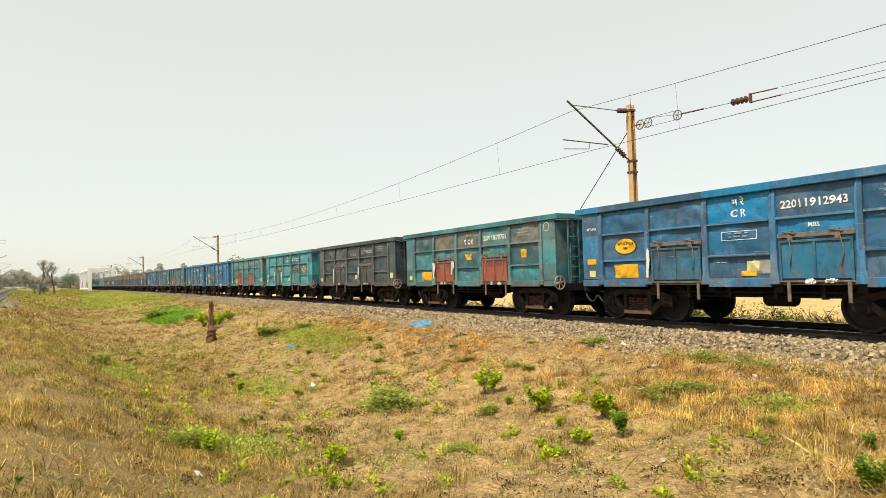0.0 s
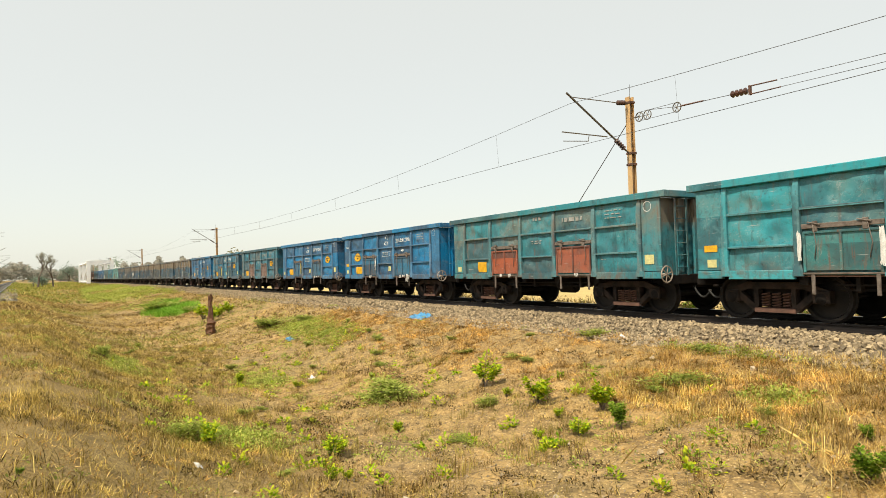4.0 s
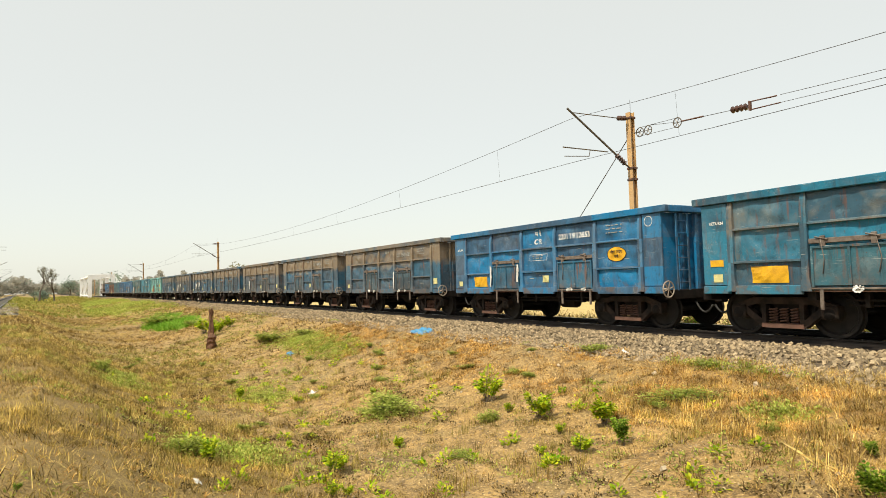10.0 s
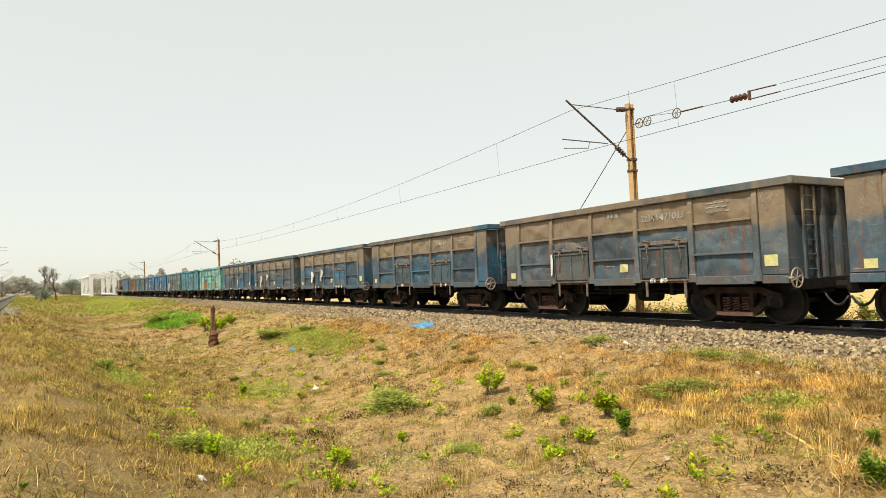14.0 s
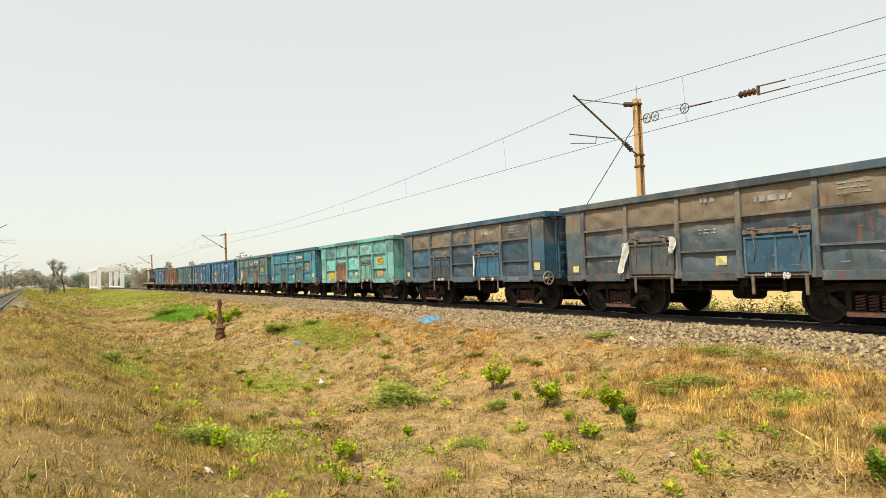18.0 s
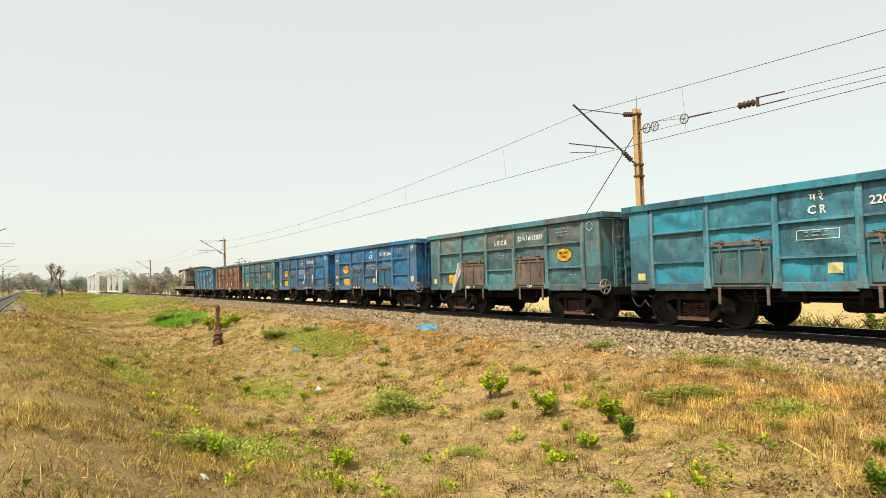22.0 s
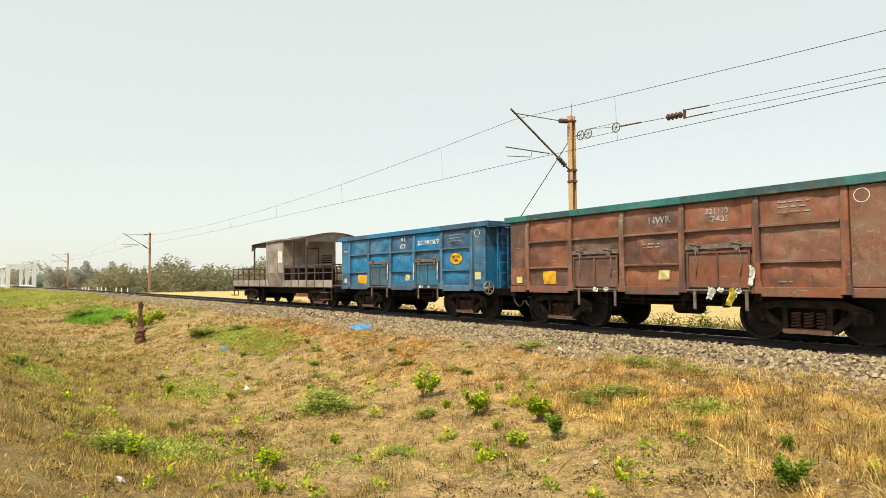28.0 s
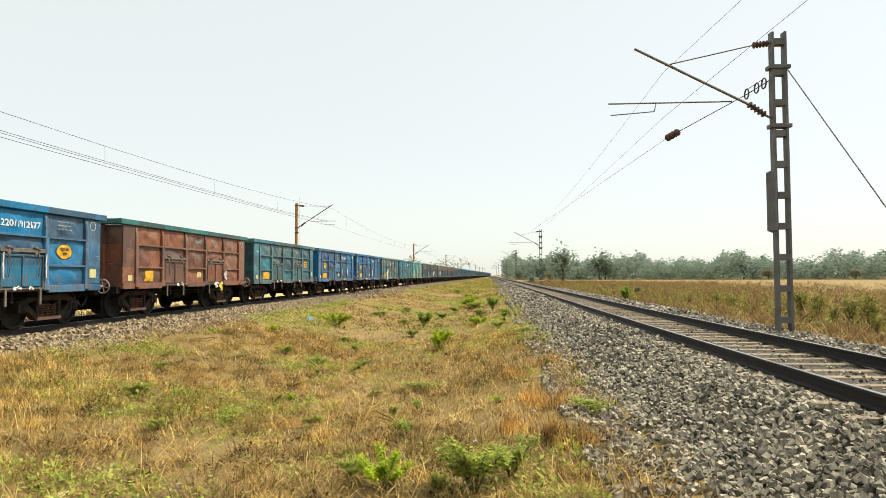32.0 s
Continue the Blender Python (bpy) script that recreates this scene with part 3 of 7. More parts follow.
def build_stones():
    a = (NEAR_TRACK, near_line, NEAR_Z, M_STONE2)
    b = (TRAIN_TRACK, train_line, 0.0, M_STONE)
    plan = [(a, 2.5, 13, (0.95, 3.75), 12500, (0.020, 0.050)), (a, 13, 34, (0.95, 3.6), 7500, (0.032, 0.06)), (a, 34, 110, (0.95, 3.4), 3500, (0.06, 0.12)),
            (a, 4, 40, (-0.82, 0.82), 2500, (0.02, 0.032)), (a, 6, 24, (-4.6, -0.95), 5000, (0.03, 0.06)), (a, 24, 70, (-4.6, -0.95), 3500, (0.06, 0.10)),
            (a, -14, 2.5, (0.95, 1.9), 1100, (0.03, 0.055)), (a, -14, 4, (-0.82, 0.82), 900, (0.02, 0.032)), (a, -14, 6, (-4.6, -0.95), 2200, (0.035, 0.065)),
            (a, -110, -50, (0.95, 2.4), 1500, (0.06, 0.12)),
            (b, -24, 14, (-3.5, -0.93), 20000, (0.030, 0.060)), (b, -70, -24, (-3.4, -0.93), 6500, (0.05, 0.085)), (b, -180, -70, (-3.4, -0.93), 2000, (0.09, 0.15)),
            (b, 14, 50, (-3.4, -0.93), 7500, (0.045, 0.08)), (b, 50, 180, (-3.4, -0.93), 2200, (0.09, 0.15)), (b, -24, 14, (-0.82, 0.82), 1800, (0.04, 0.07)), (b, -30, 14, (0.95, 3.3), 1500, (0.05, 0.08))]
    for i, ((track, line, z, mat), lo, hi, lats, n, sizes) in enumerate(plan):
        stones("ballast_stones", line, z, lo, hi, lats, n, sizes, mat, track, 20 + i, NEAR_BED if track is NEAR_TRACK else BED)
    # the nearest stones, one by one
    r = random.Random(9)
    shared = []
    for v in ROCKS:
        shared.append(mesh_np("stone", v * 0.040, ROCK_TRI, M_STONE2))
    for i in range(300):
        s, lat = r.uniform(4.2, 9.5), r.uniform(1.7, 3.05)
        x, y, _ = near_line(s, lat)
        z = NEAR_Z + float(np.interp(lat, [b[0] for b in BED], [b[1] for b in BED]))
        ob = new("stone", r.choice(shared))
        ob.parent = NEAR_TRACK
        k = r.uniform(0.7, 1.2)
        ob.matrix_basis = pose(x, y, z + 0.035, r.uniform(0, 360), r.uniform(0, 360), r.uniform(0, 360)) @ Matrix.Scale(k, 4)


build_stones()

# ---------------------------------------------------------------- the goods train
STANCHIONS = (-4.15, -2.50, -0.80, 0.86, 2.56, 4.21)
DOORS = ((-2.38, -0.92), (0.98, 2.44))


DENT = [random.Random(10).uniform(0, 6.28) for _ in range(8)]


def dent(x, z):
    """How far the side sheet bulges at a place between its ribs."""
    for a, b in zip(STANCHIONS, STANCHIONS[1:]):
        if a < x < b:
            u = (x - a) / (b - a)
            for lo, hi in ((1.08, 1.62), (1.62, 2.35), (2.35, 2.97)):
                if lo < z < hi:
                    w = (z - lo) / (hi - lo)
                    return math.sin(math.pi * u) ** 0.6 * math.sin(math.pi * w) * (0.030 + 0.024 * math.sin(3 * x + DENT[0] + 5 * z) + 0.019 * (1 - 2 * abs(math.sin(3.5 * x + DENT[1] - 3 * z + 0.8 * math.sin(4 * z)))) + 0.018 * (1 - 2 * abs(math.sin(5.5 * x + 6.5 * z + DENT[2] + math.sin(3 * x)))) + 0.006 * math.sin(23 * x - 17 * z))
    return 0.0


def side_sheet(side, nx=100, nz=26):
    """Dented steel side, bulged between its ribs."""
    bm = bmesh.new()
    skins = []
    for inset in (0.0, 0.012):
        rows = []
        for i in range(nx + 1):
            x = -4.87 + 9.74 * i / nx
            rows.append([bm.verts.new((x, side * (1.515 + dent(x, 1.0 + 2.0 * j / nz) - inset), 1.0 + 2.0 * j / nz)) for j in range(nz + 1)])
        for a, b in zip(rows, rows[1:]):
            for j in range(nz):
                f = (a[j], b[j], b[j + 1], a[j + 1])
                bm.faces.new(f if (side < 0) == (inset == 0) else f[::-1]).smooth = True
        skins.append(rows)
    o, n = skins
    for j in range(nz):
        bm.faces.new((o[0][j], o[0][j + 1], n[0][j + 1], n[0][j]))
        bm.faces.new((o[-1][j], n[-1][j], n[-1][j + 1], o[-1][j + 1]))
    for i in range(nx):
        bm.faces.new((o[i][0], n[i][0], n[i + 1][0], o[i + 1][0]))
        bm.faces.new((o[i][-1], o[i + 1][-1], n[i + 1][-1], n[i][-1]))
    return bm


def bar(bm, a, b, width, y0, y1):
    """A flat bar between two points (x, z), of the given width, from y0 to y1."""
    (ax, az), (bx, bz) = a, b
    d = Vector((bx - ax, bz - az)).normalized()
    n = Vector((-d.y, d.x)) * width / 2
    c = [(ax + n.x, az + n.y), (bx + n.x, bz + n.y), (bx - n.x, bz - n.y), (ax - n.x, az - n.y)]
    v = [[bm.verts.new((x, y, z)) for x, z in c] for y in (y0, y1)]
    bm.faces.new(v[0])
    bm.faces.new(v[1][::-1])
    for i in range(4):
        bm.faces.new((v[0][i], v[1][i], v[1][(i + 1) % 4], v[0][(i + 1) % 4]))


def tidy(bm):
    bmesh.ops.recalc_face_normals(bm, faces=bm.faces)
    return bm


def pressed_post(bm, x, side):
    """A pressed stanchion: thin at the rim, full depth below, its foot splayed."""
    rings = []
    for z, half, out in ((0.985, 0.115, 1.625), (1.10, 0.105, 1.622), (1.24, 0.075, 1.612), (2.62, 0.070, 1.606), (2.84, 0.064, 1.582), (2.972, 0.056, 1.545)):
        lip = min(0.012, (out - 1.5) * 0.3)
        rings.append([bm.verts.new((x + u, side * v, z)) for u, v in ((-half, 1.5), (-half, out - lip), (-half + lip, out), (half - lip, out), (half, out - lip), (half, 1.5))])
    for a, b in zip(rings, rings[1:]):
        for j in range(6):
            bm.faces.new((a[j], a[(j + 1) % 6], b[(j + 1) % 6], b[j]))
    bm.faces.new(rings[0])
    bm.faces.new(rings[-1])
    tidy(bm)


def folded_end(bm, m):
    """The end sheet, one pressing with four raised ribs; m says which end."""
    prof = [(-1.5, 4.87)]
    for y in (-0.9, -0.3, 0.3, 0.9):
        prof += [(y - 0.075, 4.87), (y - 0.06, 4.975), (y + 0.06, 4.975), (y + 0.075, 4.87)]
    prof += [(1.5, 4.87), (1.5, 4.84), (-1.5, 4.84)]
    low, high = [[bm.verts.new((m * d, y, z)) for y, d in prof] for z in (0.95, 2.97)]
    n = len(prof)
    for j in range(n):
        bm.faces.new((low[j], low[(j + 1) % n], high[(j + 1) % n], high[j]))
    bm.faces.new(low)
    bm.faces.new(high[::-1])
    tidy(bm)


def build_bogie(parent, x, plain=False):
    """A cast bogie: two side frames, bolster, springs and two wheelsets."""
    bm = bmesh.new()
    box(bm, -0.80, 0.80, -0.74, 0.74, 0.27, 0.72, 0.03)
    box(bm, -0.30, 0.30, -0.95, -0.741, 0.46, 0.70)
    box(bm, -0.30, 0.30, 0.741, 0.95, 0.46, 0.70)
    bogie = part("bogie", bm, M_GEAR, parent, "black cast-steel bogie with rusty springs")
    bogie.location = (x, 0, 0)
    for side in (-1, 1):
        y0, y1 = side * 0.98, side * 1.15
        bm = bmesh.new()
        bar(bm, (-0.62, 0.77), (0.62, 0.77), 0.15, y0, y1)
        for m in (-1, 1):
            bar(bm, (m * 0.60, 0.78), (m * 1.14, 0.60), 0.15, y0, y1)
            bar(bm, (m * 0.42, 0.72), (m * 0.42, 0.30), 0.10, y0, y1)
            bar(bm, (m * 0.44, 0.25), (m * 0.90, 0.62), 0.14, y0, y1)
            box(bm, m * 1.0 - 0.17, m * 1.0 + 0.17, min(y0, y1) - 0.04, max(y0, y1) + 0.03, 0.40, 0.67, 0.02)
        tidy(bm)
        part("side_frame", bm, M_FRAME, bogie)
        bm = bmesh.new()
        bar(bm, (-0.46, 0.235), (0.46, 0.235), 0.10, y0 - side * 0.02, y1 + side * 0.02)
        tidy(bm)
        part("spring_plank", bm, M_RUSTY, bogie, "rust-brown spring seat")
        if plain:
            continue
        for cx in (-0.24, 0.0, 0.24):
            bm = bmesh.new()
            coil = [Vector((cx + 0.085 * math.cos(a), side * 1.07 + 0.085 * math.sin(a), 0.29 + a / 6.283 * 0.062)) for a in np.linspace(0, 6.283 * 5, 41)]
            rings = [[bm.verts.new(c + Vector((math.cos(q) * (c.x - cx) / 0.085 * 0.018, math.cos(q) * (c.y - side * 1.07) / 0.085 * 0.018, math.sin(q) * 0.018))) for q in (0, 1.57, 3.14, 4.71)] for c in coil]
            for ra, rb in zip(rings, rings[1:]):
                for j in range(4):
                    bm.faces.new((ra[j], ra[(j + 1) % 4], rb[(j + 1) % 4], rb[j]))
            part("coil_spring", bm, M_RUSTY, bogie)
        for m in (-1, 1):
            bm = bmesh.new()
            lathe(bm, [(0.10, side * 1.10), (0.12, side * 1.14), (0.12, side * 1.19), (0.05, side * 1.22)], 12, "Y", (m * 1.0, 0, 0.5))
            part("axle_cap", bm, M_GEAR, bogie)
    wheels = []
    for m in (-1, 1):
        bm = bmesh.new()
        for side in (-1, 1):
            lathe(bm, [(0.09, side * 0.78), (0.13, side * 0.79), (0.16, side * 0.82), (0.40, side * 0.84), (0.43, side * 0.80), (0.53, side * 0.795), (0.53, side * 0.815), (0.50, side * 0.835), (0.495, side * 0.93), (0.43, side * 0.93), (0.40, side * 0.875), (0.17, side * 0.89), (0.13, side * 0.93), (0.09, side * 0.94)][:: 2 if plain else 1], 14 if plain else 22, "Y")
        rod(bm, (0, -0.98, 0), (0, 0.98, 0), 0.08, 10)
        tidy(bm)
        w = part("wheelset", bm, M_WHEEL, bogie, "dark steel wheels on one axle")
        w.location = (m * 1.0, 0, 0.5)
        wheels.append(w)
    return bogie


def build_door(parent, x0, x1, side, mat):
    bm = bmesh.new()
    y = side * 1.56
    box(bm, x0 + 0.04, x1 - 0.04, min(y, y + side * 0.02), max(y, y + side * 0.02), 1.10, 1.84)
    door = part("flap_door", bm, mat, parent, "hinged flap door with tie wires")
    bm = bmesh.new()
    ya, yb = sorted((side * 1.575, side * 1.612))
    box(bm, x0, x0 + 0.05, ya, yb, 1.06, 1.88, 0.006)
    box(bm, x1 - 0.05, x1, ya, yb, 1.06, 1.88, 0.006)
    xm = (x0 + x1) / 2
    box(bm, xm - 0.025, xm + 0.025, ya, yb, 1.10, 1.84, 0.006)
    box(bm, x0 + 0.05, x1 - 0.05, ya, yb, 1.83, 1.88, 0.006)
    part("door_frame", bm, mat, door)
    bm = bmesh.new()
    box(bm, x0 - 0.02, x1 + 0.04, ya, yb, 1.93, 2.03, 0.008)
    for c in (x0 + 0.25, x1 - 0.28):
        box(bm, c - 0.05, c + 0.05, ya - 0.01, yb + 0.01, 1.86, 2.08, 0.012)
        rod(bm, (c - 0.13, side * 1.63, 2.06), (c + 0.12, side * 1.63, 2.0), 0.016, 6)
    part("hinge_bar", bm, M_HOOK, door, "worn hinge bar with latches")
    for c, q in ((x0 + 0.22, 0.06), (x1 - 0.24, 0.08)):
        bm = bmesh.new()
        tube(bm, [Vector((c, side * 1.625, 2.03)), Vector((c + q, side * 1.625, 1.62)), Vector((c + q * 0.3, side * 1.62, 1.33))], 0.009, 5)
        part("tie_wire", bm, M_HOOK, door, "twisted wire tie")
    bm = bmesh.new()
    box(bm, x0 - 0.06, x1 + 0.06, ya, yb, 1.02, 1.055, 0.006)
    for c in (x0 + 0.18, x1 - 0.1):
        box(bm, c - 0.035, c + 0.035, ya, yb, 0.62, 1.02, 0.008)
    part("door_stop", bm, M_HOOK, door)
    return door


def build_wagon(plain=False):
    """An open-topped goods wagon, x along the line, z from the rail head."""
    w = thing("goods_wagon", "weathered open-topped steel goods wagon on bogies", "goods wagon", "wagons of the train")
    for side in (-1, 1):
        part("side_wall", side_sheet(side, *((40, 10) if plain and side < 0 else (100, 26) if side < 0 else (12, 6))), M_PAINT, w)
        if plain and side > 0:
            continue
        for x in STANCHIONS:
            bm = bmesh.new()
            pressed_post(bm, x, side)
            part("stanchion", bm, M_PAINT, w)
        for i, (a, b) in enumerate(zip(STANCHIONS, STANCHIONS[1:])):
            for z in ((2.35,) if i in (1, 3) else (2.35, 1.62)):
                bm = bmesh.new()
                y0, y1 = sorted((side * 1.5, side * 1.605))
                box(bm, a + 0.08, b - 0.08, y0, y1, z - 0.026, z + 0.026, 0.006)
                part("rib", bm, M_PAINT, w)
            if i not in (1, 3):
                bm = bmesh.new()
                y0, y1 = sorted((side * 1.52, side * 1.607))
                box(bm, a + 0.08, b - 0.08, y0, y1, 0.92, 1.11, 0.01)
                part("bottom_panel", bm, M_PAINT, w)
        for m in (-1, 1):
            bm = bmesh.new()
            y0, y1 = sorted((side * 1.5, side * 1.56))
            xa, xb = sorted((m * (4.29 if m > 0 else 4.23), m * 4.885))
            box(bm, xa, xb, y0, y1, 1.12, 2.97, 0.01)
            box(bm, xa, xb, y0 - (0.03 if side < 0 else 0), y1 + (0.03 if side > 0 else 0), 0.93, 1.105, 0.01)
            part("corner_panel", bm, M_PAINT, w)
        for x0, x1 in DOORS:
            build_door(w, x0, x1, side, M_PAINT)
    for m in (-1, 1):
        bm = bmesh.new()
        folded_end(bm, m)
        part("end_wall", bm, M_PAINT, w)
        bm = bmesh.new()
        xa, xb = sorted((m * 4.80, m * 5.02))
        box(bm, xa, xb, -1.45, 1.45, 0.78, 1.02, 0.015)
        part("headstock", bm, M_GEAR, w)
        bm = bmesh.new()
        rod(bm, (m * 4.6, 0, 0.83), (m * 5.36, 0, 0.83), 0.10, 10)
        box(bm, m * 5.42 - 0.14, m * 5.42 + 0.06 * m, -0.17, 0.17, 0.66, 1.0, 0.04)
        part("coupler", bm, M_GEAR, w)
        bm = bmesh.new()
        pts = [Vector((m * (4.95 + 0.5 * u), -0.45, 0.72 - 0.95 * u * (1 - u) - 0.1 * u)) for u in np.linspace(0, 1, 8)]
        tube(bm, pts, 0.028)
        part("brake_hose", bm, M_BLACK, w)
    # rim: a channel all round
    bm = bmesh.new()
    for y0, y1 in ((-1.625, -1.49), (1.49, 1.625)):
        box(bm, -5.09, 5.09, y0, y1, 2.975, RIM_Z, 0.012)
    for x0, x1 in ((-5.09, -4.82), (4.82, 5.09)):
        box(bm, x0, x1, -1.489, 1.489, 2.977, RIM_Z - 0.003, 0.012)
    part("top_rim", bm, M_PAINT, w)
    bm = bmesh.new()
    box(bm, -4.83, 4.83, -1.5, 1.5, 0.97, 1.0)
    part("floor", bm, M_RUSTY, w)
    bm = bmesh.new()
    box(bm, -4.8, 4.8, -0.28, 0.28, 0.66, 0.97, 0.02)
    for x in (-2.46, -0.76, 0.86, 2.51):
        box(bm, x - 0.09, x + 0.09, -1.48, 1.48, 0.80, 0.97, 0.01)
    part("underframe", bm, M_GEAR, w)
    bm = bmesh.new()
    lathe(bm, [(0.15, -0.35), (0.17, -0.3), (0.17, 0.3), (0.15, 0.35)], 12, "X", (0.35, -0.55, 0.62))
    for z, y in ((0.80, -1.30), (0.70, -1.22)):
        rod(bm, (-1.9, y, z), (2.1, y, z), 0.022, 6)
    for x in (-1.5, -0.4, 0.7, 1.7):
        box(bm, x - 0.04, x + 0.04, -1.34, -1.2, 0.66, 0.95)
    part("brake_gear", bm, M_GEAR, w)
    for x in (-3.3, 3.3):
        build_bogie(w, x, plain)
    # ladder and hand-brake wheel at the trailing end
    bm = bmesh.new()
    for y in (-1.15, -0.72):
        box(bm, 5.0, 5.03, y - 0.025, y + 0.025, 1.0, 2.95)
    for k in range(6):
        rod(bm, (5.015, -1.15, 1.2 + k * 0.31), (5.015, -0.72, 1.2 + k * 0.31), 0.014, 6)
    part("ladder", bm, M_PAINT, w)
    bm = bmesh.new()
    torus(bm, (5.04, -1.56, 1.04), 0.20, 0.018, "X", 20, 6)
    for k in range(3):
        a = math.pi / 3 * k + 0.3
        rod(bm, (5.04, -1.56 - 0.19 * math.cos(a), 1.04 - 0.19 * math.sin(a)), (5.04, -1.56 + 0.19 * math.cos(a), 1.04 + 0.19 * math.sin(a)), 0.013, 6)
    rod(bm, (4.86, -1.56, 1.04), (5.06, -1.56, 1.04), 0.03, 6)
    part("hand_brake_wheel", bm, M_CREAM, w, "cream-painted hand brake wheel")
    return w


# colour (r, g, b) and grime of each wagon, from the one that leads into view to the last
BLUE, DEEP, TEAL, SEA = (0.002, 0.150, 0.335), (0.002, 0.128, 0.305), (0.022, 0.165, 0.190), (0.028, 0.270, 0.270)
GREY, SLATE, BROWN, DARK = (0.055, 0.085, 0.115), (0.020, 0.085, 0.150), (0.205, 0.070, 0.035), (0.040, 0.046, 0.052)
WAGONS = [
    (BLUE, 0.35), ((0.025, 0.180, 0.220), 0.6), ((0.030, 0.048, 0.064), 0.3), ((0.020, 0.250, 0.300), 0.4), ((0.025, 0.180, 0.220), 0.7), (BLUE, 0.25), ((0.002, 0.132, 0.300), 0.30),
    ((0.010, 0.140, 0.210), 0.6), ((0.006, 0.135, 0.230), 0.7), ((0.002, 0.132, 0.300), 0.30), (SLATE, 1.0), (SLATE, 0.95), (GREY, 1.0), (SLATE, 0.9), (SLATE, 0.9), (GREY, 0.75), (SLATE, 0.8),
    ((0.150, 0.440, 0.430), 0.5), ((0.020, 0.220, 0.320), 0.3), ((0.050, 0.200, 0.240), 0.7), (DEEP, 0.3), (DEEP, 0.3), ((0.030, 0.150, 0.200), 0.55), (BROWN, 0.6), (BLUE, 0.3),
]
AHEAD = 33
LEAD = -8.882            # middle of wagon 0 along the line at the clip's start


def travelled(t):
    u, drift = t / 32.0, 0.0
    for c in (-165.3864, 515.5827, -620.3894, 358.5629, -89.2485, -2.9206, 3.7209, 0.0881):
        drift = drift * u + c
    return 9.10683 * t + 0.0132179 * t ** 2 - 9.58888e-4 * t ** 3 + 1.24884e-5 * t ** 4 + drift


# slack in the couplings: how far each wagon runs ahead of its even place
SLACK = {2: 0.06, 3: -0.12, 5: 0.04, 6: 0.11, 7: -0.04, 11: -0.05, 12: -0.04, 14: 0.12, 15: -0.11, 19: 0.07, 20: -0.05}


def on_line(s, half=3.3):
    """A wagon's pose when its middle is s metres along the line: both bogies stand on it."""
    ax, ay, _ = train_line(s - half)
    bx, by, _ = train_line(s + half)
    return pose((ax + bx) / 2, (ay + by) / 2, 0, 0, 0, math.degrees(math.atan2(by - ay, bx - ax)))


def colour_wagon(w, colour, grime):
    for o in w.children_recursive:
        o.color = (*colour, grime)


FIRST, FIRST_FAR = build_wagon(), build_wagon(True)
TRAIN = []          # (thing, place along the line at the start)


def make_train():
    rnd = random.Random(4)
    for k in range(-AHEAD, len(WAGONS)):
        w = {-AHEAD: FIRST_FAR, 0: FIRST}.get(k) or copy_thing(FIRST if k >= 0 else FIRST_FAR, Matrix())
        col, grime = WAGONS[k] if k >= 0 else rnd.choice([(BLUE, 0.4), (TEAL, 0.6), (SLATE, 0.9), (DEEP, 0.4), (GREY, 0.8), (SEA, 0.5)])
        colour_wagon(w, col, grime)
        TRAIN.append((w, LEAD - k * PITCH + SLACK.get(k, 0.0)))


make_train()
BY_K = {k: TRAIN[k + AHEAD][0] for k in range(-AHEAD, len(WAGONS))}


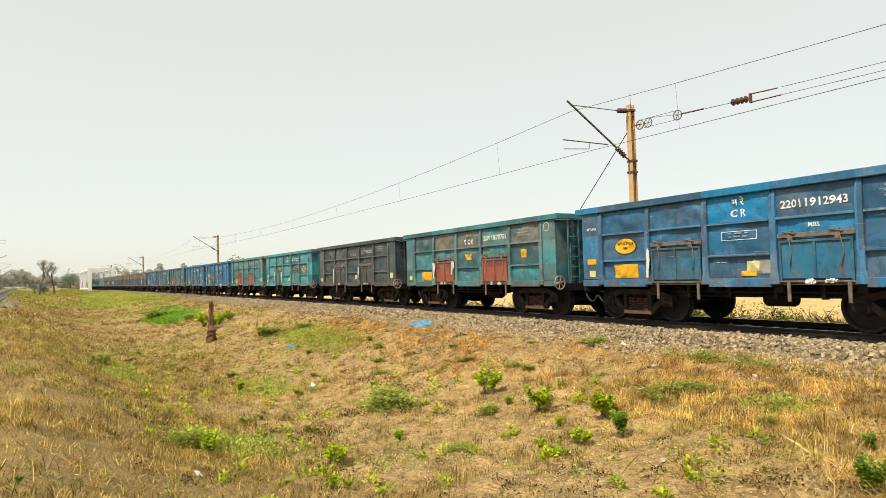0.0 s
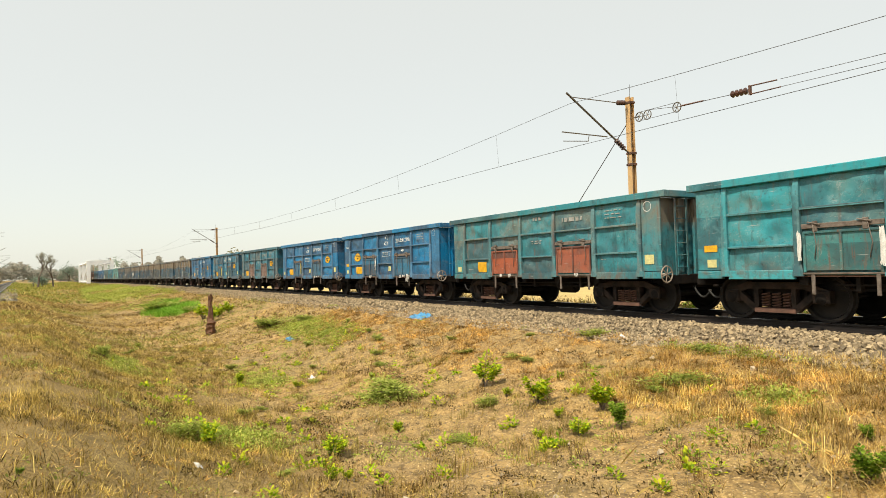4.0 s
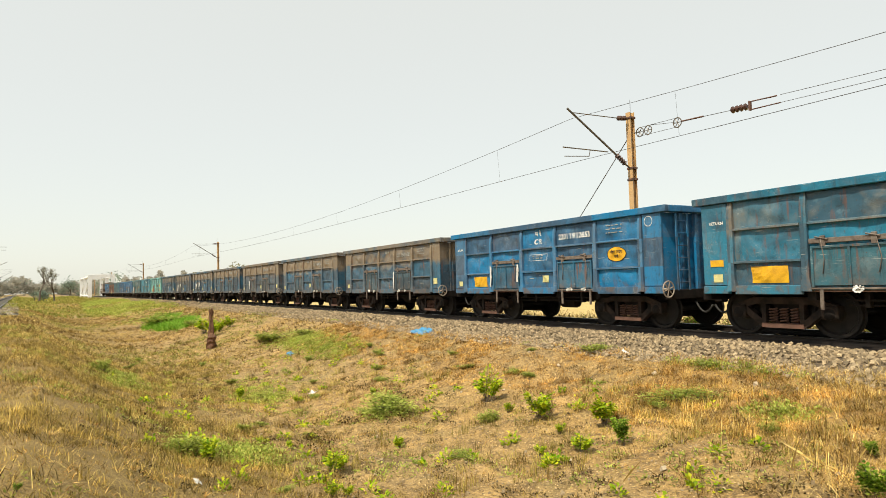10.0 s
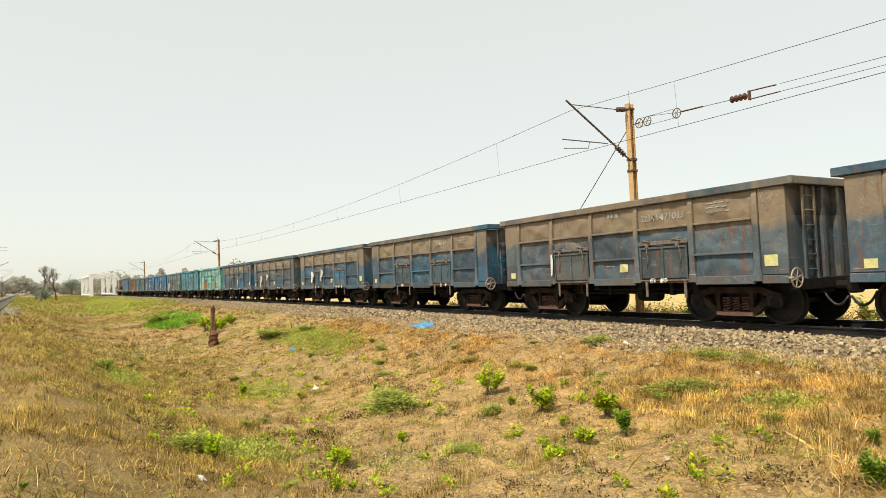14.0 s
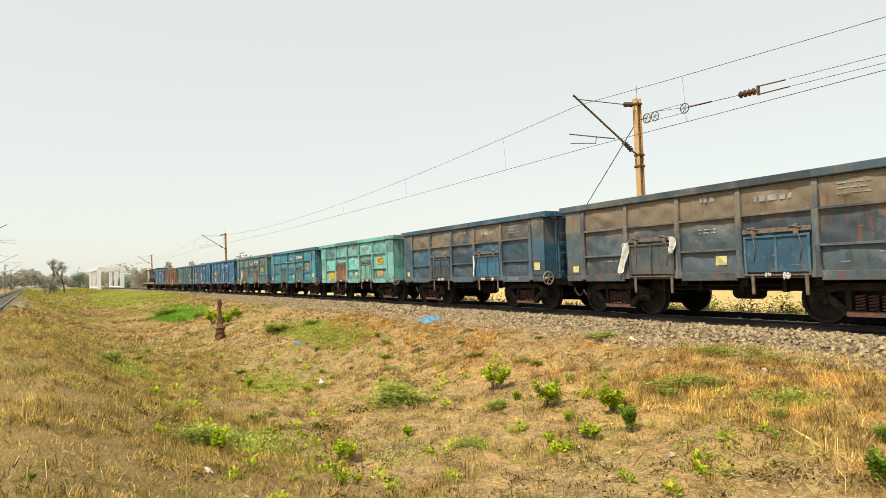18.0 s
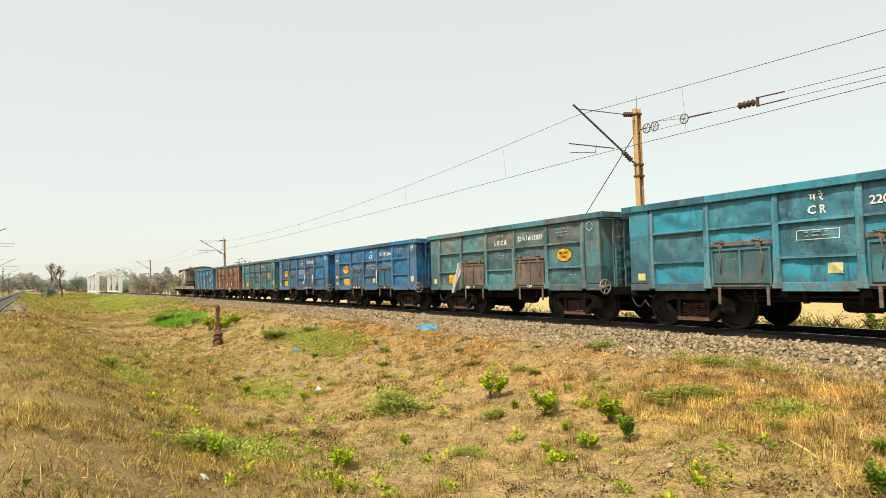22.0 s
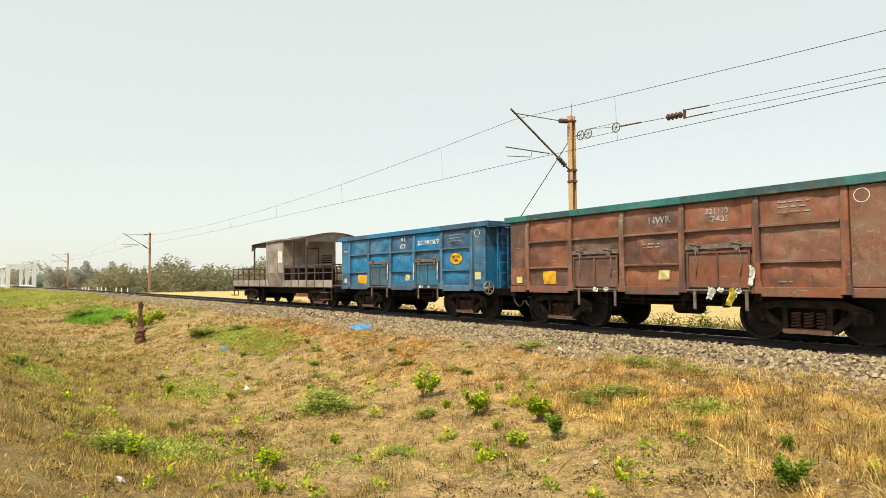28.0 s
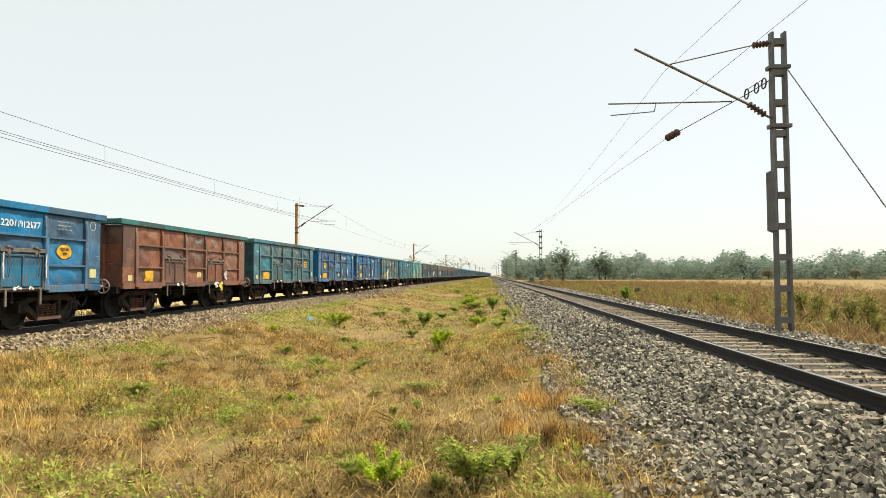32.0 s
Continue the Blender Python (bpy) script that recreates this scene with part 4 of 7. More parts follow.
def build_brake_van():
    v = thing("brake_van", "grey-brown guard's brake van with open railed platforms", "brake van")
    bm = bmesh.new()
    box(bm, -6.85, 6.85, -1.5, 1.5, 0.95, 1.05)
    part("deck", bm, M_VANDARK, v)
    for side in (-1, 1):
        y0, y1 = sorted((side * 1.5, side * 1.53))
        bm = bmesh.new()
        box(bm, -6.85, 6.85, y0, y1, 0.98, 1.32, 0.006)
        part("side_sill", bm, M_VAN, v)
        bm = bmesh.new()
        box(bm, -6.7, 6.7, min(side * 0.5, side * 0.62), max(side * 0.5, side * 0.62), 0.62, 0.95)
        part("sole_bar", bm, M_GEAR, v)
        for lo, hi in ((-6.85, -1.3), (1.3, 6.85)):
            n = 6
            bm = bmesh.new()
            for z in (2.02, 1.66):
                box(bm, lo, hi, min(side * 1.49, side * 1.53), max(side * 1.49, side * 1.53), z - 0.025, z + 0.025)
            part("hand_rail", bm, M_VANDARK, v)
            for i in range(n + 1):
                x = lo + (hi - lo) * i / n
                bm = bmesh.new()
                box(bm, x - 0.03, x + 0.03, min(side * 1.50, side * 1.545), max(side * 1.50, side * 1.545), 1.0, 2.05)
                part("rail_post", bm, M_VANDARK, v)
        for x in (-3.28, 2.35, 3.92):
            bm = bmesh.new()
            box(bm, x - 0.045, x + 0.045, min(side * 1.42, side * 1.495), max(side * 1.42, side * 1.495), 1.05, 3.32)
            part("roof_post", bm, M_VANDARK, v)
        for x in (-6.4, 6.3):
            bm = bmesh.new()
            box(bm, x - 0.4, x + 0.4, min(side * 1.45, side * 1.7), max(side * 1.45, side * 1.7), 0.72, 0.77)
            box(bm, x - 0.38, x + 0.38, min(side * 1.45, side * 1.68), max(side * 1.45, side * 1.68), 0.40, 0.45)
            for m in (-0.38, 0.36):
                box(bm, x + m, x + m + 0.03, min(side * 1.45, side * 1.5), max(side * 1.45, side * 1.5), 0.40, 1.0)
            part("footstep", bm, M_VANDARK, v)
    for x in (-6.85, 6.82):
        bm = bmesh.new()
        for z in (1.66, 2.02):
            box(bm, x, x + 0.03, -1.5, 1.5, z - 0.025, z + 0.025)
        for y in (-0.5, 0.5):
            box(bm, x, x + 0.03, y - 0.03, y + 0.03, 1.05, 2.02)
        part("end_rail", bm, M_VANDARK, v)
    # the full-width cabin and the recessed part behind the gangway
    bm = bmesh.new()
    box(bm, -1.3, 1.15, -1.52, 1.52, 1.05, 3.38, 0.01)
    part("cabin", bm, M_VAN, v, "grey sheet-steel cabin, stained")
    bm = bmesh.new()
    box(bm, 1.152, 1.166, -1.45, 1.45, 1.06, 1.95)
    part("lower_panel", bm, M_GEAR, v, "dark grey lower panel")
    bm = bmesh.new()
    for y0, y1, z0, z1 in ((-0.3, -0.25, 1.06, 3.0), (0.45, 0.5, 1.06, 3.0), (-0.3, 0.5, 3.0, 3.05)):
        box(bm, 1.152, 1.18, y0, y1, z0, z1)
    part("end_door", bm, M_VANDARK, v)
    bm = bmesh.new()
    box(bm, -1.0, 0.35, -1.535, -1.522, 1.75, 2.85)
    for a, b, c, d in ((-1.05, 0.4, 2.85, 2.9), (-1.05, 0.4, 1.70, 1.75), (-1.05, -1.0, 1.7, 2.9), (0.35, 0.4, 1.7, 2.9)):
        box(bm, a, b, -1.55, -1.52, c, d)
    part("cabin_door", bm, M_VAN, v)
    bm = bmesh.new()
    box(bm, 0.42, 1.0, -1.532, -1.522, 2.25, 2.85)
    part("window", bm, M_CLOTH, v, "pale blind in a small window")
    bm = bmesh.new()
    v8 = box(bm, -0.75, 1.1, -1.78, -1.52, 1.06, 1.72)
    for q in (v8[0], v8[4]):
        q.co.y = -1.55
    part("tool_box", bm, M_VAN, v)
    for k in range(6):
        bm = bmesh.new()
        box(bm, 1.155, 1.20, 0.7, 1.3, 2.0 + k * 0.12, 2.05 + k * 0.12)
        part("louvre_slat", bm, M_GEAR, v)
    # arched roof with eaves and end valances
    bm = bmesh.new()
    n = 12
    rows = []
    for x in np.linspace(-3.45, 4.1, 8):
        rows.append([bm.verts.new((x, y, 3.38 + 0.30 * math.cos(y / 1.62 * math.pi / 2) + (0.02 * math.sin(x * 2.1)))) for y in np.linspace(-1.6, 1.6, n)])
    for a, b in zip(rows, rows[1:]):
        for j in range(n - 1):
            bm.faces.new((a[j], b[j], b[j + 1], a[j + 1])).smooth = True
    bmesh.ops.solidify(bm, geom=list(bm.faces), thickness=0.05)
    part("roof", bm, M_VAN, v, "grey arched steel roof")
    for x in (-3.45, 4.05):
        bm = bmesh.new()
        top = [bm.verts.new((x + 0.02, y, 3.37 + 0.29 * math.cos(y / 1.62 * math.pi / 2))) for y in np.linspace(-1.58, 1.58, 12)]
        low = [bm.verts.new((x + 0.02, y, 3.22 if abs(y) < 1.3 else 2.95)) for y in np.linspace(-1.58, 1.58, 12)]
        for j in range(11):
            bm.faces.new((top[j], top[j + 1], low[j + 1], low[j]))
        bmesh.ops.solidify(bm, geom=list(bm.faces), thickness=0.03)
        part("valance", bm, M_VAN, v)
    for m in (-1, 1):
        bm = bmesh.new()
        box(bm, m * 6.9 - 0.06, m * 6.9 + 0.06, -1.4, 1.4, 0.75, 1.0)
        rod(bm, (m * 6.8, 0, 0.83), (m * 7.2, 0, 0.83), 0.1, 8)
        part("headstock", bm, M_GEAR, v)
    for x in (-4.6, 4.6):
        build_bogie(v, x)
    return v


VAN = build_brake_van()
TRAIN.append((VAN, LEAD - 24 * PITCH - 12.75))


def motions():
    ts = [float(t) for t in range(0, 33)]
    for w, s0 in TRAIN:
        half = 4.6 if w is VAN else 3.3
        walk(w, [(t, on_line(s0 + travelled(t), half)) for t in ts])
    # all wheels roll alike: key the two axles of one bogie, and let every bogie share them
    spin = [k / 15 for k in range(0, 481)]
    shared = {}
    for w, _ in TRAIN:
        for b in [c for c in w.children if c.name.split(".")[0] == "bogie"]:
            for o in [c for c in b.children if c.name.split(".")[0] == "wheelset"]:
                x = round(o.location.x, 1)
                if x not in shared:
                    walk(o, [(t, Matrix.Translation((x, 0, 0.5)) @ pose(0, 0, 0, 0, math.degrees(travelled(t) / 0.5), 0)) for t in spin])
                    shared[x] = o.animation_data
                else:
                    o.rotation_mode = "QUATERNION"
                    d = o.animation_data_create()
                    d.action = shared[x].action
                    d.action_slot = shared[x].action_slot


# ---------------------------------------------------------------- lettering and marks on the wagons
def on_side(x, z, lift=0.004):
    """The near side sheet's surface at a place, a little proud of it."""
    return -(1.515 + dent(x, z) + lift)


def drape(me, x, z, lift=0.012):
    """Lay a flat mesh (x right, y up) on the near side, its middle at (x, z)."""
    for v in me.vertices:
        px, pz = x + v.co.x, z + v.co.y
        v.co = (px, on_side(px, pz, lift), pz)


def attach(name, me, mat, w, label=""):
    me.materials.clear()
    me.materials.append(mat)
    ob = new(name, me)
    ob.parent = w
    if label:
        ob["label"] = label


def letter(w, words, x, z, height, mat=None, width=None, lift=0.014):
    me = TEXTS[words].copy()
    me.transform(Matrix.Scale(height, 4))
    if width:
        xs = [v.co.x for v in me.vertices]
        k = width / max(max(xs) - min(xs), 1e-3)
        for v in me.vertices:
            v.co.x *= k
    drape(me, x, z, lift)
    attach("lettering", me, mat or M_WHITE, w, "painted white lettering" if mat is None else "painted lettering")


def grid_mesh(name, wx, hz, nx, nz):
    xs, zs = np.linspace(-wx / 2, wx / 2, nx + 1), np.linspace(-hz / 2, hz / 2, nz + 1)
    v = [(x, z, 0) for x in xs for z in zs]
    f = []
    for i in range(nx):
        for j in range(nz):
            f.append((i * (nz + 1) + j, (i + 1) * (nz + 1) + j, (i + 1) * (nz + 1) + j + 1, i * (nz + 1) + j + 1))
    me = bpy.data.meshes.new(name)
    me.from_pydata(v, [], f)
    return me


def plate(w, name, x, z, wx, hz, mat, lift=0.009, label=""):
    me = grid_mesh(name, wx, hz, 10, 5)
    drape(me, x, z, lift)
    attach(name, me, mat, w, label)


def bars(w, x, z, wx, rows, height=0.035, gap=0.065, mat=None):
    """Writing too small to read: short bars."""
    rnd = random.Random(int(x * 100 + z * 1000))
    verts, faces = [], []
    for k in range(rows):
        px = -wx / 2
        while px < wx / 2 - 0.05:
            l = min(rnd.uniform(0.06, 0.2), wx / 2 - px)
            zz = -k * gap
            n = len(verts)
            verts += [(px, zz, 0), (px + l, zz, 0), (px + l, zz + height, 0), (px, zz + height, 0)]
            faces.append((n, n + 1, n + 2, n + 3))
            px += l + rnd.uniform(0.03, 0.08)
    me = bpy.data.meshes.new("small_writing")
    me.from_pydata(verts, [], faces)
    drape(me, x, z, 0.016)
    attach("small_writing", me, mat or M_WHITE, w, "small painted writing")


def ellipse(w, x, z, a, b, mat, words=()):
    for name, k, m, lift in (("emblem_outline", 1.0, M_BLACK, 0.012), ("emblem", 0.93, mat, 0.016)):
        n = 28
        v = [(0, 0, 0)] + [(math.cos(2 * math.pi * i / n) * a * k * q, math.sin(2 * math.pi * i / n) * b * k * q, 0) for q in (0.33, 0.67, 1.0) for i in range(n)]
        f = [(0, 1 + i, 1 + (i + 1) % n) for i in range(n)] + [(1 + n * k + i, 1 + n * (k + 1) + i, 1 + n * (k + 1) + (i + 1) % n, 1 + n * k + (i + 1) % n) for k in (0, 1) for i in range(n)]
        me = bpy.data.meshes.new(name)
        me.from_pydata(v, [], f)
        drape(me, x, z, lift)
        attach(name, me, m, w, "yellow oval emblem" if name == "emblem" else "")
    if words:
        for i, t in enumerate(words):
            letter(w, t, x, z + 0.06 - 0.13 * i, 0.075, M_BLACK, lift=0.021)
    else:
        bars(w, x, z + 0.04, a * 1.2, 2, 0.035, 0.10, M_BLACK)


def cloth(w, x, z, wx, hz, seed, mat, lean=0.0, out=0.05):
    """A torn rag of sheet hanging on a door."""
    r = np.random.RandomState(seed)
    nx, nz = 6, 12
    v, f = [], []
    for i in range(nx + 1):
        for j in range(nz + 1):
            u, t = i / nx - 0.5, j / nz
            wide = wx * (0.55 + 0.6 * t * (1 - t) * 2 + 0.25 * r.uniform(-1, 1) * (t > 0.85))
            v.append((x + u * wide + lean * t * hz, -1.66 - out * (0.4 + math.sin(u * 7 + t * 5)) - 0.02 * r.uniform(0, 1), z - t * hz + 0.03 * r.uniform(-1, 1)))
    for i in range(nx):
        for j in range(nz):
            f.append((i * (nz + 1) + j, (i + 1) * (nz + 1) + j, (i + 1) * (nz + 1) + j + 1, i * (nz + 1) + j + 1))
    me = bpy.data.meshes.new("torn_cloth")
    me.from_pydata(v, [], f)
    for q in me.polygons:
        q.use_smooth = True
    attach("torn_cloth", me, mat, w, "torn white plastic cloth caught on the door")


HINDI = {0, 3, 5, 6, 7, 8, 9, 18, 20, 21, 24}
RETURN = {0, 5, 8, 9, 20, 21, 22, 24}
OVAL_LEFT = {0: TWIN, 5: TWIN, 20: TWIN, 21: TWIN}
OVAL_RIGHT = {3, 6, 7, 8, 9, 17, 18, 19, 22, 24}
YELLOW_LOW = {0, 1, 5, 6, 7, 8, 9, 17, 19, 20, 21, 22, 23, 24, 4}


def stencil(w, x, z, wx, hz, mat):
    """A thin painted outline round small writing."""
    for a, b, c, d in ((-wx / 2, wx / 2, hz / 2 - 0.012, hz / 2), (-wx / 2, wx / 2, -hz / 2, -hz / 2 + 0.012), (-wx / 2, -wx / 2 + 0.012, -hz / 2, hz / 2), (wx / 2 - 0.012, wx / 2, -hz / 2, hz / 2)):
        me = grid_mesh("stencil_line", b - a, d - c, 8 if b - a > d - c else 1, 1)
        drape(me, x + (a + b) / 2, z + (c + d) / 2, 0.016)
        attach("stencil_line", me, mat, w)


def mark_wagon(k, w):
    rnd = random.Random(100 + k)
    wt = M_WHITE if k not in (2, 7, 10, 11, 12, 13, 14, 15, 16) else M_FADED
    if k in NUMBERS:
        letter(w, NUMBERS[k], 1.70, 2.62, 0.165, wt, 1.34 if len(NUMBERS[k]) > 9 else 1.0)
    elif k not in (2, 23):
        bars(w, 1.70, 2.62, 0.9, 1, 0.12, 0.1, M_FADED)
    if k in OWNER:
        letter(w, " ".join(OWNER[k]), 0.05, 2.55, 0.17, wt)
    if k in HINDI:
        letter(w, "\u092e \u0930\u0947", 0.05, 2.80, 0.15, wt)
    elif k not in (2, 23):
        bars(w, 0.05, 2.76, 0.4, 1, 0.11, 0.1, M_FADED)
    if k == 23:
        letter(w, "NWR", 0.25, 2.66, 0.16, M_FADED, 0.62)
        letter(w, "221110", 1.70, 2.74, 0.12, M_FADED, 0.5)
        letter(w, "87435", 1.72, 2.57, 0.12, M_FADED, 0.5)
    if k in (0, 5):
        letter(w, "MBS", 1.70, 2.17, 0.09, wt)
    if k in RETURN:
        letter(w, "RETURN", -4.5, 2.53, 0.07, wt, lift=0.055)
    if k == 16:
        letter(w, "BOXNHL", 3.3, 1.02, 0.11, wt, lift=0.10)
    bars(w, 3.3, 2.78, 0.6, 3, 0.026, 0.10, M_FADED)
    bars(w, -4.52, 2.70, 0.34, 2, 0.05, 0.1, wt) if k not in RETURN else bars(w, -4.52, 2.66, 0.34, 1, 0.05, 0.1, wt)
    if k not in (2, 10, 12, 13):
        bars(w, 0.05, 2.10, 0.5, 2, 0.03, 0.075, M_FADED)
    if k in OVAL_LEFT:
        ellipse(w, -3.28, 2.0, 0.38, 0.215, M_YELLOW, OVAL_LEFT[k])
    if k in OVAL_RIGHT:
        ellipse(w, 3.33, 2.0, 0.345 if k != 18 else 0.28, 0.205 if k != 18 else 0.25, M_YELLOW if k not in (3, 18) else M_TAN, TWIN_HINDI)
    if k == 1:
        plate(w, "yellow_mark", 3.3, 2.0, 0.28, 0.26, M_YELLOW)
        plate(w, "yellow_mark", 0.05, 2.0, 0.42, 0.2, M_YELLOW)
    if k == 17:
        plate(w, "yellow_mark", 3.38, 1.36, 0.62, 0.26, M_TAN, label="faded orange painted panel")
    if k in YELLOW_LOW:
        plate(w, "yellow_mark", -3.23 + rnd.uniform(-0.1, 0.2), 1.34, 0.83 if k not in (23, 4) else 0.5, 0.36, M_YELLOW, label="yellow painted panel")
    if k % 3 != 1:
        plate(w, "route_card", 0.35, 1.38, 0.30, 0.21, M_PALEY, 0.014, "pale yellow route card")
    plate(w, "route_card", -4.5, 1.28, 0.24, 0.18, M_PALEY, 0.06)
    if k in (0, 5, 8, 3, 20):
        plate(w, "yellow_mark", -4.52, 1.62, 0.34, 0.15, M_YELLOW, 0.055)
    if k == 0:
        plate(w, "rust_patch", 0.62, 1.36, 0.5, 0.3, M_FADED, 0.012)
        plate(w, "yellow_mark", 0.25, 1.22, 0.36, 0.11, M_YELLOW, 0.016)
    # circle stamp on the trailing corner
    n = 20
    v = [(math.cos(2 * math.pi * i / n) * q, math.sin(2 * math.pi * i / n) * q, 0) for q in (0.12, 0.135) for i in range(n)]
    me = bpy.data.meshes.new("circle_stamp")
    me.from_pydata(v, [], [(i, n + i, n + (i + 1) % n, (i + 1) % n) for i in range(n)])
    drape(me, 4.5, 2.78, 0.055)
    attach("circle_stamp", me, wt, w)
    if k in (20, 21):
        letter(w, "NP", 4.5, 2.78, 0.12, wt, lift=0.056)
    else:
        bars(w, 4.5, 2.76, 0.14, 1, 0.06, 0.1, wt)
    # tare figures low on the trailing corner and beside the ladder
    if k % 2 == 0:
        plate(w, "route_card", 4.52, 1.42, 0.30, 0.24, M_PALEY, 0.06, "pale yellow route card")
    bars(w, -3.35, 1.03, 0.5, 1, 0.06, 0.1, M_FADED) if k % 3 == 0 else None
    if k in (0, 5, 6, 8, 9, 18, 20, 21):
        stencil(w, 0.05, 2.06, 0.86, 0.20, wt)
    # pale scrapes left by the loading shovels
    for _ in range(3):
        x, z = rnd.uniform(-3.9, 3.9), rnd.uniform(1.2, 1.55)
        bars(w, x, z, rnd.uniform(0.15, 0.4), 1, 0.02, 0.1, M_FADED)


M_FADED = speckled("faded_white_marking", (0.36, 0.36, 0.34), (0.22, 0.23, 0.22), 9, 0.7)
M_TAN = speckled("faded_orange_marking", (0.58, 0.34, 0.13), (0.44, 0.27, 0.12), 5, 0.7)


rnd_rag = random.Random(61)
M_RAGY = speckled("yellow_rag", (0.72, 0.60, 0.08), (0.5, 0.4, 0.05), 9, 0.9)


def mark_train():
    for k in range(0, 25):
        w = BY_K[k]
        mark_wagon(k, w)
        rnd = random.Random(500 + k)
        for o in w.children:
            kind = o.name.split(".")[0]
            base = o.color[:]
            tone = rnd.uniform(0.92, 1.08)
            o.color = (base[0] * tone, base[1] * tone, base[2] * tone, min(1.0, base[3] * rnd.uniform(0.75, 1.3)))
            door = {1: (0.25, 0.060, 0.032), 4: (0.28, 0.070, 0.035), 7: (0.17, 0.105, 0.09), 19: (0.15, 0.095, 0.07)}.get(k)
            # dust grey on raised members also stands in for the light they catch
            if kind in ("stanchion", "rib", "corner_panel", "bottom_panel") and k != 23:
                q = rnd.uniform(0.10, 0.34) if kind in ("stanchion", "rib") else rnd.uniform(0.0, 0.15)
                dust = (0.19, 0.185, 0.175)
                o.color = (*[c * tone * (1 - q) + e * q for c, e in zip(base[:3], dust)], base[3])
            if kind == "flap_door":
                if k == 17 and o.data.vertices[0].co.x < 0:
                    door = (0.30, 0.13, 0.06)
                if k in (14, 15, 16) and o.data.vertices[0].co.x > 0:
                    door = (0.012, 0.14, 0.27)
                for c in (o, *o.children):
                    c.color = (*door, 0.35) if door else (base[0] * 0.8 + 0.012, base[1] * 0.72 + 0.01, base[2] * 0.62 + 0.01, 1.0)
            if kind == "top_rim":
                if k == 23:
                    o.color = (0.02, 0.14, 0.14, 0.4)
                elif k < 25:
                    o.color = (base[0] * 0.9, base[1] * 0.95, base[2] * 0.95, base[3] * 0.8)
    cloth(BY_K[14], -2.45, 1.95, 0.38, 0.62, 1, M_CLOTH, 0.15)
    cloth(BY_K[14], -0.82, 2.02, 0.22, 0.60, 2, M_CLOTH)
    cloth(BY_K[15], -2.42, 1.95, 0.30, 0.80, 3, M_CLOTH, -0.2)
    cloth(BY_K[15], -0.9, 2.0, 0.24, 0.40, 4, M_CLOTH)
    cloth(BY_K[19], -2.45, 1.98, 0.26, 1.15, 5, M_CLOTH, -0.35, 0.08)
    cloth(BY_K[23], 1.6, 1.10, 0.22, 0.24, 6, M_CLOTH)
    cloth(BY_K[23], 2.1, 1.10, 0.24, 0.36, 7, M_RAGY, -0.2)
    cloth(BY_K[23], 2.5, 1.55, 0.14, 0.40, 8, M_CLOTH)
    cloth(BY_K[5], 2.35, 1.12, 0.30, 0.30, 9, M_CLOTH)
    cloth(BY_K[1], -2.36, 1.85, 0.12, 0.6, 10, M_CLOTH, 0.1)
    for x in (0.98, 2.44, -0.86):
        cloth(BY_K[24], x, 1.92, 0.05, 0.62, 40, M_CLOTH, 0, 0.01)
    cloth(BY_K[1], -0.9, 1.9, 0.12, 0.5, 11, M_CLOTH)
    for k in range(25):
        for x in ((-1.65, 1.72) if k % 3 else (1.72,)):
            u = rnd_rag.uniform(-0.35, 0.2)
            while u < 0.5:
                l = rnd_rag.uniform(0.12, 0.34)
                cloth(BY_K[k], x + u, 1.085, l, rnd_rag.uniform(0.06, 0.12), rnd_rag.randrange(999), M_CLOTH, 0, 0.01)
                u += l + rnd_rag.uniform(0.08, 0.35)
    # strips wedged along the door edges
    for k, x, mat in ((9, -2.42, M_CLOTH), (9, -0.90, M_CLOTH), (8, -0.86, M_RAGY), (6, -0.88, M_RAGY), (3, -2.42, M_CLOTH), (3, -0.90, M_CLOTH), (2, -2.42, M_CLOTH), (2, 0.95, M_CLOTH),
                      (20, 0.95, M_CLOTH), (21, 0.95, M_CLOTH), (21, 2.47, M_CLOTH), (10, 0.95, M_CLOTH), (12, -2.42, M_CLOTH), (16, 0.95, M_CLOTH), (5, -0.90, M_CLOTH), (0, -2.42, M_CLOTH)):
        cloth(BY_K[k], x, 1.88, rnd_rag.uniform(0.07, 0.13), rnd_rag.uniform(0.5, 0.8), rnd_rag.randrange(999), mat, rnd_rag.uniform(-0.03, 0.03), 0.015)


mark_train()


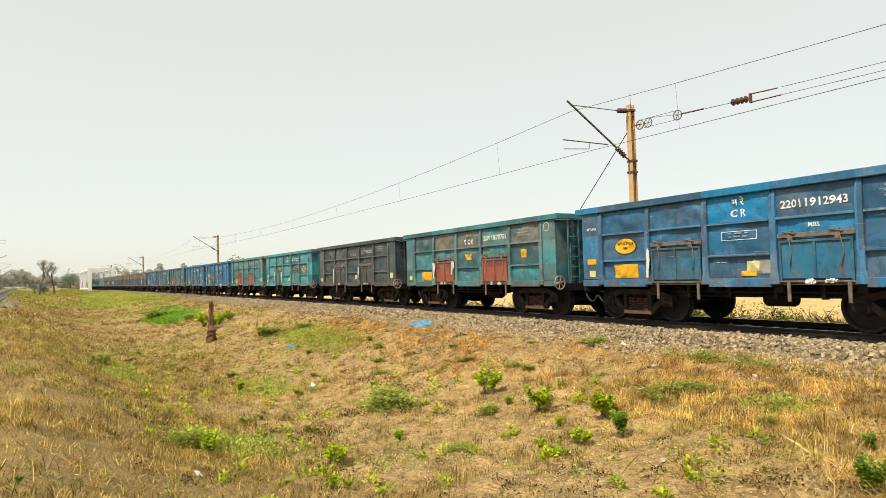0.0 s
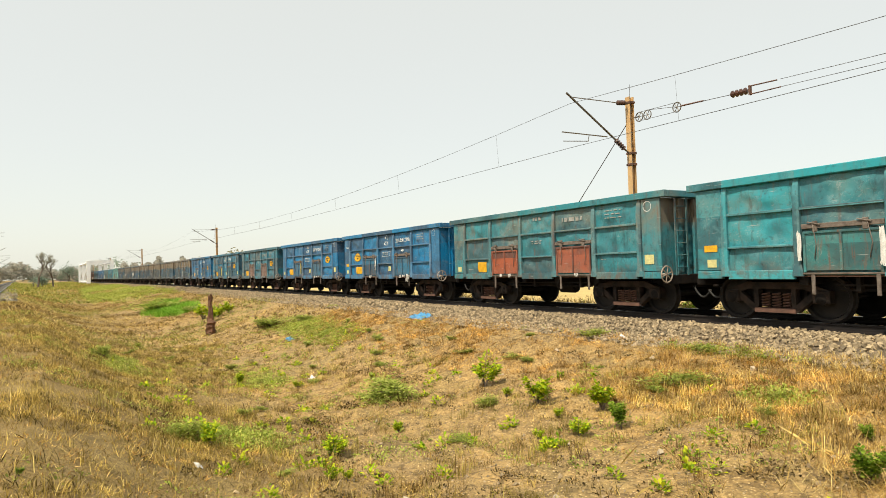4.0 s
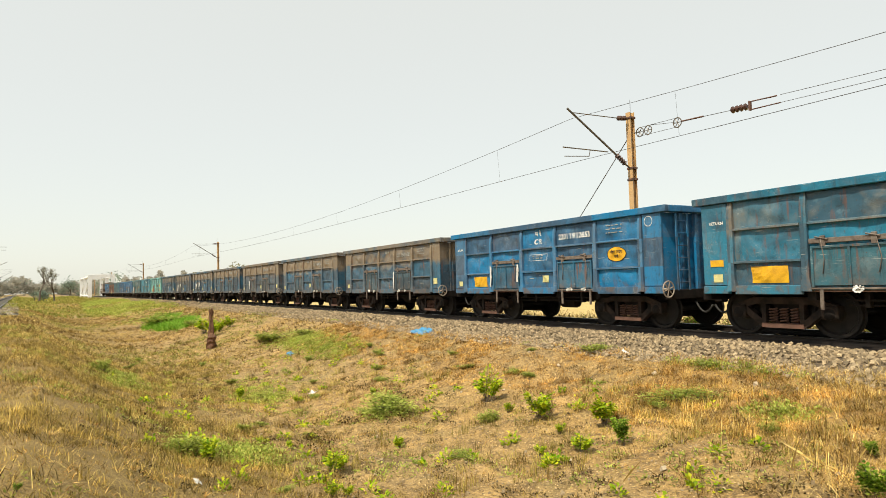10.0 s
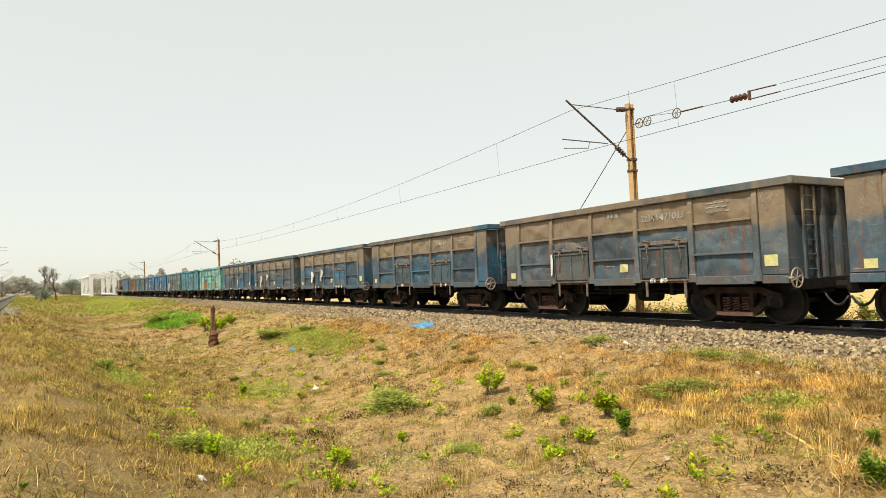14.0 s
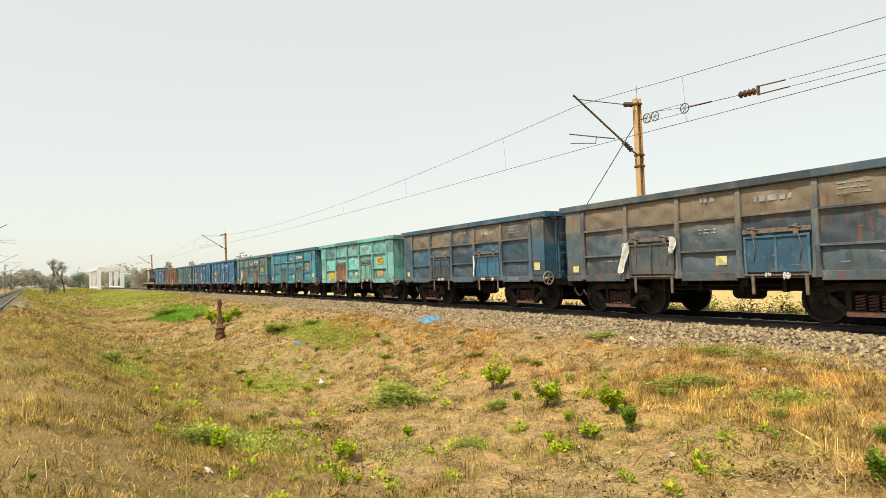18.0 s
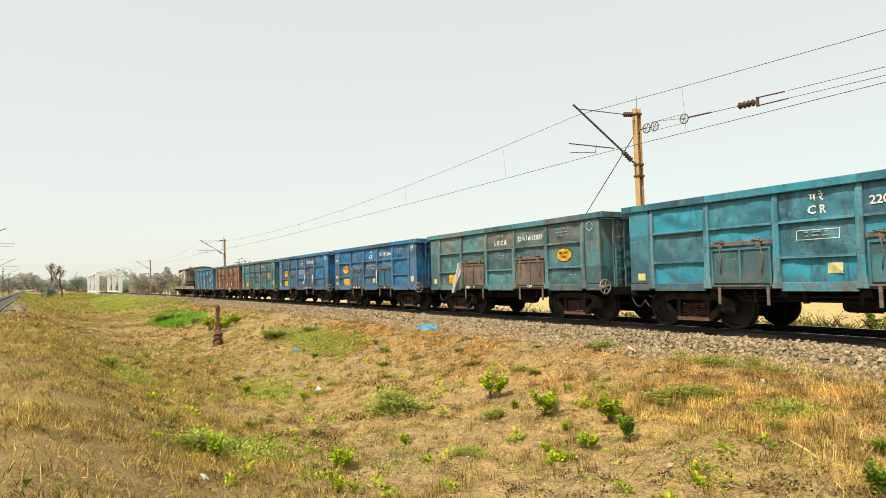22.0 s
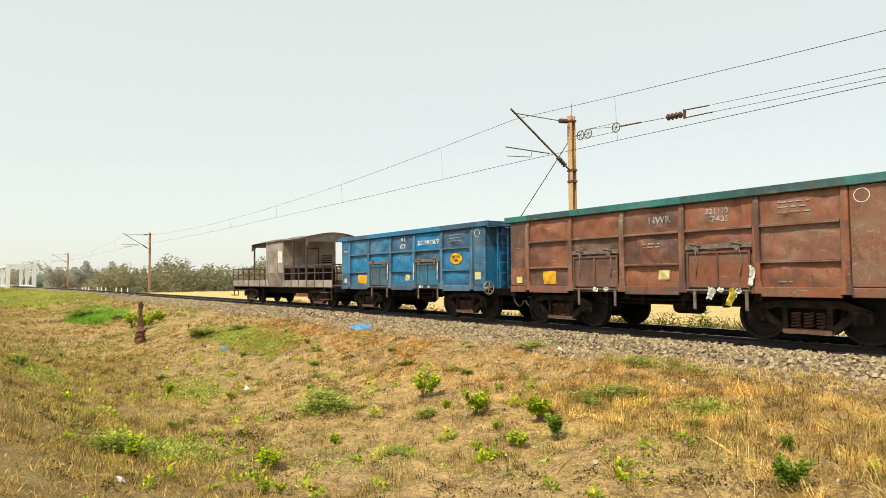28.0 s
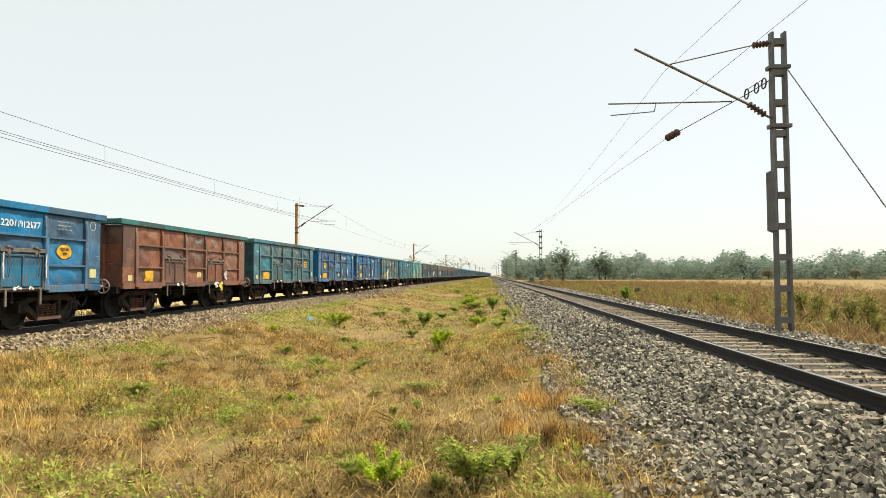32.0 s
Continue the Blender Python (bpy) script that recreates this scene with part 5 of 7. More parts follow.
# ---------------------------------------------------------------- grass, weeds and shrubs
def leafy(name, stops, rough=0.75, glow=0.35, tuft=2.4, vary=1.0):
    """Leaf or straw colour that varies from blade to blade, a little light passing through."""
    m, nt, p = material(name, rough)
    p.inputs["Specular IOR Level"].default_value = 0.15
    geo = nt.nodes.new("ShaderNodeNewGeometry")
    c = ramp(nt, geo.outputs["Random Per Island"], stops)
    v = coords(nt, "Object")
    c = mix(nt, ramp(nt, noise_tex(nt, 0.35, 3, v), [(0.35, (0.80, 0.80, 0.80)), (0.65, (1.1, 1.1, 1.1))]), (0, 0, 0), c)
    c = mix(nt, 1.0, c, ramp(nt, noise_tex(nt, tuft, 4, v, 0.6), [(0.36, (1 - 0.60 * vary, 1 - 0.62 * vary, 1 - 0.66 * vary)), (0.50, (1 - 0.10 * vary, 1 - 0.12 * vary, 1 - 0.14 * vary)), (0.63, (1 + 0.45 * vary, 1 + 0.40 * vary, 1 + 0.26 * vary))]), "MULTIPLY")
    nt.links.new(c, p.inputs["Base Color"])
    tr = nt.nodes.new("ShaderNodeBsdfTranslucent")
    nt.links.new(c, tr.inputs[0])
    sh = nt.nodes.new("ShaderNodeMixShader")
    sh.inputs[0].default_value = glow
    out = nt.nodes["Material Output"]
    nt.links.new(p.outputs[0], sh.inputs[1])
    nt.links.new(tr.outputs[0], sh.inputs[2])
    nt.links.new(sh.outputs[0], out.inputs["Surface"])
    return m


M_STRAW = leafy("dry_straw", [(0.0, (0.07, 0.042, 0.016)), (0.3, (0.34, 0.225, 0.070)), (0.7, (0.60, 0.44, 0.145)), (1.0, (0.86, 0.73, 0.35))])
M_THATCH = leafy("matted_thatch", [(0.0, (0.15, 0.07, 0.024)), (0.3, (0.43, 0.235, 0.068)), (0.55, (0.44, 0.34, 0.085)), (0.7, (0.66, 0.395, 0.125)), (1.0, (0.82, 0.62, 0.27))])
M_DEADWEED = leafy("dark_dead_weed", [(0.0, (0.035, 0.024, 0.012)), (0.6, (0.11, 0.078, 0.030)), (1.0, (0.26, 0.19, 0.07))])
M_VERGE = leafy("pale_verge_straw", [(0.0, (0.10, 0.065, 0.022)), (0.25, (0.48, 0.31, 0.082)), (0.65, (0.76, 0.54, 0.155)), (1.0, (0.92, 0.78, 0.38))])
M_MAT = leafy("olive_brown_mat", [(0.0, (0.06, 0.045, 0.015)), (0.4, (0.31, 0.225, 0.056)), (0.75, (0.57, 0.42, 0.118)), (1.0, (0.80, 0.64, 0.26))])
M_RUSSET = leafy("russet_straw", [(0.0, (0.10, 0.048, 0.015)), (0.35, (0.43, 0.235, 0.060)), (0.7, (0.72, 0.44, 0.125)), (1.0, (0.92, 0.68, 0.29))])
M_BROWN = leafy("brown_weed", [(0.0, (0.045, 0.026, 0.011)), (0.5, (0.20, 0.125, 0.040)), (1.0, (0.46, 0.315, 0.105))])
M_OLIVE = leafy("olive_weed", [(0.0, (0.12, 0.14, 0.025)), (0.5, (0.28, 0.30, 0.06)), (1.0, (0.46, 0.43, 0.12))], vary=0.35)
M_OLIVEDRY = leafy("half_dry_grass", [(0.0, (0.20, 0.16, 0.04)), (0.5, (0.40, 0.33, 0.085)), (1.0, (0.58, 0.49, 0.16))])
M_BRIGHT = leafy("bright_leaf", [(0.0, (0.12, 0.26, 0.01)), (0.45, (0.36, 0.52, 0.02)), (1.0, (0.72, 0.70, 0.04))], 0.55, vary=0.35)
M_LUSH = leafy("lush_grass", [(0.0, (0.10, 0.28, 0.02)), (0.5, (0.24, 0.48, 0.05)), (1.0, (0.40, 0.60, 0.10))], 0.6, vary=0.35)
M_GREEN = leafy("dark_leaf", [(0.0, (0.07, 0.15, 0.013)), (0.5, (0.22, 0.37, 0.03)), (1.0, (0.44, 0.54, 0.075))], 0.6, 0.42, vary=0.35)
M_GREYGREEN = leafy("grey_green_leaf", [(0.0, (0.18, 0.25, 0.04)), (0.5, (0.40, 0.48, 0.09)), (1.0, (0.60, 0.62, 0.17))], 0.75, 0.45, vary=0.35)
# distance haze is mixed into this leaf colour, paling it
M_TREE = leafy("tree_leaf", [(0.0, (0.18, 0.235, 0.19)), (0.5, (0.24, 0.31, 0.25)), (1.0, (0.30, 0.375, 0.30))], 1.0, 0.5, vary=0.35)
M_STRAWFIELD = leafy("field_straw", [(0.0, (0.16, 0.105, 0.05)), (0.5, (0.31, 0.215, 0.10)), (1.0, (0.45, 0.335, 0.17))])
# dry olive leaves, lightened further to carry the haze of distance
M_TREEDRY = leafy("hazed_dry_leaf", [(0.0, (0.19, 0.185, 0.115)), (0.5, (0.26, 0.25, 0.155)), (1.0, (0.34, 0.32, 0.20))], 1.0, 0.5, vary=0.35)
# farthest woods: the grey of the haze is painted into the leaf colour
M_HAZE = leafy("haze_grey_leaf", [(0.0, (0.32, 0.31, 0.27)), (0.5, (0.38, 0.37, 0.32)), (1.0, (0.44, 0.43, 0.37))], 1.0, 0.5, 0.08, vary=0.35)
M_BARK = speckled("grey_bark", (0.16, 0.13, 0.10), (0.09, 0.07, 0.055), 8, 0.9)
M_STUMP = speckled("charred_stump", (0.20, 0.10, 0.055), (0.09, 0.045, 0.028), 9, 0.95)


def blades(name, x, y, per, height, spread, lean, width, mat, seed, label, up=0.0):
    """Tufts of narrow blades, one tuft at each (x, y)."""
    r = np.random.RandomState(seed)
    n = len(x) * per
    bx, by = np.repeat(x, per), np.repeat(y, per)
    h = np.repeat(r.uniform(height[0], height[1], len(x)), per) * r.uniform(0.45, 1.1, n)
    a = r.uniform(0, 2 * np.pi, n)
    rad = spread * np.sqrt(r.uniform(0, 1, n))
    fx, fy = bx + np.cos(a) * rad, by + np.sin(a) * rad
    fz = ground_z(fx, fy) - 0.015
    tilt = r.uniform(lean[0], lean[1], n)
    a2 = a + r.normal(0, 0.8, n)
    dx, dy, dz = np.cos(a2) * np.sin(tilt), np.sin(a2) * np.sin(tilt), np.cos(tilt)
    w = width * r.uniform(0.6, 1.4, n)
    px, py = -np.sin(a2) * w, np.cos(a2) * w
    foot = np.stack([fx, fy, fz], -1)
    side = np.stack([px, py, np.zeros(n)], -1)
    way = np.stack([dx, dy, dz], -1) * h[:, None]
    mid = foot + way * 0.5 + side * 0.9
    tip = foot + way + np.stack([dx, dy, -0.35 * np.sin(tilt)], -1) * (h * 0.25)[:, None]
    v = np.stack([foot - side, foot + side, mid, tip], 1).reshape(-1, 3)
    b = np.arange(n) * 4
    f = np.concatenate([np.stack([b, b + 1, b + 2], -1), np.stack([b, b + 2, b + 3], -1)])
    me = mesh_np(name, v, f, mat)
    return tagged(new(name, me), label, "grass", kind="stuff")


def tussocks(name, x, y, per, length, spread, flop, width, mat, seed, label):
    """Tufts of long arched blades; each tuft is laid over towards a side of its own."""
    r = np.random.RandomState(seed)
    n = len(x) * per
    size = np.repeat(r.uniform(0.6, 1.25, len(x)), per)
    side = np.repeat(r.uniform(0, 2 * np.pi, len(x)), per)
    over = np.repeat(r.uniform(flop[0], flop[1], len(x)), per)
    a = r.uniform(0, 2 * np.pi, n)
    q = spread * size * np.sqrt(r.uniform(0, 1, n))
    foot = np.stack([np.repeat(x, per) + np.cos(a) * q, np.repeat(y, per) + np.sin(a) * q], -1)
    foot = np.concatenate([foot, (ground_z(foot[:, 0], foot[:, 1]) - 0.015)[:, None]], 1)
    long = r.uniform(length[0], length[1], n) * size
    b = side + r.normal(0, 0.75, n) + np.where(r.uniform(0, 1, n) < 0.25, a - side, 0)
    lean = np.clip(over + r.normal(0, 0.28, n), 0.0, 1.5)
    def way(tilt):
        return np.stack([np.cos(b) * np.sin(tilt), np.sin(b) * np.sin(tilt), np.cos(tilt)], -1)
    mid = foot + way(lean * 0.88) * (long * 0.55)[:, None]
    tip = mid + way(np.minimum(lean * 1.35 + 0.25, 1.9)) * (long * 0.5)[:, None]
    tip[:, 2] = np.maximum(tip[:, 2], ground_z(tip[:, 0], tip[:, 1]) + r.uniform(0.012, 0.055, n))
    w = np.stack([-np.sin(b), np.cos(b), np.zeros(n)], -1) * (width * r.uniform(0.6, 1.4, n))[:, None]
    v = np.stack([foot - w, foot + w, mid + w * 0.8, mid - w * 0.8, tip], 1).reshape(-1, 3)
    i = np.arange(n) * 5
    f = np.concatenate([np.stack([i, i + 1, i + 2], -1), np.stack([i, i + 2, i + 3], -1), np.stack([i + 3, i + 2, i + 4], -1)])
    return tagged(new(name, mesh_np(name, v, f, mat)), label, "grass", kind="stuff")


def leaves(name, x, y, per, size, spread, rise, mat, seed, label):
    """Low clumps of small pointed leaves."""
    r = np.random.RandomState(seed)
    n = len(x) * per
    big = np.repeat(r.uniform(0.6, 1.3, len(x)), per)
    a, q = r.uniform(0, 2 * np.pi, n), np.sqrt(r.uniform(0, 1, n))
    fx, fy = np.repeat(x, per) + np.cos(a) * q * spread * big, np.repeat(y, per) + np.sin(a) * q * spread * big
    fz = ground_z(fx, fy) + r.uniform(0.01, 1, n) * rise * big * (1.1 - q)
    v = leaf_quads(np.stack([fx, fy, fz], -1), a, r.uniform(-0.2, 1.1, n), size * r.uniform(0.6, 1.4, n), r)
    me = mesh_np(name, v[0], v[1], mat)
    return tagged(new(name, me), label, "weeds", kind="stuff")


def leaf_quads(foot, a, pitch, size, r):
    """Pointed leaves, folded along the midrib: each two triangles."""
    n = len(foot)
    d = np.stack([np.cos(a) * np.cos(pitch), np.sin(a) * np.cos(pitch), np.sin(pitch)], -1) * size[:, None]
    s = np.stack([-np.sin(a), np.cos(a), r.uniform(-0.5, 0.5, n)], -1) * (size * 0.30)[:, None]
    up = np.array([0, 0, 1]) * (size * 0.10)[:, None]
    v = np.stack([foot, foot + d * 0.5 + s + up, foot + d, foot + d * 0.5 - s + up], 1).reshape(-1, 3)
    b = np.arange(n) * 4
    return v, np.concatenate([np.stack([b, b + 1, b + 2], -1), np.stack([b, b + 2, b + 3], -1)])


def scatter(n, x0, x1, y0, y1, seed, keep=None):
    """Random spots on the open ground between the lines, thinned by keep(x, y) in 0..1."""
    r = np.random.RandomState(seed)
    x, y = r.uniform(x0, x1, n), r.uniform(y0, y1, n)
    ok = (y < train_y(x) - 2.75 + 0.4 * wave(x, y, 2.0, 4)) & (y > near_y(x) + np.where(x < -14, 1.2, np.where(x < 2.5, 1.8, 3.0)) + 0.3 * wave(x, y, 2.3, 6))
    if keep is not None:
        ok &= r.uniform(0, 1, n) < keep(x, y)
    return x[ok], y[ok]


def patch(f, seed, lo, hi):
    return lambda x, y: step(wave(x, y, f, seed), lo, hi)


def build_grass():
    dry = "dry straw-coloured grass tufts on the bank"
    dead = "matted brown dead weeds on the bank"
    long = "long bleached dry grass beside the line"
    weeds = "low green weeds growing in patches"
    # the flat in the bend is matted olive-brown, the slope under the ballast russet, the middle half bare
    flat = lambda x, y: step(-x, 3.0, 5.0) * (1 - step(y + 0.12 * (x + 8), 1.6, 4.2))
    slope = lambda x, y: step(y + 0.5 * wave(x, y, 0.8, 70), 7.6, 9.0) * step(-x, 3.5, 6.0)
    bare = lambda x, y: np.exp(-((x + 7.6) / 4.2) ** 2 - ((y - 5.4) / 2.1) ** 2)
    clumps = lambda x, y, f, seed: step(wave(x, y, f, seed) + 0.5 * wave(x, y, f * 3.3, seed + 1), -0.25, 0.2)
    x, y = scatter(30000, -26, 3, -2.6, 11.9, 31, lambda x, y: np.clip((0.22 + 0.5 * clumps(x, y, 1.1, 21)) * (1 - 0.8 * bare(x, y)) + 0.3 * slope(x, y), 0, 1))
    blades("dry_grass", x, y, 8, (0.03, 0.10), 0.10, (0.3, 1.45), 0.0045, M_THATCH, 41, dry)
    x, y = scatter(9000, -30, 3, -2.6, 11.6, 32, lambda x, y: clumps(x, y, 1.4, 9) * (1 - 0.8 * bare(x, y)))
    blades("brown_grass", x, y, 8, (0.04, 0.13), 0.09, (0.2, 1.4), 0.0036, M_BROWN, 42, dead)
    x, y = scatter(15000, -30, -2, -2.3, 7.5, 65, lambda x, y: (0.30 + 0.70 * clumps(x, y, 1.0, 66)) * np.clip(flat(x, y) + 0.07, 0, 1))
    tussocks("matted_grass", x, y, 17, (0.09, 0.22), 0.15, (0.55, 1.2), 0.0032, M_MAT, 67, "matted olive-brown grass on the flat")
    x, y = scatter(7000, -28, -2, 6.8, 11.9, 68, lambda x, y: slope(x, y) * (0.25 + 0.75 * clumps(x, y, 1.5, 69)))
    tussocks("russet_grass", x, y, 24, (0.08, 0.20), 0.12, (0.5, 1.35), 0.0032, M_RUSSET, 71, "russet dry grass on the slope below the ballast")
    x, y = scatter(330, -24, -4.5, 0.8, 8.6, 61, lambda x, y: clumps(x, y, 1.6, 41))
    tussocks("dead_stalks", x, y, 34, (0.12, 0.28), 0.13, (0.25, 0.95), 0.0028, M_BROWN, 62, "clumps of dead brown stalks on the bank")
    x, y = scatter(1900, -26, 24, 0.2, 11.2, 171, lambda x, y: 0.25 + 0.75 * clumps(x, y, 2.2, 172))
    leaves("dead_weeds", x, y, 26, 0.036, 0.14, 0.09, M_DEADWEED, 173, "low dark mats of dead weeds among the grass")
    x, y = scatter(900, -26, -4, 0.2, 8.6, 161, lambda x, y: clumps(x, y, 1.2, 141))
    tussocks("half_dry_clumps", x, y, 26, (0.10, 0.26), 0.14, (0.1, 0.8), 0.0035, M_OLIVEDRY, 162, "clumps of half-dry olive grass on the bank")
    # long tangled grass nearer the camera's end of the bank, in swathes that lie over
    tangle = lambda x, y: step(x + 0.5 * (y - 8) + wave(x, y, 0.9, 91), -6.5, -3.0) * (0.30 + 0.70 * clumps(x, y, 1.3, 15))
    x, y = scatter(9500, -9, 25, -0.3, 11.6, 33, tangle)
    tussocks("long_grass", x, y, 18, (0.20, 0.48), 0.20, (0.85, 1.5), 0.0030, M_STRAW, 43, long)
    x, y = scatter(6500, -8, 25, -0.3, 11.6, 72, lambda x, y: tangle(x, y) * clumps(x, y, 1.9, 44))
    tussocks("brown_tangle", x, y, 22, (0.16, 0.38), 0.16, (0.7, 1.45), 0.0030, M_BROWN, 52, dead)
    x, y = scatter(5200, -8, 25, -0.3, 11.8, 73, lambda x, y: tangle(x, y) * clumps(x, y, 1.1, 46))
    tussocks("russet_tangle", x, y, 20, (0.16, 0.36), 0.16, (0.6, 1.4), 0.0030, M_RUSSET, 74, "russet dry grass lying in swathes")
    x, y = scatter(5200, -9, 15, 7.8, 11.95, 181, lambda x, y: 0.35 + 0.65 * clumps(x, y, 1.4, 182))
    tussocks("verge_grass", x, y, 20, (0.10, 0.28), 0.15, (0.3, 1.3), 0.0034, M_VERGE, 183, "pale dry grass along the foot of the ballast")
    x, y = scatter(240, -6, 22, 2.0, 11.0, 75)
    blades("bleached_stems", x, y, 4, (0.2, 0.45), 0.25, (0.4, 1.5), 0.0026, M_STRAW, 76, "single long bleached stems lying over")
    for x0, x1, s in ((-75, -26, 34), (22, 80, 35)):
        x, y = scatter(11000, x0, x1, -8, 13, s, patch(0.5, s, -0.5, 0.0))
        blades("dry_grass", x, y, 8, (0.08, 0.26), 0.26, (0.3, 1.4), 0.011, M_STRAW, s + 10, dry)
        x, y = scatter(6500, x0, x1, -8, 12.5, s + 30, patch(0.45, 12, -0.3, 0.1))
        blades("brown_grass", x, y, 8, (0.08, 0.28), 0.24, (0.2, 1.4), 0.011, M_BROWN, s + 18, dead)
    for x0, x1, s in ((-330, -75, 81), (78, 330, 82)):
        x, y = scatter(9000, x0, x1, -22, 14, s)
        blades("dry_grass", x, y, 7, (0.15, 0.4), 0.9, (0.3, 1.4), 0.04, M_THATCH, s + 2, dry)
        x, y = scatter(9000, x0, x1, -22, 14, s + 4, patch(0.12, s, -0.4, 0.2))
        leaves("green_weeds", x, y, 9, 0.22, 0.9, 0.4, M_OLIVE, s + 6, weeds)
    # dark tangles of dead bramble, each about half a metre wide
    x, y = scatter(210, -24, 27, 0.5, 10.6, 191, lambda x, y: np.where(x > 2, 0.9, 0.35) * clumps(x, y, 0.9, 192))
    leaves("dead_bramble", x, y, 120, 0.045, 0.34, 0.20, M_DEADWEED, 193, "dark tangles of dead bramble in the grass")
    tussocks("bramble_stems", x, y, 40, (0.16, 0.40), 0.30, (0.5, 1.4), 0.0030, M_BROWN, 194, "brown stems arching out of dead bramble")
    # green patches
    x, y = scatter(6500, -30, 30, -2.4, 11.4, 36, patch(0.9, 27, 0.0, 0.4))
    leaves("green_weeds", x, y, 20, 0.042, 0.15, 0.11, M_GREYGREEN, 46, weeds)
    x, y = scatter(7000, -30, 26, -0.6, 11.6, 37, patch(1.3, 17, 0.15, 0.5))
    leaves("olive_weeds", x, y, 10, 0.036, 0.13, 0.08, M_OLIVE, 47, "sparse olive weeds among dry grass")
    x, y = scatter(11000, 6, 46, 0.4, 10.5, 77, patch(0.8, 78, 0.22, 0.45))
    leaves("green_weeds", x, y, 16, 0.055, 0.2, 0.22, M_GREYGREEN, 79, weeds)
    for i, (cx, cy, rx, ry, n) in enumerate(((-26, 8.6, 7.0, 1.3, 1500), (-21, 1.2, 3.2, 1.0, 500), (-10.3, 2.2, 1.1, 0.9, 260), (-12.8, 6.0, 0.9, 0.7, 160), (-18.0, 4.6, 2.2, 0.9, 300), (-5.6, 9.0, 0.9, 0.5, 90), (-8.0, 10.9, 1.6, 0.35, 140))):
        r = np.random.RandomState(200 + i)
        u, v = r.normal(0, 0.5, n), r.normal(0, 0.5, n)
        ok = u * u + v * v + 0.8 * wave(u * rx, v * ry, 1.6, 90 + i) < r.uniform(0.1, 1.3, n)
        leaves("green_weeds", cx + u[ok] * rx, cy + v[ok] * ry, 18, 0.05, 0.16, 0.16, M_GREYGREEN, 210 + i, "patch of feathery pale green weeds")
    x, y = scatter(120, -24, 4, 0.8, 9.0, 63)
    leaves("weed_sprouts", x, y, 34, 0.070, 0.12, 0.24, M_BRIGHT, 64, "scattered small bright green sprouts")
    x, y = scatter(8000, -95, -20, -6, 12.6, 38, patch(0.5, 19, 0.0, 0.3))
    leaves("green_weeds", x, y, 14, 0.075, 0.30, 0.16, M_OLIVE, 48, weeds)
    x, y = scatter(9000, 14, 85, -2, 12, 39, patch(0.6, 22, 0.05, 0.35))
    leaves("green_weeds", x, y, 14, 0.075, 0.3, 0.22, M_GREYGREEN, 49, weeds)
    x, y = scatter(2600, -76, -46, 3.8, 9.0, 71, lambda x, y: step(1.0 - np.hypot((x + 54) / 9, (y - 6.3) / 1.8) + 0.5 * wave(x, y, 1.1, 76), 0, 0.5))
    blades("lush_grass", x, y, 14, (0.25, 0.6), 0.25, (0.0, 0.8), 0.014, M_LUSH, 72, "lush bright green grass in the ditch")
    x, y = scatter(5000, -140, -70, 1.5, 10.5, 73, lambda x, y: step(wave(x, y, 0.3, 74), -0.4, 0.1) * step(-x + 4 * wave(x, y, 0.9, 75), 70, 92))
    leaves("lush_weeds", x, y, 16, 0.13, 0.45, 0.45, M_GREYGREEN, 75, "thick green weeds on the bank's slope")
    # beyond the train: dry brush at the field's edge
    r = np.random.RandomState(50)
    x = r.uniform(-45, 40, 2600)
    y = train_y(x) + 3.4 + np.abs(r.normal(0, 2.2, 2600))
    blades("field_edge_grass", x, y, 14, (0.2, 0.75), 0.25, (0.05, 0.9), 0.010, M_STRAW, 51, "dry brush along the field's edge")
    x = r.uniform(-40, 30, 420)
    y = train_y(x) + 3.6 + np.abs(r.normal(0, 1.6, 420))
    leaves("field_edge_brush", x, y, 60, 0.09, 0.35, 0.8, M_BROWN, 57, "brown leafy brush along the field's edge")
    leaves("field_edge_weeds", x[:90] + 0.5, y[:90] + 0.3, 60, 0.09, 0.35, 0.7, M_GREEN, 58, "green weeds along the field's edge")
    # two thickets at the field's edge, seen under the wagons
    for i, (x0, x1, n) in enumerate(((-15.8, -10.6, 70), (-5.6, -1.2, 46))):
        x = r.uniform(x0, x1, n)
        y = train_y(x) + r.uniform(3.6, 5.2, n)
        leaves("thicket", x, y, 110, 0.075, 0.36, 0.95, M_BROWN, 241 + i, "brown leafy thicket at the field's edge")
        leaves("green_thicket", x[:n // 3] + 0.2, y[:n // 3] - 0.2, 110, 0.085, 0.34, 0.9, M_GREEN, 245 + i, "green leafy thicket at the field's edge")
    # russet tufts at the foot of the near ballast
    x = np.repeat([14.44, 11.1, 10.6, 8.9, 8.5, 13.6, 9.4], 14)
    y = np.repeat([0.09, 0.69, 0.40, 0.62, 0.38, 0.80, 1.05], 14) + r.normal(0, 0.12, 98)
    tussocks("russet_tufts", x + r.normal(0, 0.14, 98), y, 26, (0.14, 0.32), 0.10, (0.1, 0.8), 0.0032, M_RUSSET, 301, "russet tufts at the foot of the ballast")
    # the tall brown grass of the field past the near line
    x = r.uniform(14, 190, 6500)
    y = near_y(x) - 5.4 - r.gamma(2.0, 9.0, 6500)
    k = (y > -75)
    blades("tall_field_grass", x[k], y[k], 12, (0.4, 1.05), 0.45, (0.0, 0.8), 0.012, M_STRAWFIELD, 54, "tall dry brown grass of the open field")
    x = r.uniform(8, 120, 3500)
    y = near_y(x) - 4.9 - r.gamma(1.5, 3.0, 3500)
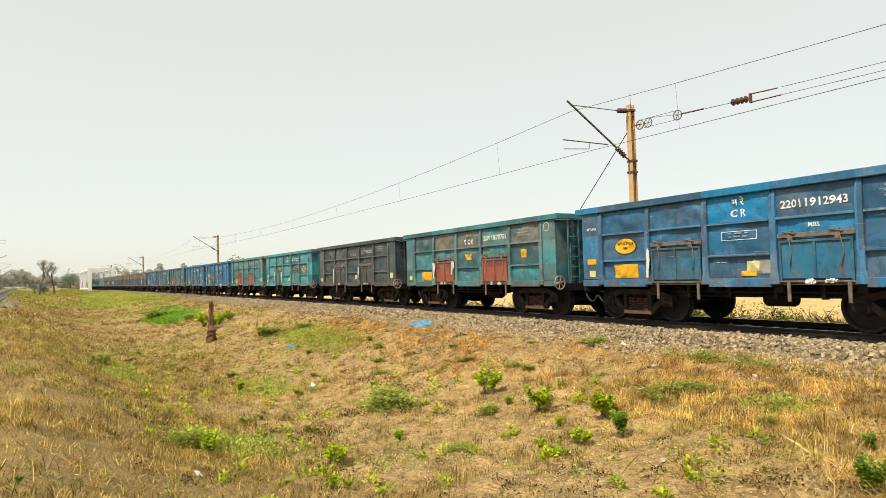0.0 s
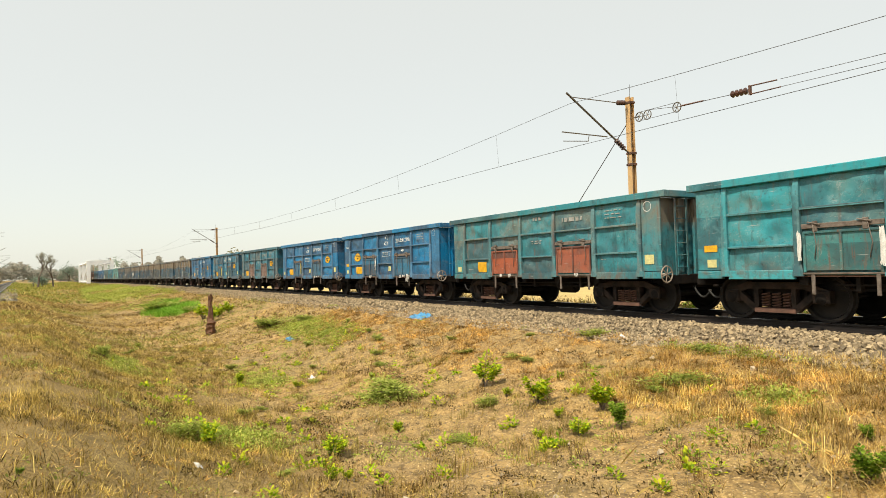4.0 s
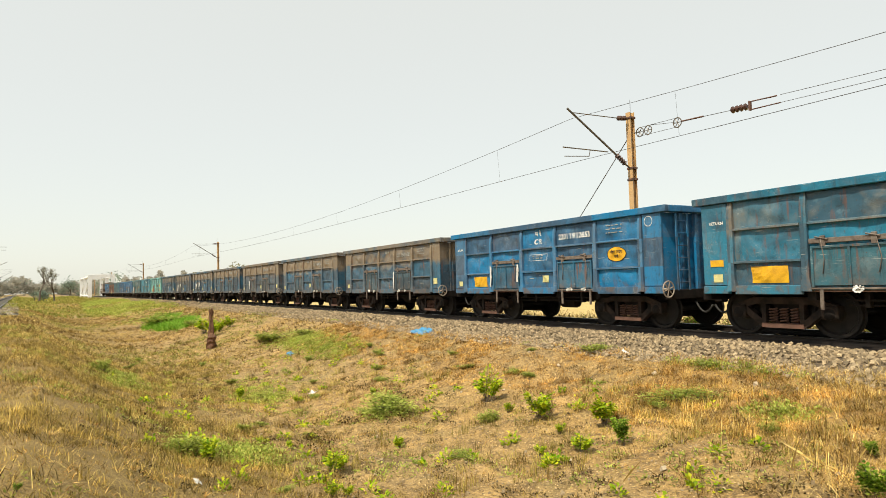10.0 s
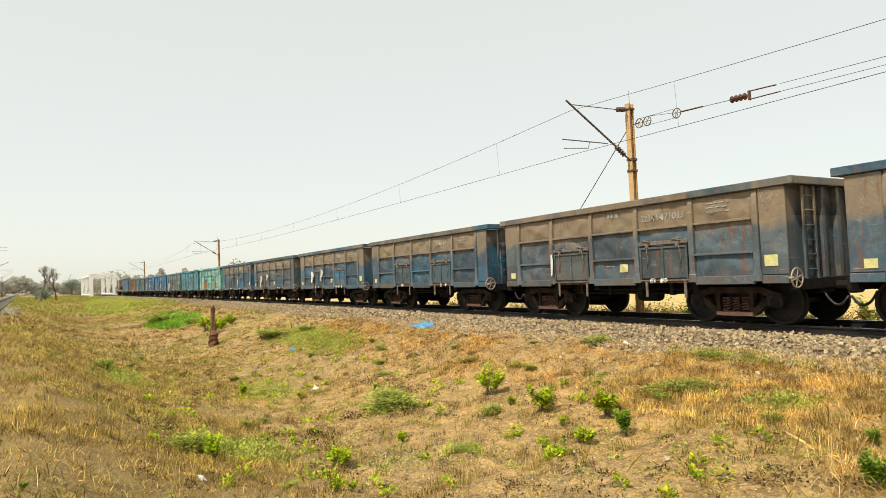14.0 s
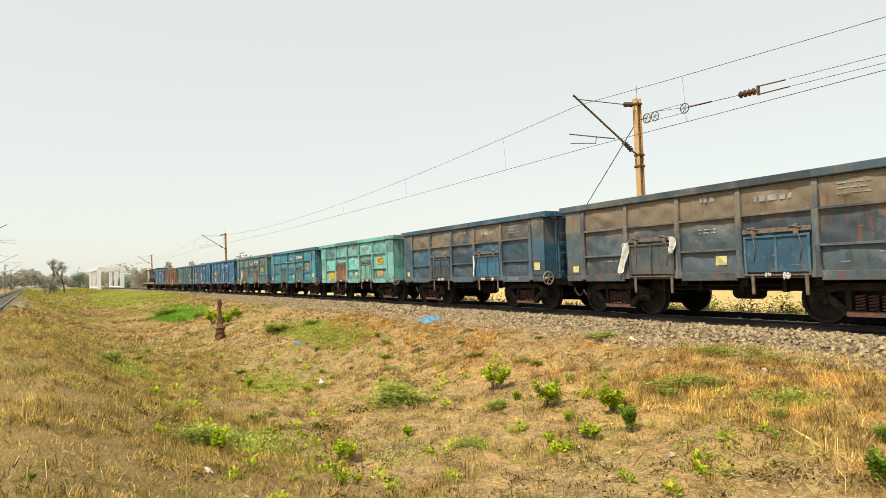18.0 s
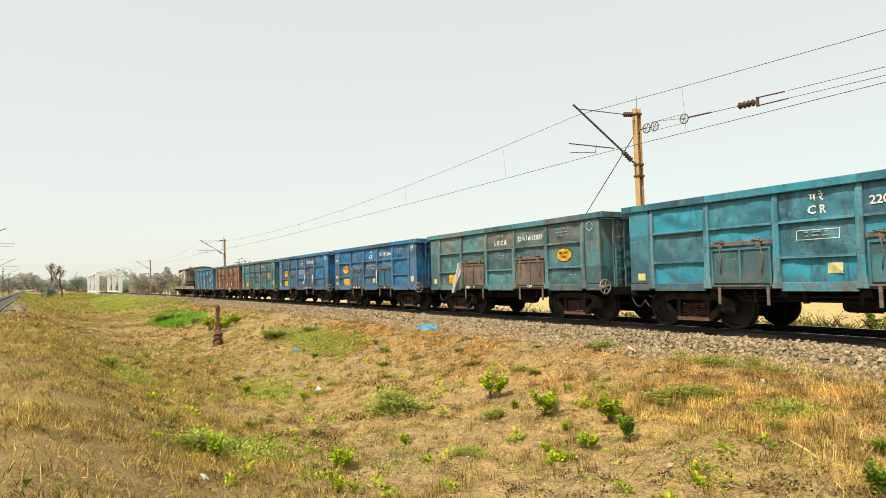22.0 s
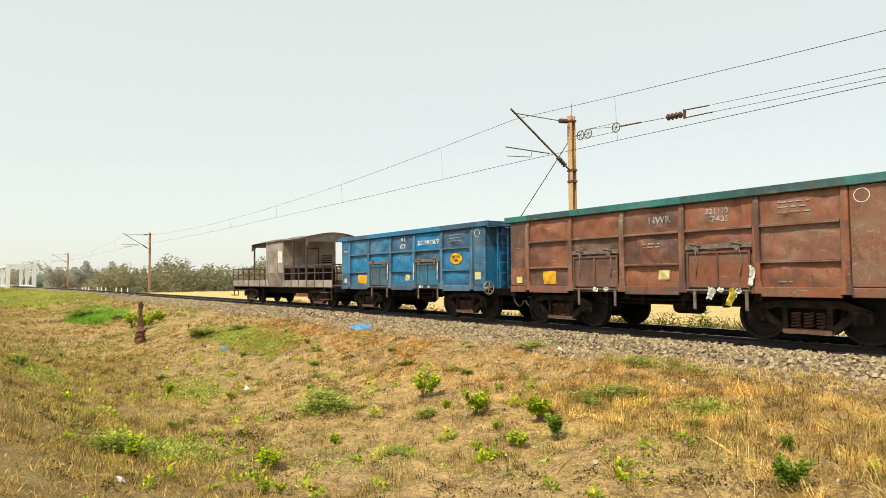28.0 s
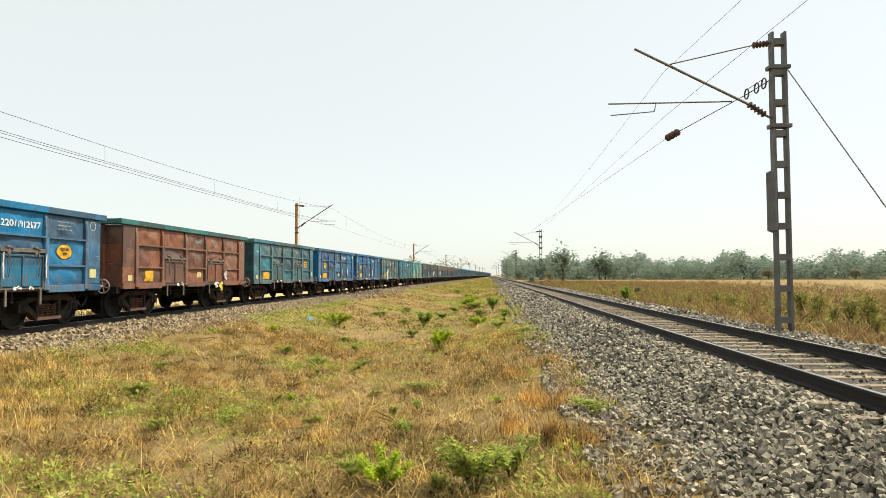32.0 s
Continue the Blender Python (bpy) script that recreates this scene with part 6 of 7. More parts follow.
    blades("field_straw", x, y, 12, (0.25, 0.6), 0.3, (0.0, 0.8), 0.008, M_STRAWFIELD, 55, "bleached grass at the edge of the ballast")
    x = r.uniform(14, 110, 420)
    y = near_y(x) - 5.6 - r.gamma(2.0, 4.0, 420)
    leaves("field_weeds", x, y, 80, 0.11, 0.32, 1.25, M_OLIVE, 56, "leafy weeds standing in the dry field")


build_grass()


def shrub_master(kind, seed):
    """A one metre high master shrub: stems and a crown of many separate leaves."""
    r = np.random.RandomState(seed)
    mat = {"b": M_BRIGHT, "d": M_GREEN, "w": M_GREYGREEN, "r": M_GREEN, "p": M_GREYGREEN, "m": M_GREYGREEN, "y": M_BRIGHT, "t": M_OLIVE}[kind]
    n, size, wide = {"b": (560, 0.15, 0.85), "d": (1000, 0.11, 0.62), "w": (900, 0.095, 1.0), "r": (700, 0.13, 0.70), "p": (200, 0.14, 0.30), "m": (2300, 0.066, 1.0), "y": (2200, 0.082, 1.1), "t": (360, 0.085, 0.42)}[kind]
    top = thing("shrub", "small green shrub rooted in dry ground", "shrub")
    bm = bmesh.new()
    ends = []
    for i in range(9 if kind != "p" else 3):
        a, q = r.uniform(0, 6.28), r.uniform(0.1, 1.0) * wide * 0.7
        e = Vector((math.cos(a) * q, math.sin(a) * q, r.uniform(0.55, 0.95) * (1 if kind != "w" else 0.6)))
        m = Vector((e.x * 0.35, e.y * 0.35, e.z * 0.5))
        rod(bm, (0, 0, -0.05), m, 0.016, 5, 0.012)
        rod(bm, m, e, 0.012, 5, 0.005)
        ends.append((m, e))
    part("stem", bm, M_BARK, top)
    foot, a, p = [], [], []
    for i in range(n):
        m, e = ends[r.randint(len(ends))]
        c = m.lerp(e, r.uniform(0.0, 1.05)) + Vector(r.normal(0, 0.055 if kind != "w" else 0.12, 3))
        c.z = max(c.z, 0.02)
        foot.append(c[:])
        a.append(math.atan2(c.y, c.x) + r.normal(0, 0.9))
        p.append(r.uniform(-0.5, 0.9))
    v, f = leaf_quads(np.array(foot), np.array(a), np.array(p), size * r.uniform(0.6, 1.3, n), r)
    ob = new("foliage", mesh_np("foliage", v, f, mat))
    ob.parent = top
    return top


SHRUB_LABEL = {"b": "bright yellow-green leafy shrub on the dry bank", "d": "dark green bushy shrub beside the line", "w": "low grey-green spreading weed on dry earth",
               "r": "rounded dark green bush beside the ballast", "p": "tall thin pale weed growing from the ballast", "m": "wide low mound of green weed in dry grass", "y": "bright yellow-green spreading weed in dry grass", "t": "tall thin olive weed standing in the dry field"}
# x, y, height in metres and kind
SHRUBS = [
    (-9.03, 7.19, 0.47, 'b'), (-7.78, 7.57, 0.42, 'b'), (-11.15, 7.5, 0.49, 'b'), (-10.13, 7.31, 0.34, 'b'), (-10.06, 6.72, 0.31, 'w'), (-7.17, 6.47, 0.4, 'b'),
    (-8.13, 6.92, 0.29, 'b'), (-7.03, 6.05, 0.22, 'b'), (-6.83, 7.01, 0.36, 'd'), (-7.63, 6.06, 0.27, 'b'), (-11.23, 2.85, 0.27, 'b'), (-9.68, 1.71, 0.55, 'b')]
SHRUBS += [
    (-10.12, 1.44, 0.38, 'w'), (-16.01, 5.0, 0.42, 'b'), (-17.93, 3.95, 0.55, 'b'), (-14.06, 1.69, 0.32, 'b'), (-10.8, 3.2, 0.26, 'b'), (-9.27, 3.43, 0.46, 'b'),
    (-15.05, 6.62, 0.3, 'b'), (-16.12, 7.36, 0.4, 'w'), (-12.79, 6.16, 0.52, 'w'), (-13.22, 5.73, 0.33, 'w'), (-10.2, 4.99, 0.40, 'b'), (-7.48, 8.99, 0.43, 'w')]
SHRUBS += [
    (-7.59, 8.69, 0.32, 'w'), (-5.58, 9.0, 0.39, 'w'), (-3.95, 8.12, 0.44, 'd'), (-3.43, 6.91, 0.36, 'd'), (-11.66, 9.1, 0.4, 'w'), (-12.38, 9.15, 0.28, 'w'),
    (-14.27, 8.98, 0.38, 'w'), (-13.27, 10.48, 0.33, 'w'), (-11.66, 11.24, 0.36, 'w'), (-8.27, 10.9, 0.39, 'w'), (-29.67, 11.2, 0.52, 'w'), (-7.85, 2.86, 0.31, 'b')]
SHRUBS += [
    (-38.0, 6.9, 1.5, 'b'), (-39.5, 7.6, 1.3, 'b'), (-41.0, 7.0, 1.5, 'b'), (-40.0, 8.3, 1.2, 'b'), (-21.92, 0.85, 0.4, 'm'), (-5.9, -0.36, 0.16, 'd'),
    (-7.62, 2.99, 0.27, 'b'), (-8.94, 4.71, 0.23, 'w'), (-8.48, 5.27, 0.23, 'w'), (-8.04, 2.26, 0.23, 'w'), (-16.25, 5.53, 0.39, 'w'), (-30.08, 8.12, 0.8, 'w')]
SHRUBS += [
    (-28.39, 9.22, 0.8, 'w'), (-23.6, 8.78, 0.6, 'w'), (7.66, 7.81, 1.12, 'd'), (7.89, 8.19, 0.9, 'd'), (7.72, 9.27, 0.5, 'b'), (2.9, 11.6, 0.48, 'd'),
    (-1.59, 11.5, 0.52, 'p'), (2.06, 8.45, 0.29, 'w'), (-0.12, 9.17, 0.35, 'w'), (5.84, 8.45, 0.34, 'w'), (5.0, 11.6, 0.34, 'w'), (8.9, 11.6, 0.4, 'b')]
SHRUBS += [
    (-1.9, 11.05, 0.39, 'w'), (7.9, 2.5, 0.32, 'y'), (7.35, 1.57, 0.48, 'm'), (7.78, 1.2, 0.40, 'm'), (9.9, 2.47, 0.46, 'm'), (25.2, 2.66, 0.8, 'm'),
    (19.07, 6.86, 0.6, 'm'), (23.77, 8.7, 0.7, 'y'), (20.79, 2.55, 0.5, 'y'), (11.83, -0.2, 0.24, 'w'), (9.69, 0.05, 0.19, 'w'), (49.92, -10.0, 1.17, 'r')]
SHRUBS += [
    (81.27, 3.39, 1.3, 'm'), (32.43, -0.1, 0.9, 'm'), (21.66, 0.1, 0.46, 'w'), (9.19, 3.1, 0.22, 'w'), (13.84, 3.55, 0.35, 'w'), (14.21, 2.57, 0.35, 'w'),
    (45.93, 1.41, 1.2, 'w'), (36.91, 6.85, 0.97, 'w'), (18.0, 5.7, 0.54, 'm'), (14.23, 0.06, 0.3, 'd'), (-48.0, 7.5, 1.3, 'w'), (-55.0, 6.2, 1.6, 'w'), (-62.0, 7.0, 1.7, 'w')]


SHRUBS += [(_x, _y, _h, _k) for _x, _y, _h, _k in (
    (-13.5, 3.4, 0.30, 'm'), (-12.6, 2.9, 0.34, 'm'), (-11.9, 3.9, 0.24, 'm'), (-17.5, 7.9, 0.42, 'm'), (-19.0, 8.6, 0.40, 'm'), (-20.5, 9.0, 0.42, 'm'), (-16.0, 9.6, 0.35, 'm'),
    (-22.5, 7.4, 0.38, 'm'), (-24.0, 9.6, 0.40, 'm'), (-18.4, 6.2, 0.30, 'm'), (-21.0, 4.4, 0.38, 'm'), (-24.5, 3.0, 0.45, 'm'), (-27.0, 4.5, 0.45, 'm'), (-26.0, 1.8, 0.40, 'm'), (-30.0, 2.5, 0.5, 'm'),
    (-9.6, 9.3, 0.26, 'm'), (-5.4, 8.3, 0.26, 'm'), (-3.2, 9.9, 0.26, 'm'))]
SHRUBS += [(_x, _y, _h, _k) for _x, _y, _h, _k in (
    (10.5, 6.2, 0.40, 'm'), (12.5, 7.6, 0.45, 'm'), (15.0, 8.4, 0.50, 'm'), (13.2, 5.0, 0.35, 'y'), (17.0, 4.4, 0.45, 'm'), (21.0, 5.2, 0.55, 'm'), (24.0, 6.2, 0.6, 'm'), (27.0, 4.0, 0.6, 'm'), (29.0, 7.5, 0.6, 'y'),
    (33.0, 5.0, 0.7, 'm'), (37.0, 3.2, 0.8, 'm'), (30.0, 1.4, 0.6, 'y'), (41.0, 5.6, 0.9, 'm'), (26.0, 0.6, 0.55, 'm'), (16.2, 1.3, 0.35, 'm'), (11.6, 1.2, 0.28, 'y'), (10.9, 4.0, 0.30, 'm'), (-3.4, 19.6, 1.25, 'd'), (-2.6, 19.9, 1.1, 'r'), (-5.6, 20.5, 0.9, 'w'), (5.5, 20.0, 1.0, 'r'), (-16.0, 20.5, 1.0, 'd'), (-9.2, 18.9, 0.95, 'p'), (-7.6, 19.0, 0.9, 'p'))]


# tall weeds and bushes standing in the dry field past the near line
SHRUBS += [(_x, _y, _h, _k) for _x, _y, _h, _k in (
    (57.5, -12.8, 1.15, 'y'), (72.0, -13.4, 1.0, 'm'), (45.4, -15.1, 1.03, 't'), (44.2, -15.4, 0.96, 't'), (46.6, -15.6, 0.90, 't'), (41.0, -14.4, 0.74, 't'), (48.3, -14.2, 0.68, 't'), (34.9, -15.4, 1.24, 't'), (34.2, -15.9, 1.08, 't'),
    (35.8, -15.8, 0.96, 't'), (33.4, -15.3, 0.74, 't'), (27.9, -13.8, 1.08, 't'), (27.2, -14.2, 1.13, 't'), (26.5, -13.9, 0.90, 't'), (24.0, -12.4, 0.68, 't'), (31.0, -14.8, 0.74, 't'), (52.0, -15.0, 0.68, 't'), (38.2, -16.4, 0.80, 't'), (29.6, -13.0, 0.62, 't'))]
# weeds along the crest between the two lines
SHRUBS += [(_x, _y, _h, _k) for _x, _y, _h, _k in (
    (11.65, 2.85, 0.40, 'd'), (11.9, 2.5, 0.34, 'm'), (31.6, 3.9, 0.55, 'd'), (23.5, 2.6, 0.6, 'y'), (26.2, 2.5, 0.55, 'm'), (34.5, 1.2, 1.0, 'm'), (27.2, 0.25, 0.5, 'd'), (30.5, 0.1, 0.55, 'd'), (38.5, 0.4, 0.6, 'd'),
    (47.5, 1.8, 1.2, 'y'), (42.0, 2.6, 1.0, 'm'), (55.0, 1.6, 1.3, 'm'), (16.1, 5.2, 0.32, 'd'), (19.6, 0.0, 0.42, 'w'), (12.0, -0.35, 0.26, 'w'), (10.0, -0.1, 0.26, 'w'), (7.6, 1.95, 0.36, 'm'), (8.05, 1.45, 0.34, 'm'),
    (8.1, 2.9, 0.30, 'm'), (37.2, 6.6, 0.7, 'm'), (65.0, 2.0, 1.4, 'm'))]


def plant_shrubs():
    rnd = random.Random(12)
    masters, used = {}, set()
    for i, (x, y, h, kind) in enumerate(SHRUBS):
        key = (kind, i % 3)
        wide = {"m": 1.15, "y": 1.1, "w": 1.5}.get(kind, 1.0)
        if key not in masters:
            masters[key] = shrub_master(kind, 60 + i)
        m = Matrix.Translation((x, y, float(ground_z(x, y)) - 0.01)) @ pose(0, 0, 0, rnd.uniform(-6, 6), rnd.uniform(-6, 6), rnd.uniform(0, 360)) @ Matrix.Diagonal((h * wide * rnd.uniform(1.1, 1.4), h * wide * rnd.uniform(1.1, 1.4), h * 1.15, 1))
        if key in used:
            ob = copy_thing(masters[key], m)
        else:
            ob = masters[key]
            ob.matrix_basis = m
            used.add(key)
        ob["label"] = SHRUB_LABEL[kind]
        ob["group"] = "shrubs on the bank"


plant_shrubs()


def build_stump():
    x, y = -33.5, 6.1
    z = float(ground_z(x, y))
    t = thing("tree_stump", "dark broken tree stump on the bank", "tree stump", at=(x, y, z))
    rnd = random.Random(3)
    for dx, dy, h, r, lean in ((-0.26, 0, 2.15, 0.15, 0.04), (0.34, -0.1, 1.25, 0.20, 0.10)):
        bm = bmesh.new()
        rings = []
        for k in range(13):
            u = k / 12
            rr = r * (1.15 - 0.55 * u) * rnd.uniform(0.7, 1.3)
            rings.append([bm.verts.new((dx + lean * u + 0.05 * math.sin(9 * u + dx * 9) + math.cos(i * 0.698) * rr * rnd.uniform(0.55, 1.45), dy + math.sin(i * 0.698) * rr * rnd.uniform(0.7, 1.3), -0.15 + u * h + rnd.uniform(-0.04, 0.04) - (0.12 * (i % 3) if k == 12 else 0))) for i in range(9)])
        for a, b in zip(rings, rings[1:]):
            for i in range(9):
                bm.faces.new((a[i], a[(i + 1) % 9], b[(i + 1) % 9], b[i]))
        bm.faces.new(rings[-1])
        part("trunk", bm, M_STUMP, t)


build_stump()


# ---------------------------------------------------------------- trees and the far distance
def limb(bm, a, d, length, r, depth, rnd, tips):
    b = a + d * length
    rod(bm, a, b, r, 6 if depth > 1 else 4, r * 0.65)
    if depth == 0:
        tips.append(b)
        return
    for k in range(rnd.choice((2, 3))):
        e = (d + Vector((rnd.uniform(-0.8, 0.8), rnd.uniform(-0.8, 0.8), rnd.uniform(-0.1, 0.55 if depth > 2 else 0.3)))).normalized()
        limb(bm, b, e, length * rnd.uniform(0.6, 0.82), r * 0.62, depth - 1, rnd, tips)
    if depth < 3:
        tips.append(b)


def tree_master(height, seed, leaf_mat, leafsize=0.38, per=16, bare=False, depth=3):
    rnd, r = random.Random(seed), np.random.RandomState(seed)
    label = "bare leafless tree with many thin twigs" if bare else "leafy tree in the hazy distance"
    top = thing("tree", label, "tree")
    bm, tips = bmesh.new(), []
    limb(bm, Vector((0, 0, -0.3)), Vector((rnd.uniform(-0.08, 0.08), rnd.uniform(-0.08, 0.08), 1)).normalized(), height * (0.34 if bare else 0.2), height * 0.03, depth, rnd, tips)
    part("trunk", bm, M_BARK, top)
    n = len(tips) * per
    c = np.repeat(np.array([t[:] for t in tips]), per, 0) + r.normal(0, height * (0.10 if not bare else 0.02), (n, 3))
    c[:, 2] = np.maximum(c[:, 2], height * (0.18 if bare else 0.06))
    v, f = leaf_quads(c, r.uniform(0, 6.28, n), r.uniform(-0.7, 1.0, n), leafsize * r.uniform(0.6, 1.4, n) * (0.4 if bare else 1), r)
    ob = new("crown", mesh_np("crown", v, f, leaf_mat))
    ob.parent = top
    return top


def plant_trees():
    rnd = random.Random(77)
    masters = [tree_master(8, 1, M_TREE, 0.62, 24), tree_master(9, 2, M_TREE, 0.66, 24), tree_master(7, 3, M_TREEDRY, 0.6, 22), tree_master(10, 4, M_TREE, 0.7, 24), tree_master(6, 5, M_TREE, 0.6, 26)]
    bare = tree_master(7, 8, M_TREEDRY, 0.3, 6, True, 6)
    used = set()

    def put(m, x, y, s):
        mat = Matrix.Translation((x, y, float(ground_z(x, y)))) @ pose(0, 0, 0, 0, 0, rnd.uniform(0, 360)) @ Matrix.Scale(s, 4)
        if m.name in used:
            ob = copy_thing(m, mat)
        else:
            ob = m
            ob.matrix_basis = mat
            used.add(m.name)
        ob["group"] = "trees in the distance"
    put(bare, -174, -6.4, 1.25)
    put(bare, -176, -3.4, 0.85)
    put(masters[4], -178, -5.6, 0.72)
    put(masters[0], -184, -7.8, 0.5)
    # woods beyond the field on the train's far side
    for i in range(90):
        a = radians(rnd.uniform(28, 86.5))
        d = rnd.uniform(150, 235)
        put(masters[rnd.choice((2, 4, 2, 0))], -math.sin(a) * d, math.cos(a) * d + 12, rnd.uniform(0.5, 0.8))
    for i in range(30):
        a = radians(rnd.uniform(86, 101))
        d = rnd.uniform(300, 460)
        if abs(a - radians(94.3)) > 0.02:
            put(rnd.choice(masters), -math.sin(a) * d, math.cos(a) * d, rnd.uniform(0.9, 1.4))
    # woods past the near line's field
    for i in range(60):
        a = radians(rnd.uniform(93.5, 128))
        d = rnd.uniform(260, 400)
        put(rnd.choice(masters), math.sin(a) * d, math.cos(a) * d, rnd.uniform(0.8, 1.5))
    put(masters[4], 150, -12.5, 0.75)
    put(masters[1], 182, -24, 1.25)
    put(masters[2], 70, -16, 0.28)


plant_trees()


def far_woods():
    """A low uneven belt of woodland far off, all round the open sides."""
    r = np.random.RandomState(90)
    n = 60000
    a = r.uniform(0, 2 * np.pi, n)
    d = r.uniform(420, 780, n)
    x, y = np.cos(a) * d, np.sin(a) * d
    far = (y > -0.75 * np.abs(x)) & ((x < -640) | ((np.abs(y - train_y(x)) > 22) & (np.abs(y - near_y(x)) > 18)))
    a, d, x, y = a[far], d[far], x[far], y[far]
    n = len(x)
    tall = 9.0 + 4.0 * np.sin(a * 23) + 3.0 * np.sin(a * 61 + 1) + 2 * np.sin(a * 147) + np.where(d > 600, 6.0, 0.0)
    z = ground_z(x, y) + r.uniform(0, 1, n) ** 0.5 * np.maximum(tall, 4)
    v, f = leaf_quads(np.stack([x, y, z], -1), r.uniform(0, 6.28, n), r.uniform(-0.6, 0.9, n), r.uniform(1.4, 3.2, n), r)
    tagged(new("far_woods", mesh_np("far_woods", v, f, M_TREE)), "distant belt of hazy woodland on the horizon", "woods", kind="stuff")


far_woods()


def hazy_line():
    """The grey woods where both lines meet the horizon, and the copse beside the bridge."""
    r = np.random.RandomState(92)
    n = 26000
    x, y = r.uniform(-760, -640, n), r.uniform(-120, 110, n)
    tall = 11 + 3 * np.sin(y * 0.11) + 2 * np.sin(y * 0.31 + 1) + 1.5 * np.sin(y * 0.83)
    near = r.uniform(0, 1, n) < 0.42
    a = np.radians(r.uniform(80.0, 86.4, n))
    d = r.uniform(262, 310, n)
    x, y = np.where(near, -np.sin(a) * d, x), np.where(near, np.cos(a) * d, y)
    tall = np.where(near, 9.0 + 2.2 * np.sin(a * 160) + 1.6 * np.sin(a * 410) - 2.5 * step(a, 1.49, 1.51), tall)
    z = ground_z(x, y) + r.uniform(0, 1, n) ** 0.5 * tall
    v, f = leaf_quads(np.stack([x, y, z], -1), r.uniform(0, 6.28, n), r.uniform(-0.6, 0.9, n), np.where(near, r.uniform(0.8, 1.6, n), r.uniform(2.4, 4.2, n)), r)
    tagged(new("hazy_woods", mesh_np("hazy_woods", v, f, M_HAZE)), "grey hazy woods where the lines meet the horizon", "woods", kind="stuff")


hazy_line()


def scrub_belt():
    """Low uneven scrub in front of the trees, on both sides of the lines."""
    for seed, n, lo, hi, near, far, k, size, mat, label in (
            (91, 60000, 34, 87, 165, 225, 0.82, 1.0, M_TREEDRY, "thick belt of haze-pale olive scrub and low trees"),
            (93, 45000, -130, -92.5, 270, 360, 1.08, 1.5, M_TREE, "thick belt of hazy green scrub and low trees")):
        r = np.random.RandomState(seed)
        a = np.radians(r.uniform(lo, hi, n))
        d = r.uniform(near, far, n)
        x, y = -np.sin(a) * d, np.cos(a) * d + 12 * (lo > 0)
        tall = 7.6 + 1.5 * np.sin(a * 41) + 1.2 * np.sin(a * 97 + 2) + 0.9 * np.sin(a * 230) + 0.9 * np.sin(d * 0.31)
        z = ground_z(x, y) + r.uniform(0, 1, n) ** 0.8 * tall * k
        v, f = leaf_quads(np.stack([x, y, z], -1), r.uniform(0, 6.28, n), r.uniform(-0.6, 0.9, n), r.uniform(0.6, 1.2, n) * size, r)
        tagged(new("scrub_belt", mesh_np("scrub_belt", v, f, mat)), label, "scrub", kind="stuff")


scrub_belt()


def build_bridge():
    """White through-girder bridge ahead on the train's line."""
    b = thing("girder_bridge", "white-painted steel through-girder railway bridge", "bridge")
    spots = (-203.0, -222.0, -241.0)
    for side in (-3.9, 1.9):
        for s in spots:
            x, y, a = train_line(s, side)
            bm = bmesh.new()
            box(bm, x - 0.5, x + 0.5, y - 0.5, y + 0.5, -1.2, 6.1, 0.03)
            part("upright", bm, M_BRIDGE, b)
        for s0, s1 in zip(spots, spots[1:]):
            x0, y0, _ = train_line(s0, side)
            x1, y1, _ = train_line(s1, side)
            bm = bmesh.new()
            for z in (0.2, 5.5):
                rod(bm, (x0, y0, z), (x1, y1, z), 0.32, 6)
            rod(bm, (x0, y0, 5.4), (x1, y1, 0.3), 0.16, 6)
            part("girder", bm, M_BRIDGE, b)
    for s in spots:
        x0, y0, _ = train_line(s, -3.9)
        x1, y1, _ = train_line(s, 1.9)
        bm = bmesh.new()
        box(bm, x0 - 0.3, x0 + 0.3, y0 + 0.5, y1 - 0.5, 5.4, 6.2, 0.03)
        part("cross_beam", bm, M_BRIDGE, b)


build_bridge()


def small_far_things():
    rnd = random.Random(5)
    for k in range(14):
        s = -118 - k * 6.2
        x, y, _ = train_line(s, 7.5 + 0.3 * (k % 3))
        p = thing("boundary_post", "pale concrete boundary post beside the line", "post", "boundary posts", at=(x, y, float(ground_z(x, y))))
        bm = bmesh.new()
        box(bm, -0.09, 0.09, -0.09, 0.09, -0.3, 1.5, 0.02)
        part("post_shaft", bm, M_BRIDGE, p)
    hut = thing("brick_hut", "small ruined red-brick lineside hut", "hut", at=(-93, 40, float(ground_z(-93, 40))))
    bm = bmesh.new()
    box(bm, -1.3, 1.3, -1.2, 1.2, -0.3, 2.3, 0.04)
    part("hut_wall", bm, M_RED, hut)
    bm = bmesh.new()
    box(bm, -1.5, 1.5, -1.4, 1.4, 2.3, 2.5, 0.03)
    part("hut_roof", bm, M_SLEEPER, hut)
    block = thing("white_block", "whitewashed masonry block at the field's edge", "wall", at=(-66, 37, float(ground_z(-66, 37))))
    bm = bmesh.new()
    box(bm, -0.9, 0.9, -0.6, 0.6, -0.3, 1.35, 0.05)
    box(bm, 0.9, 1.8, -0.55, 0.55, -0.3, 0.7, 0.05)
    part("block_body", bm, M_BRIDGE, block)


small_far_things()


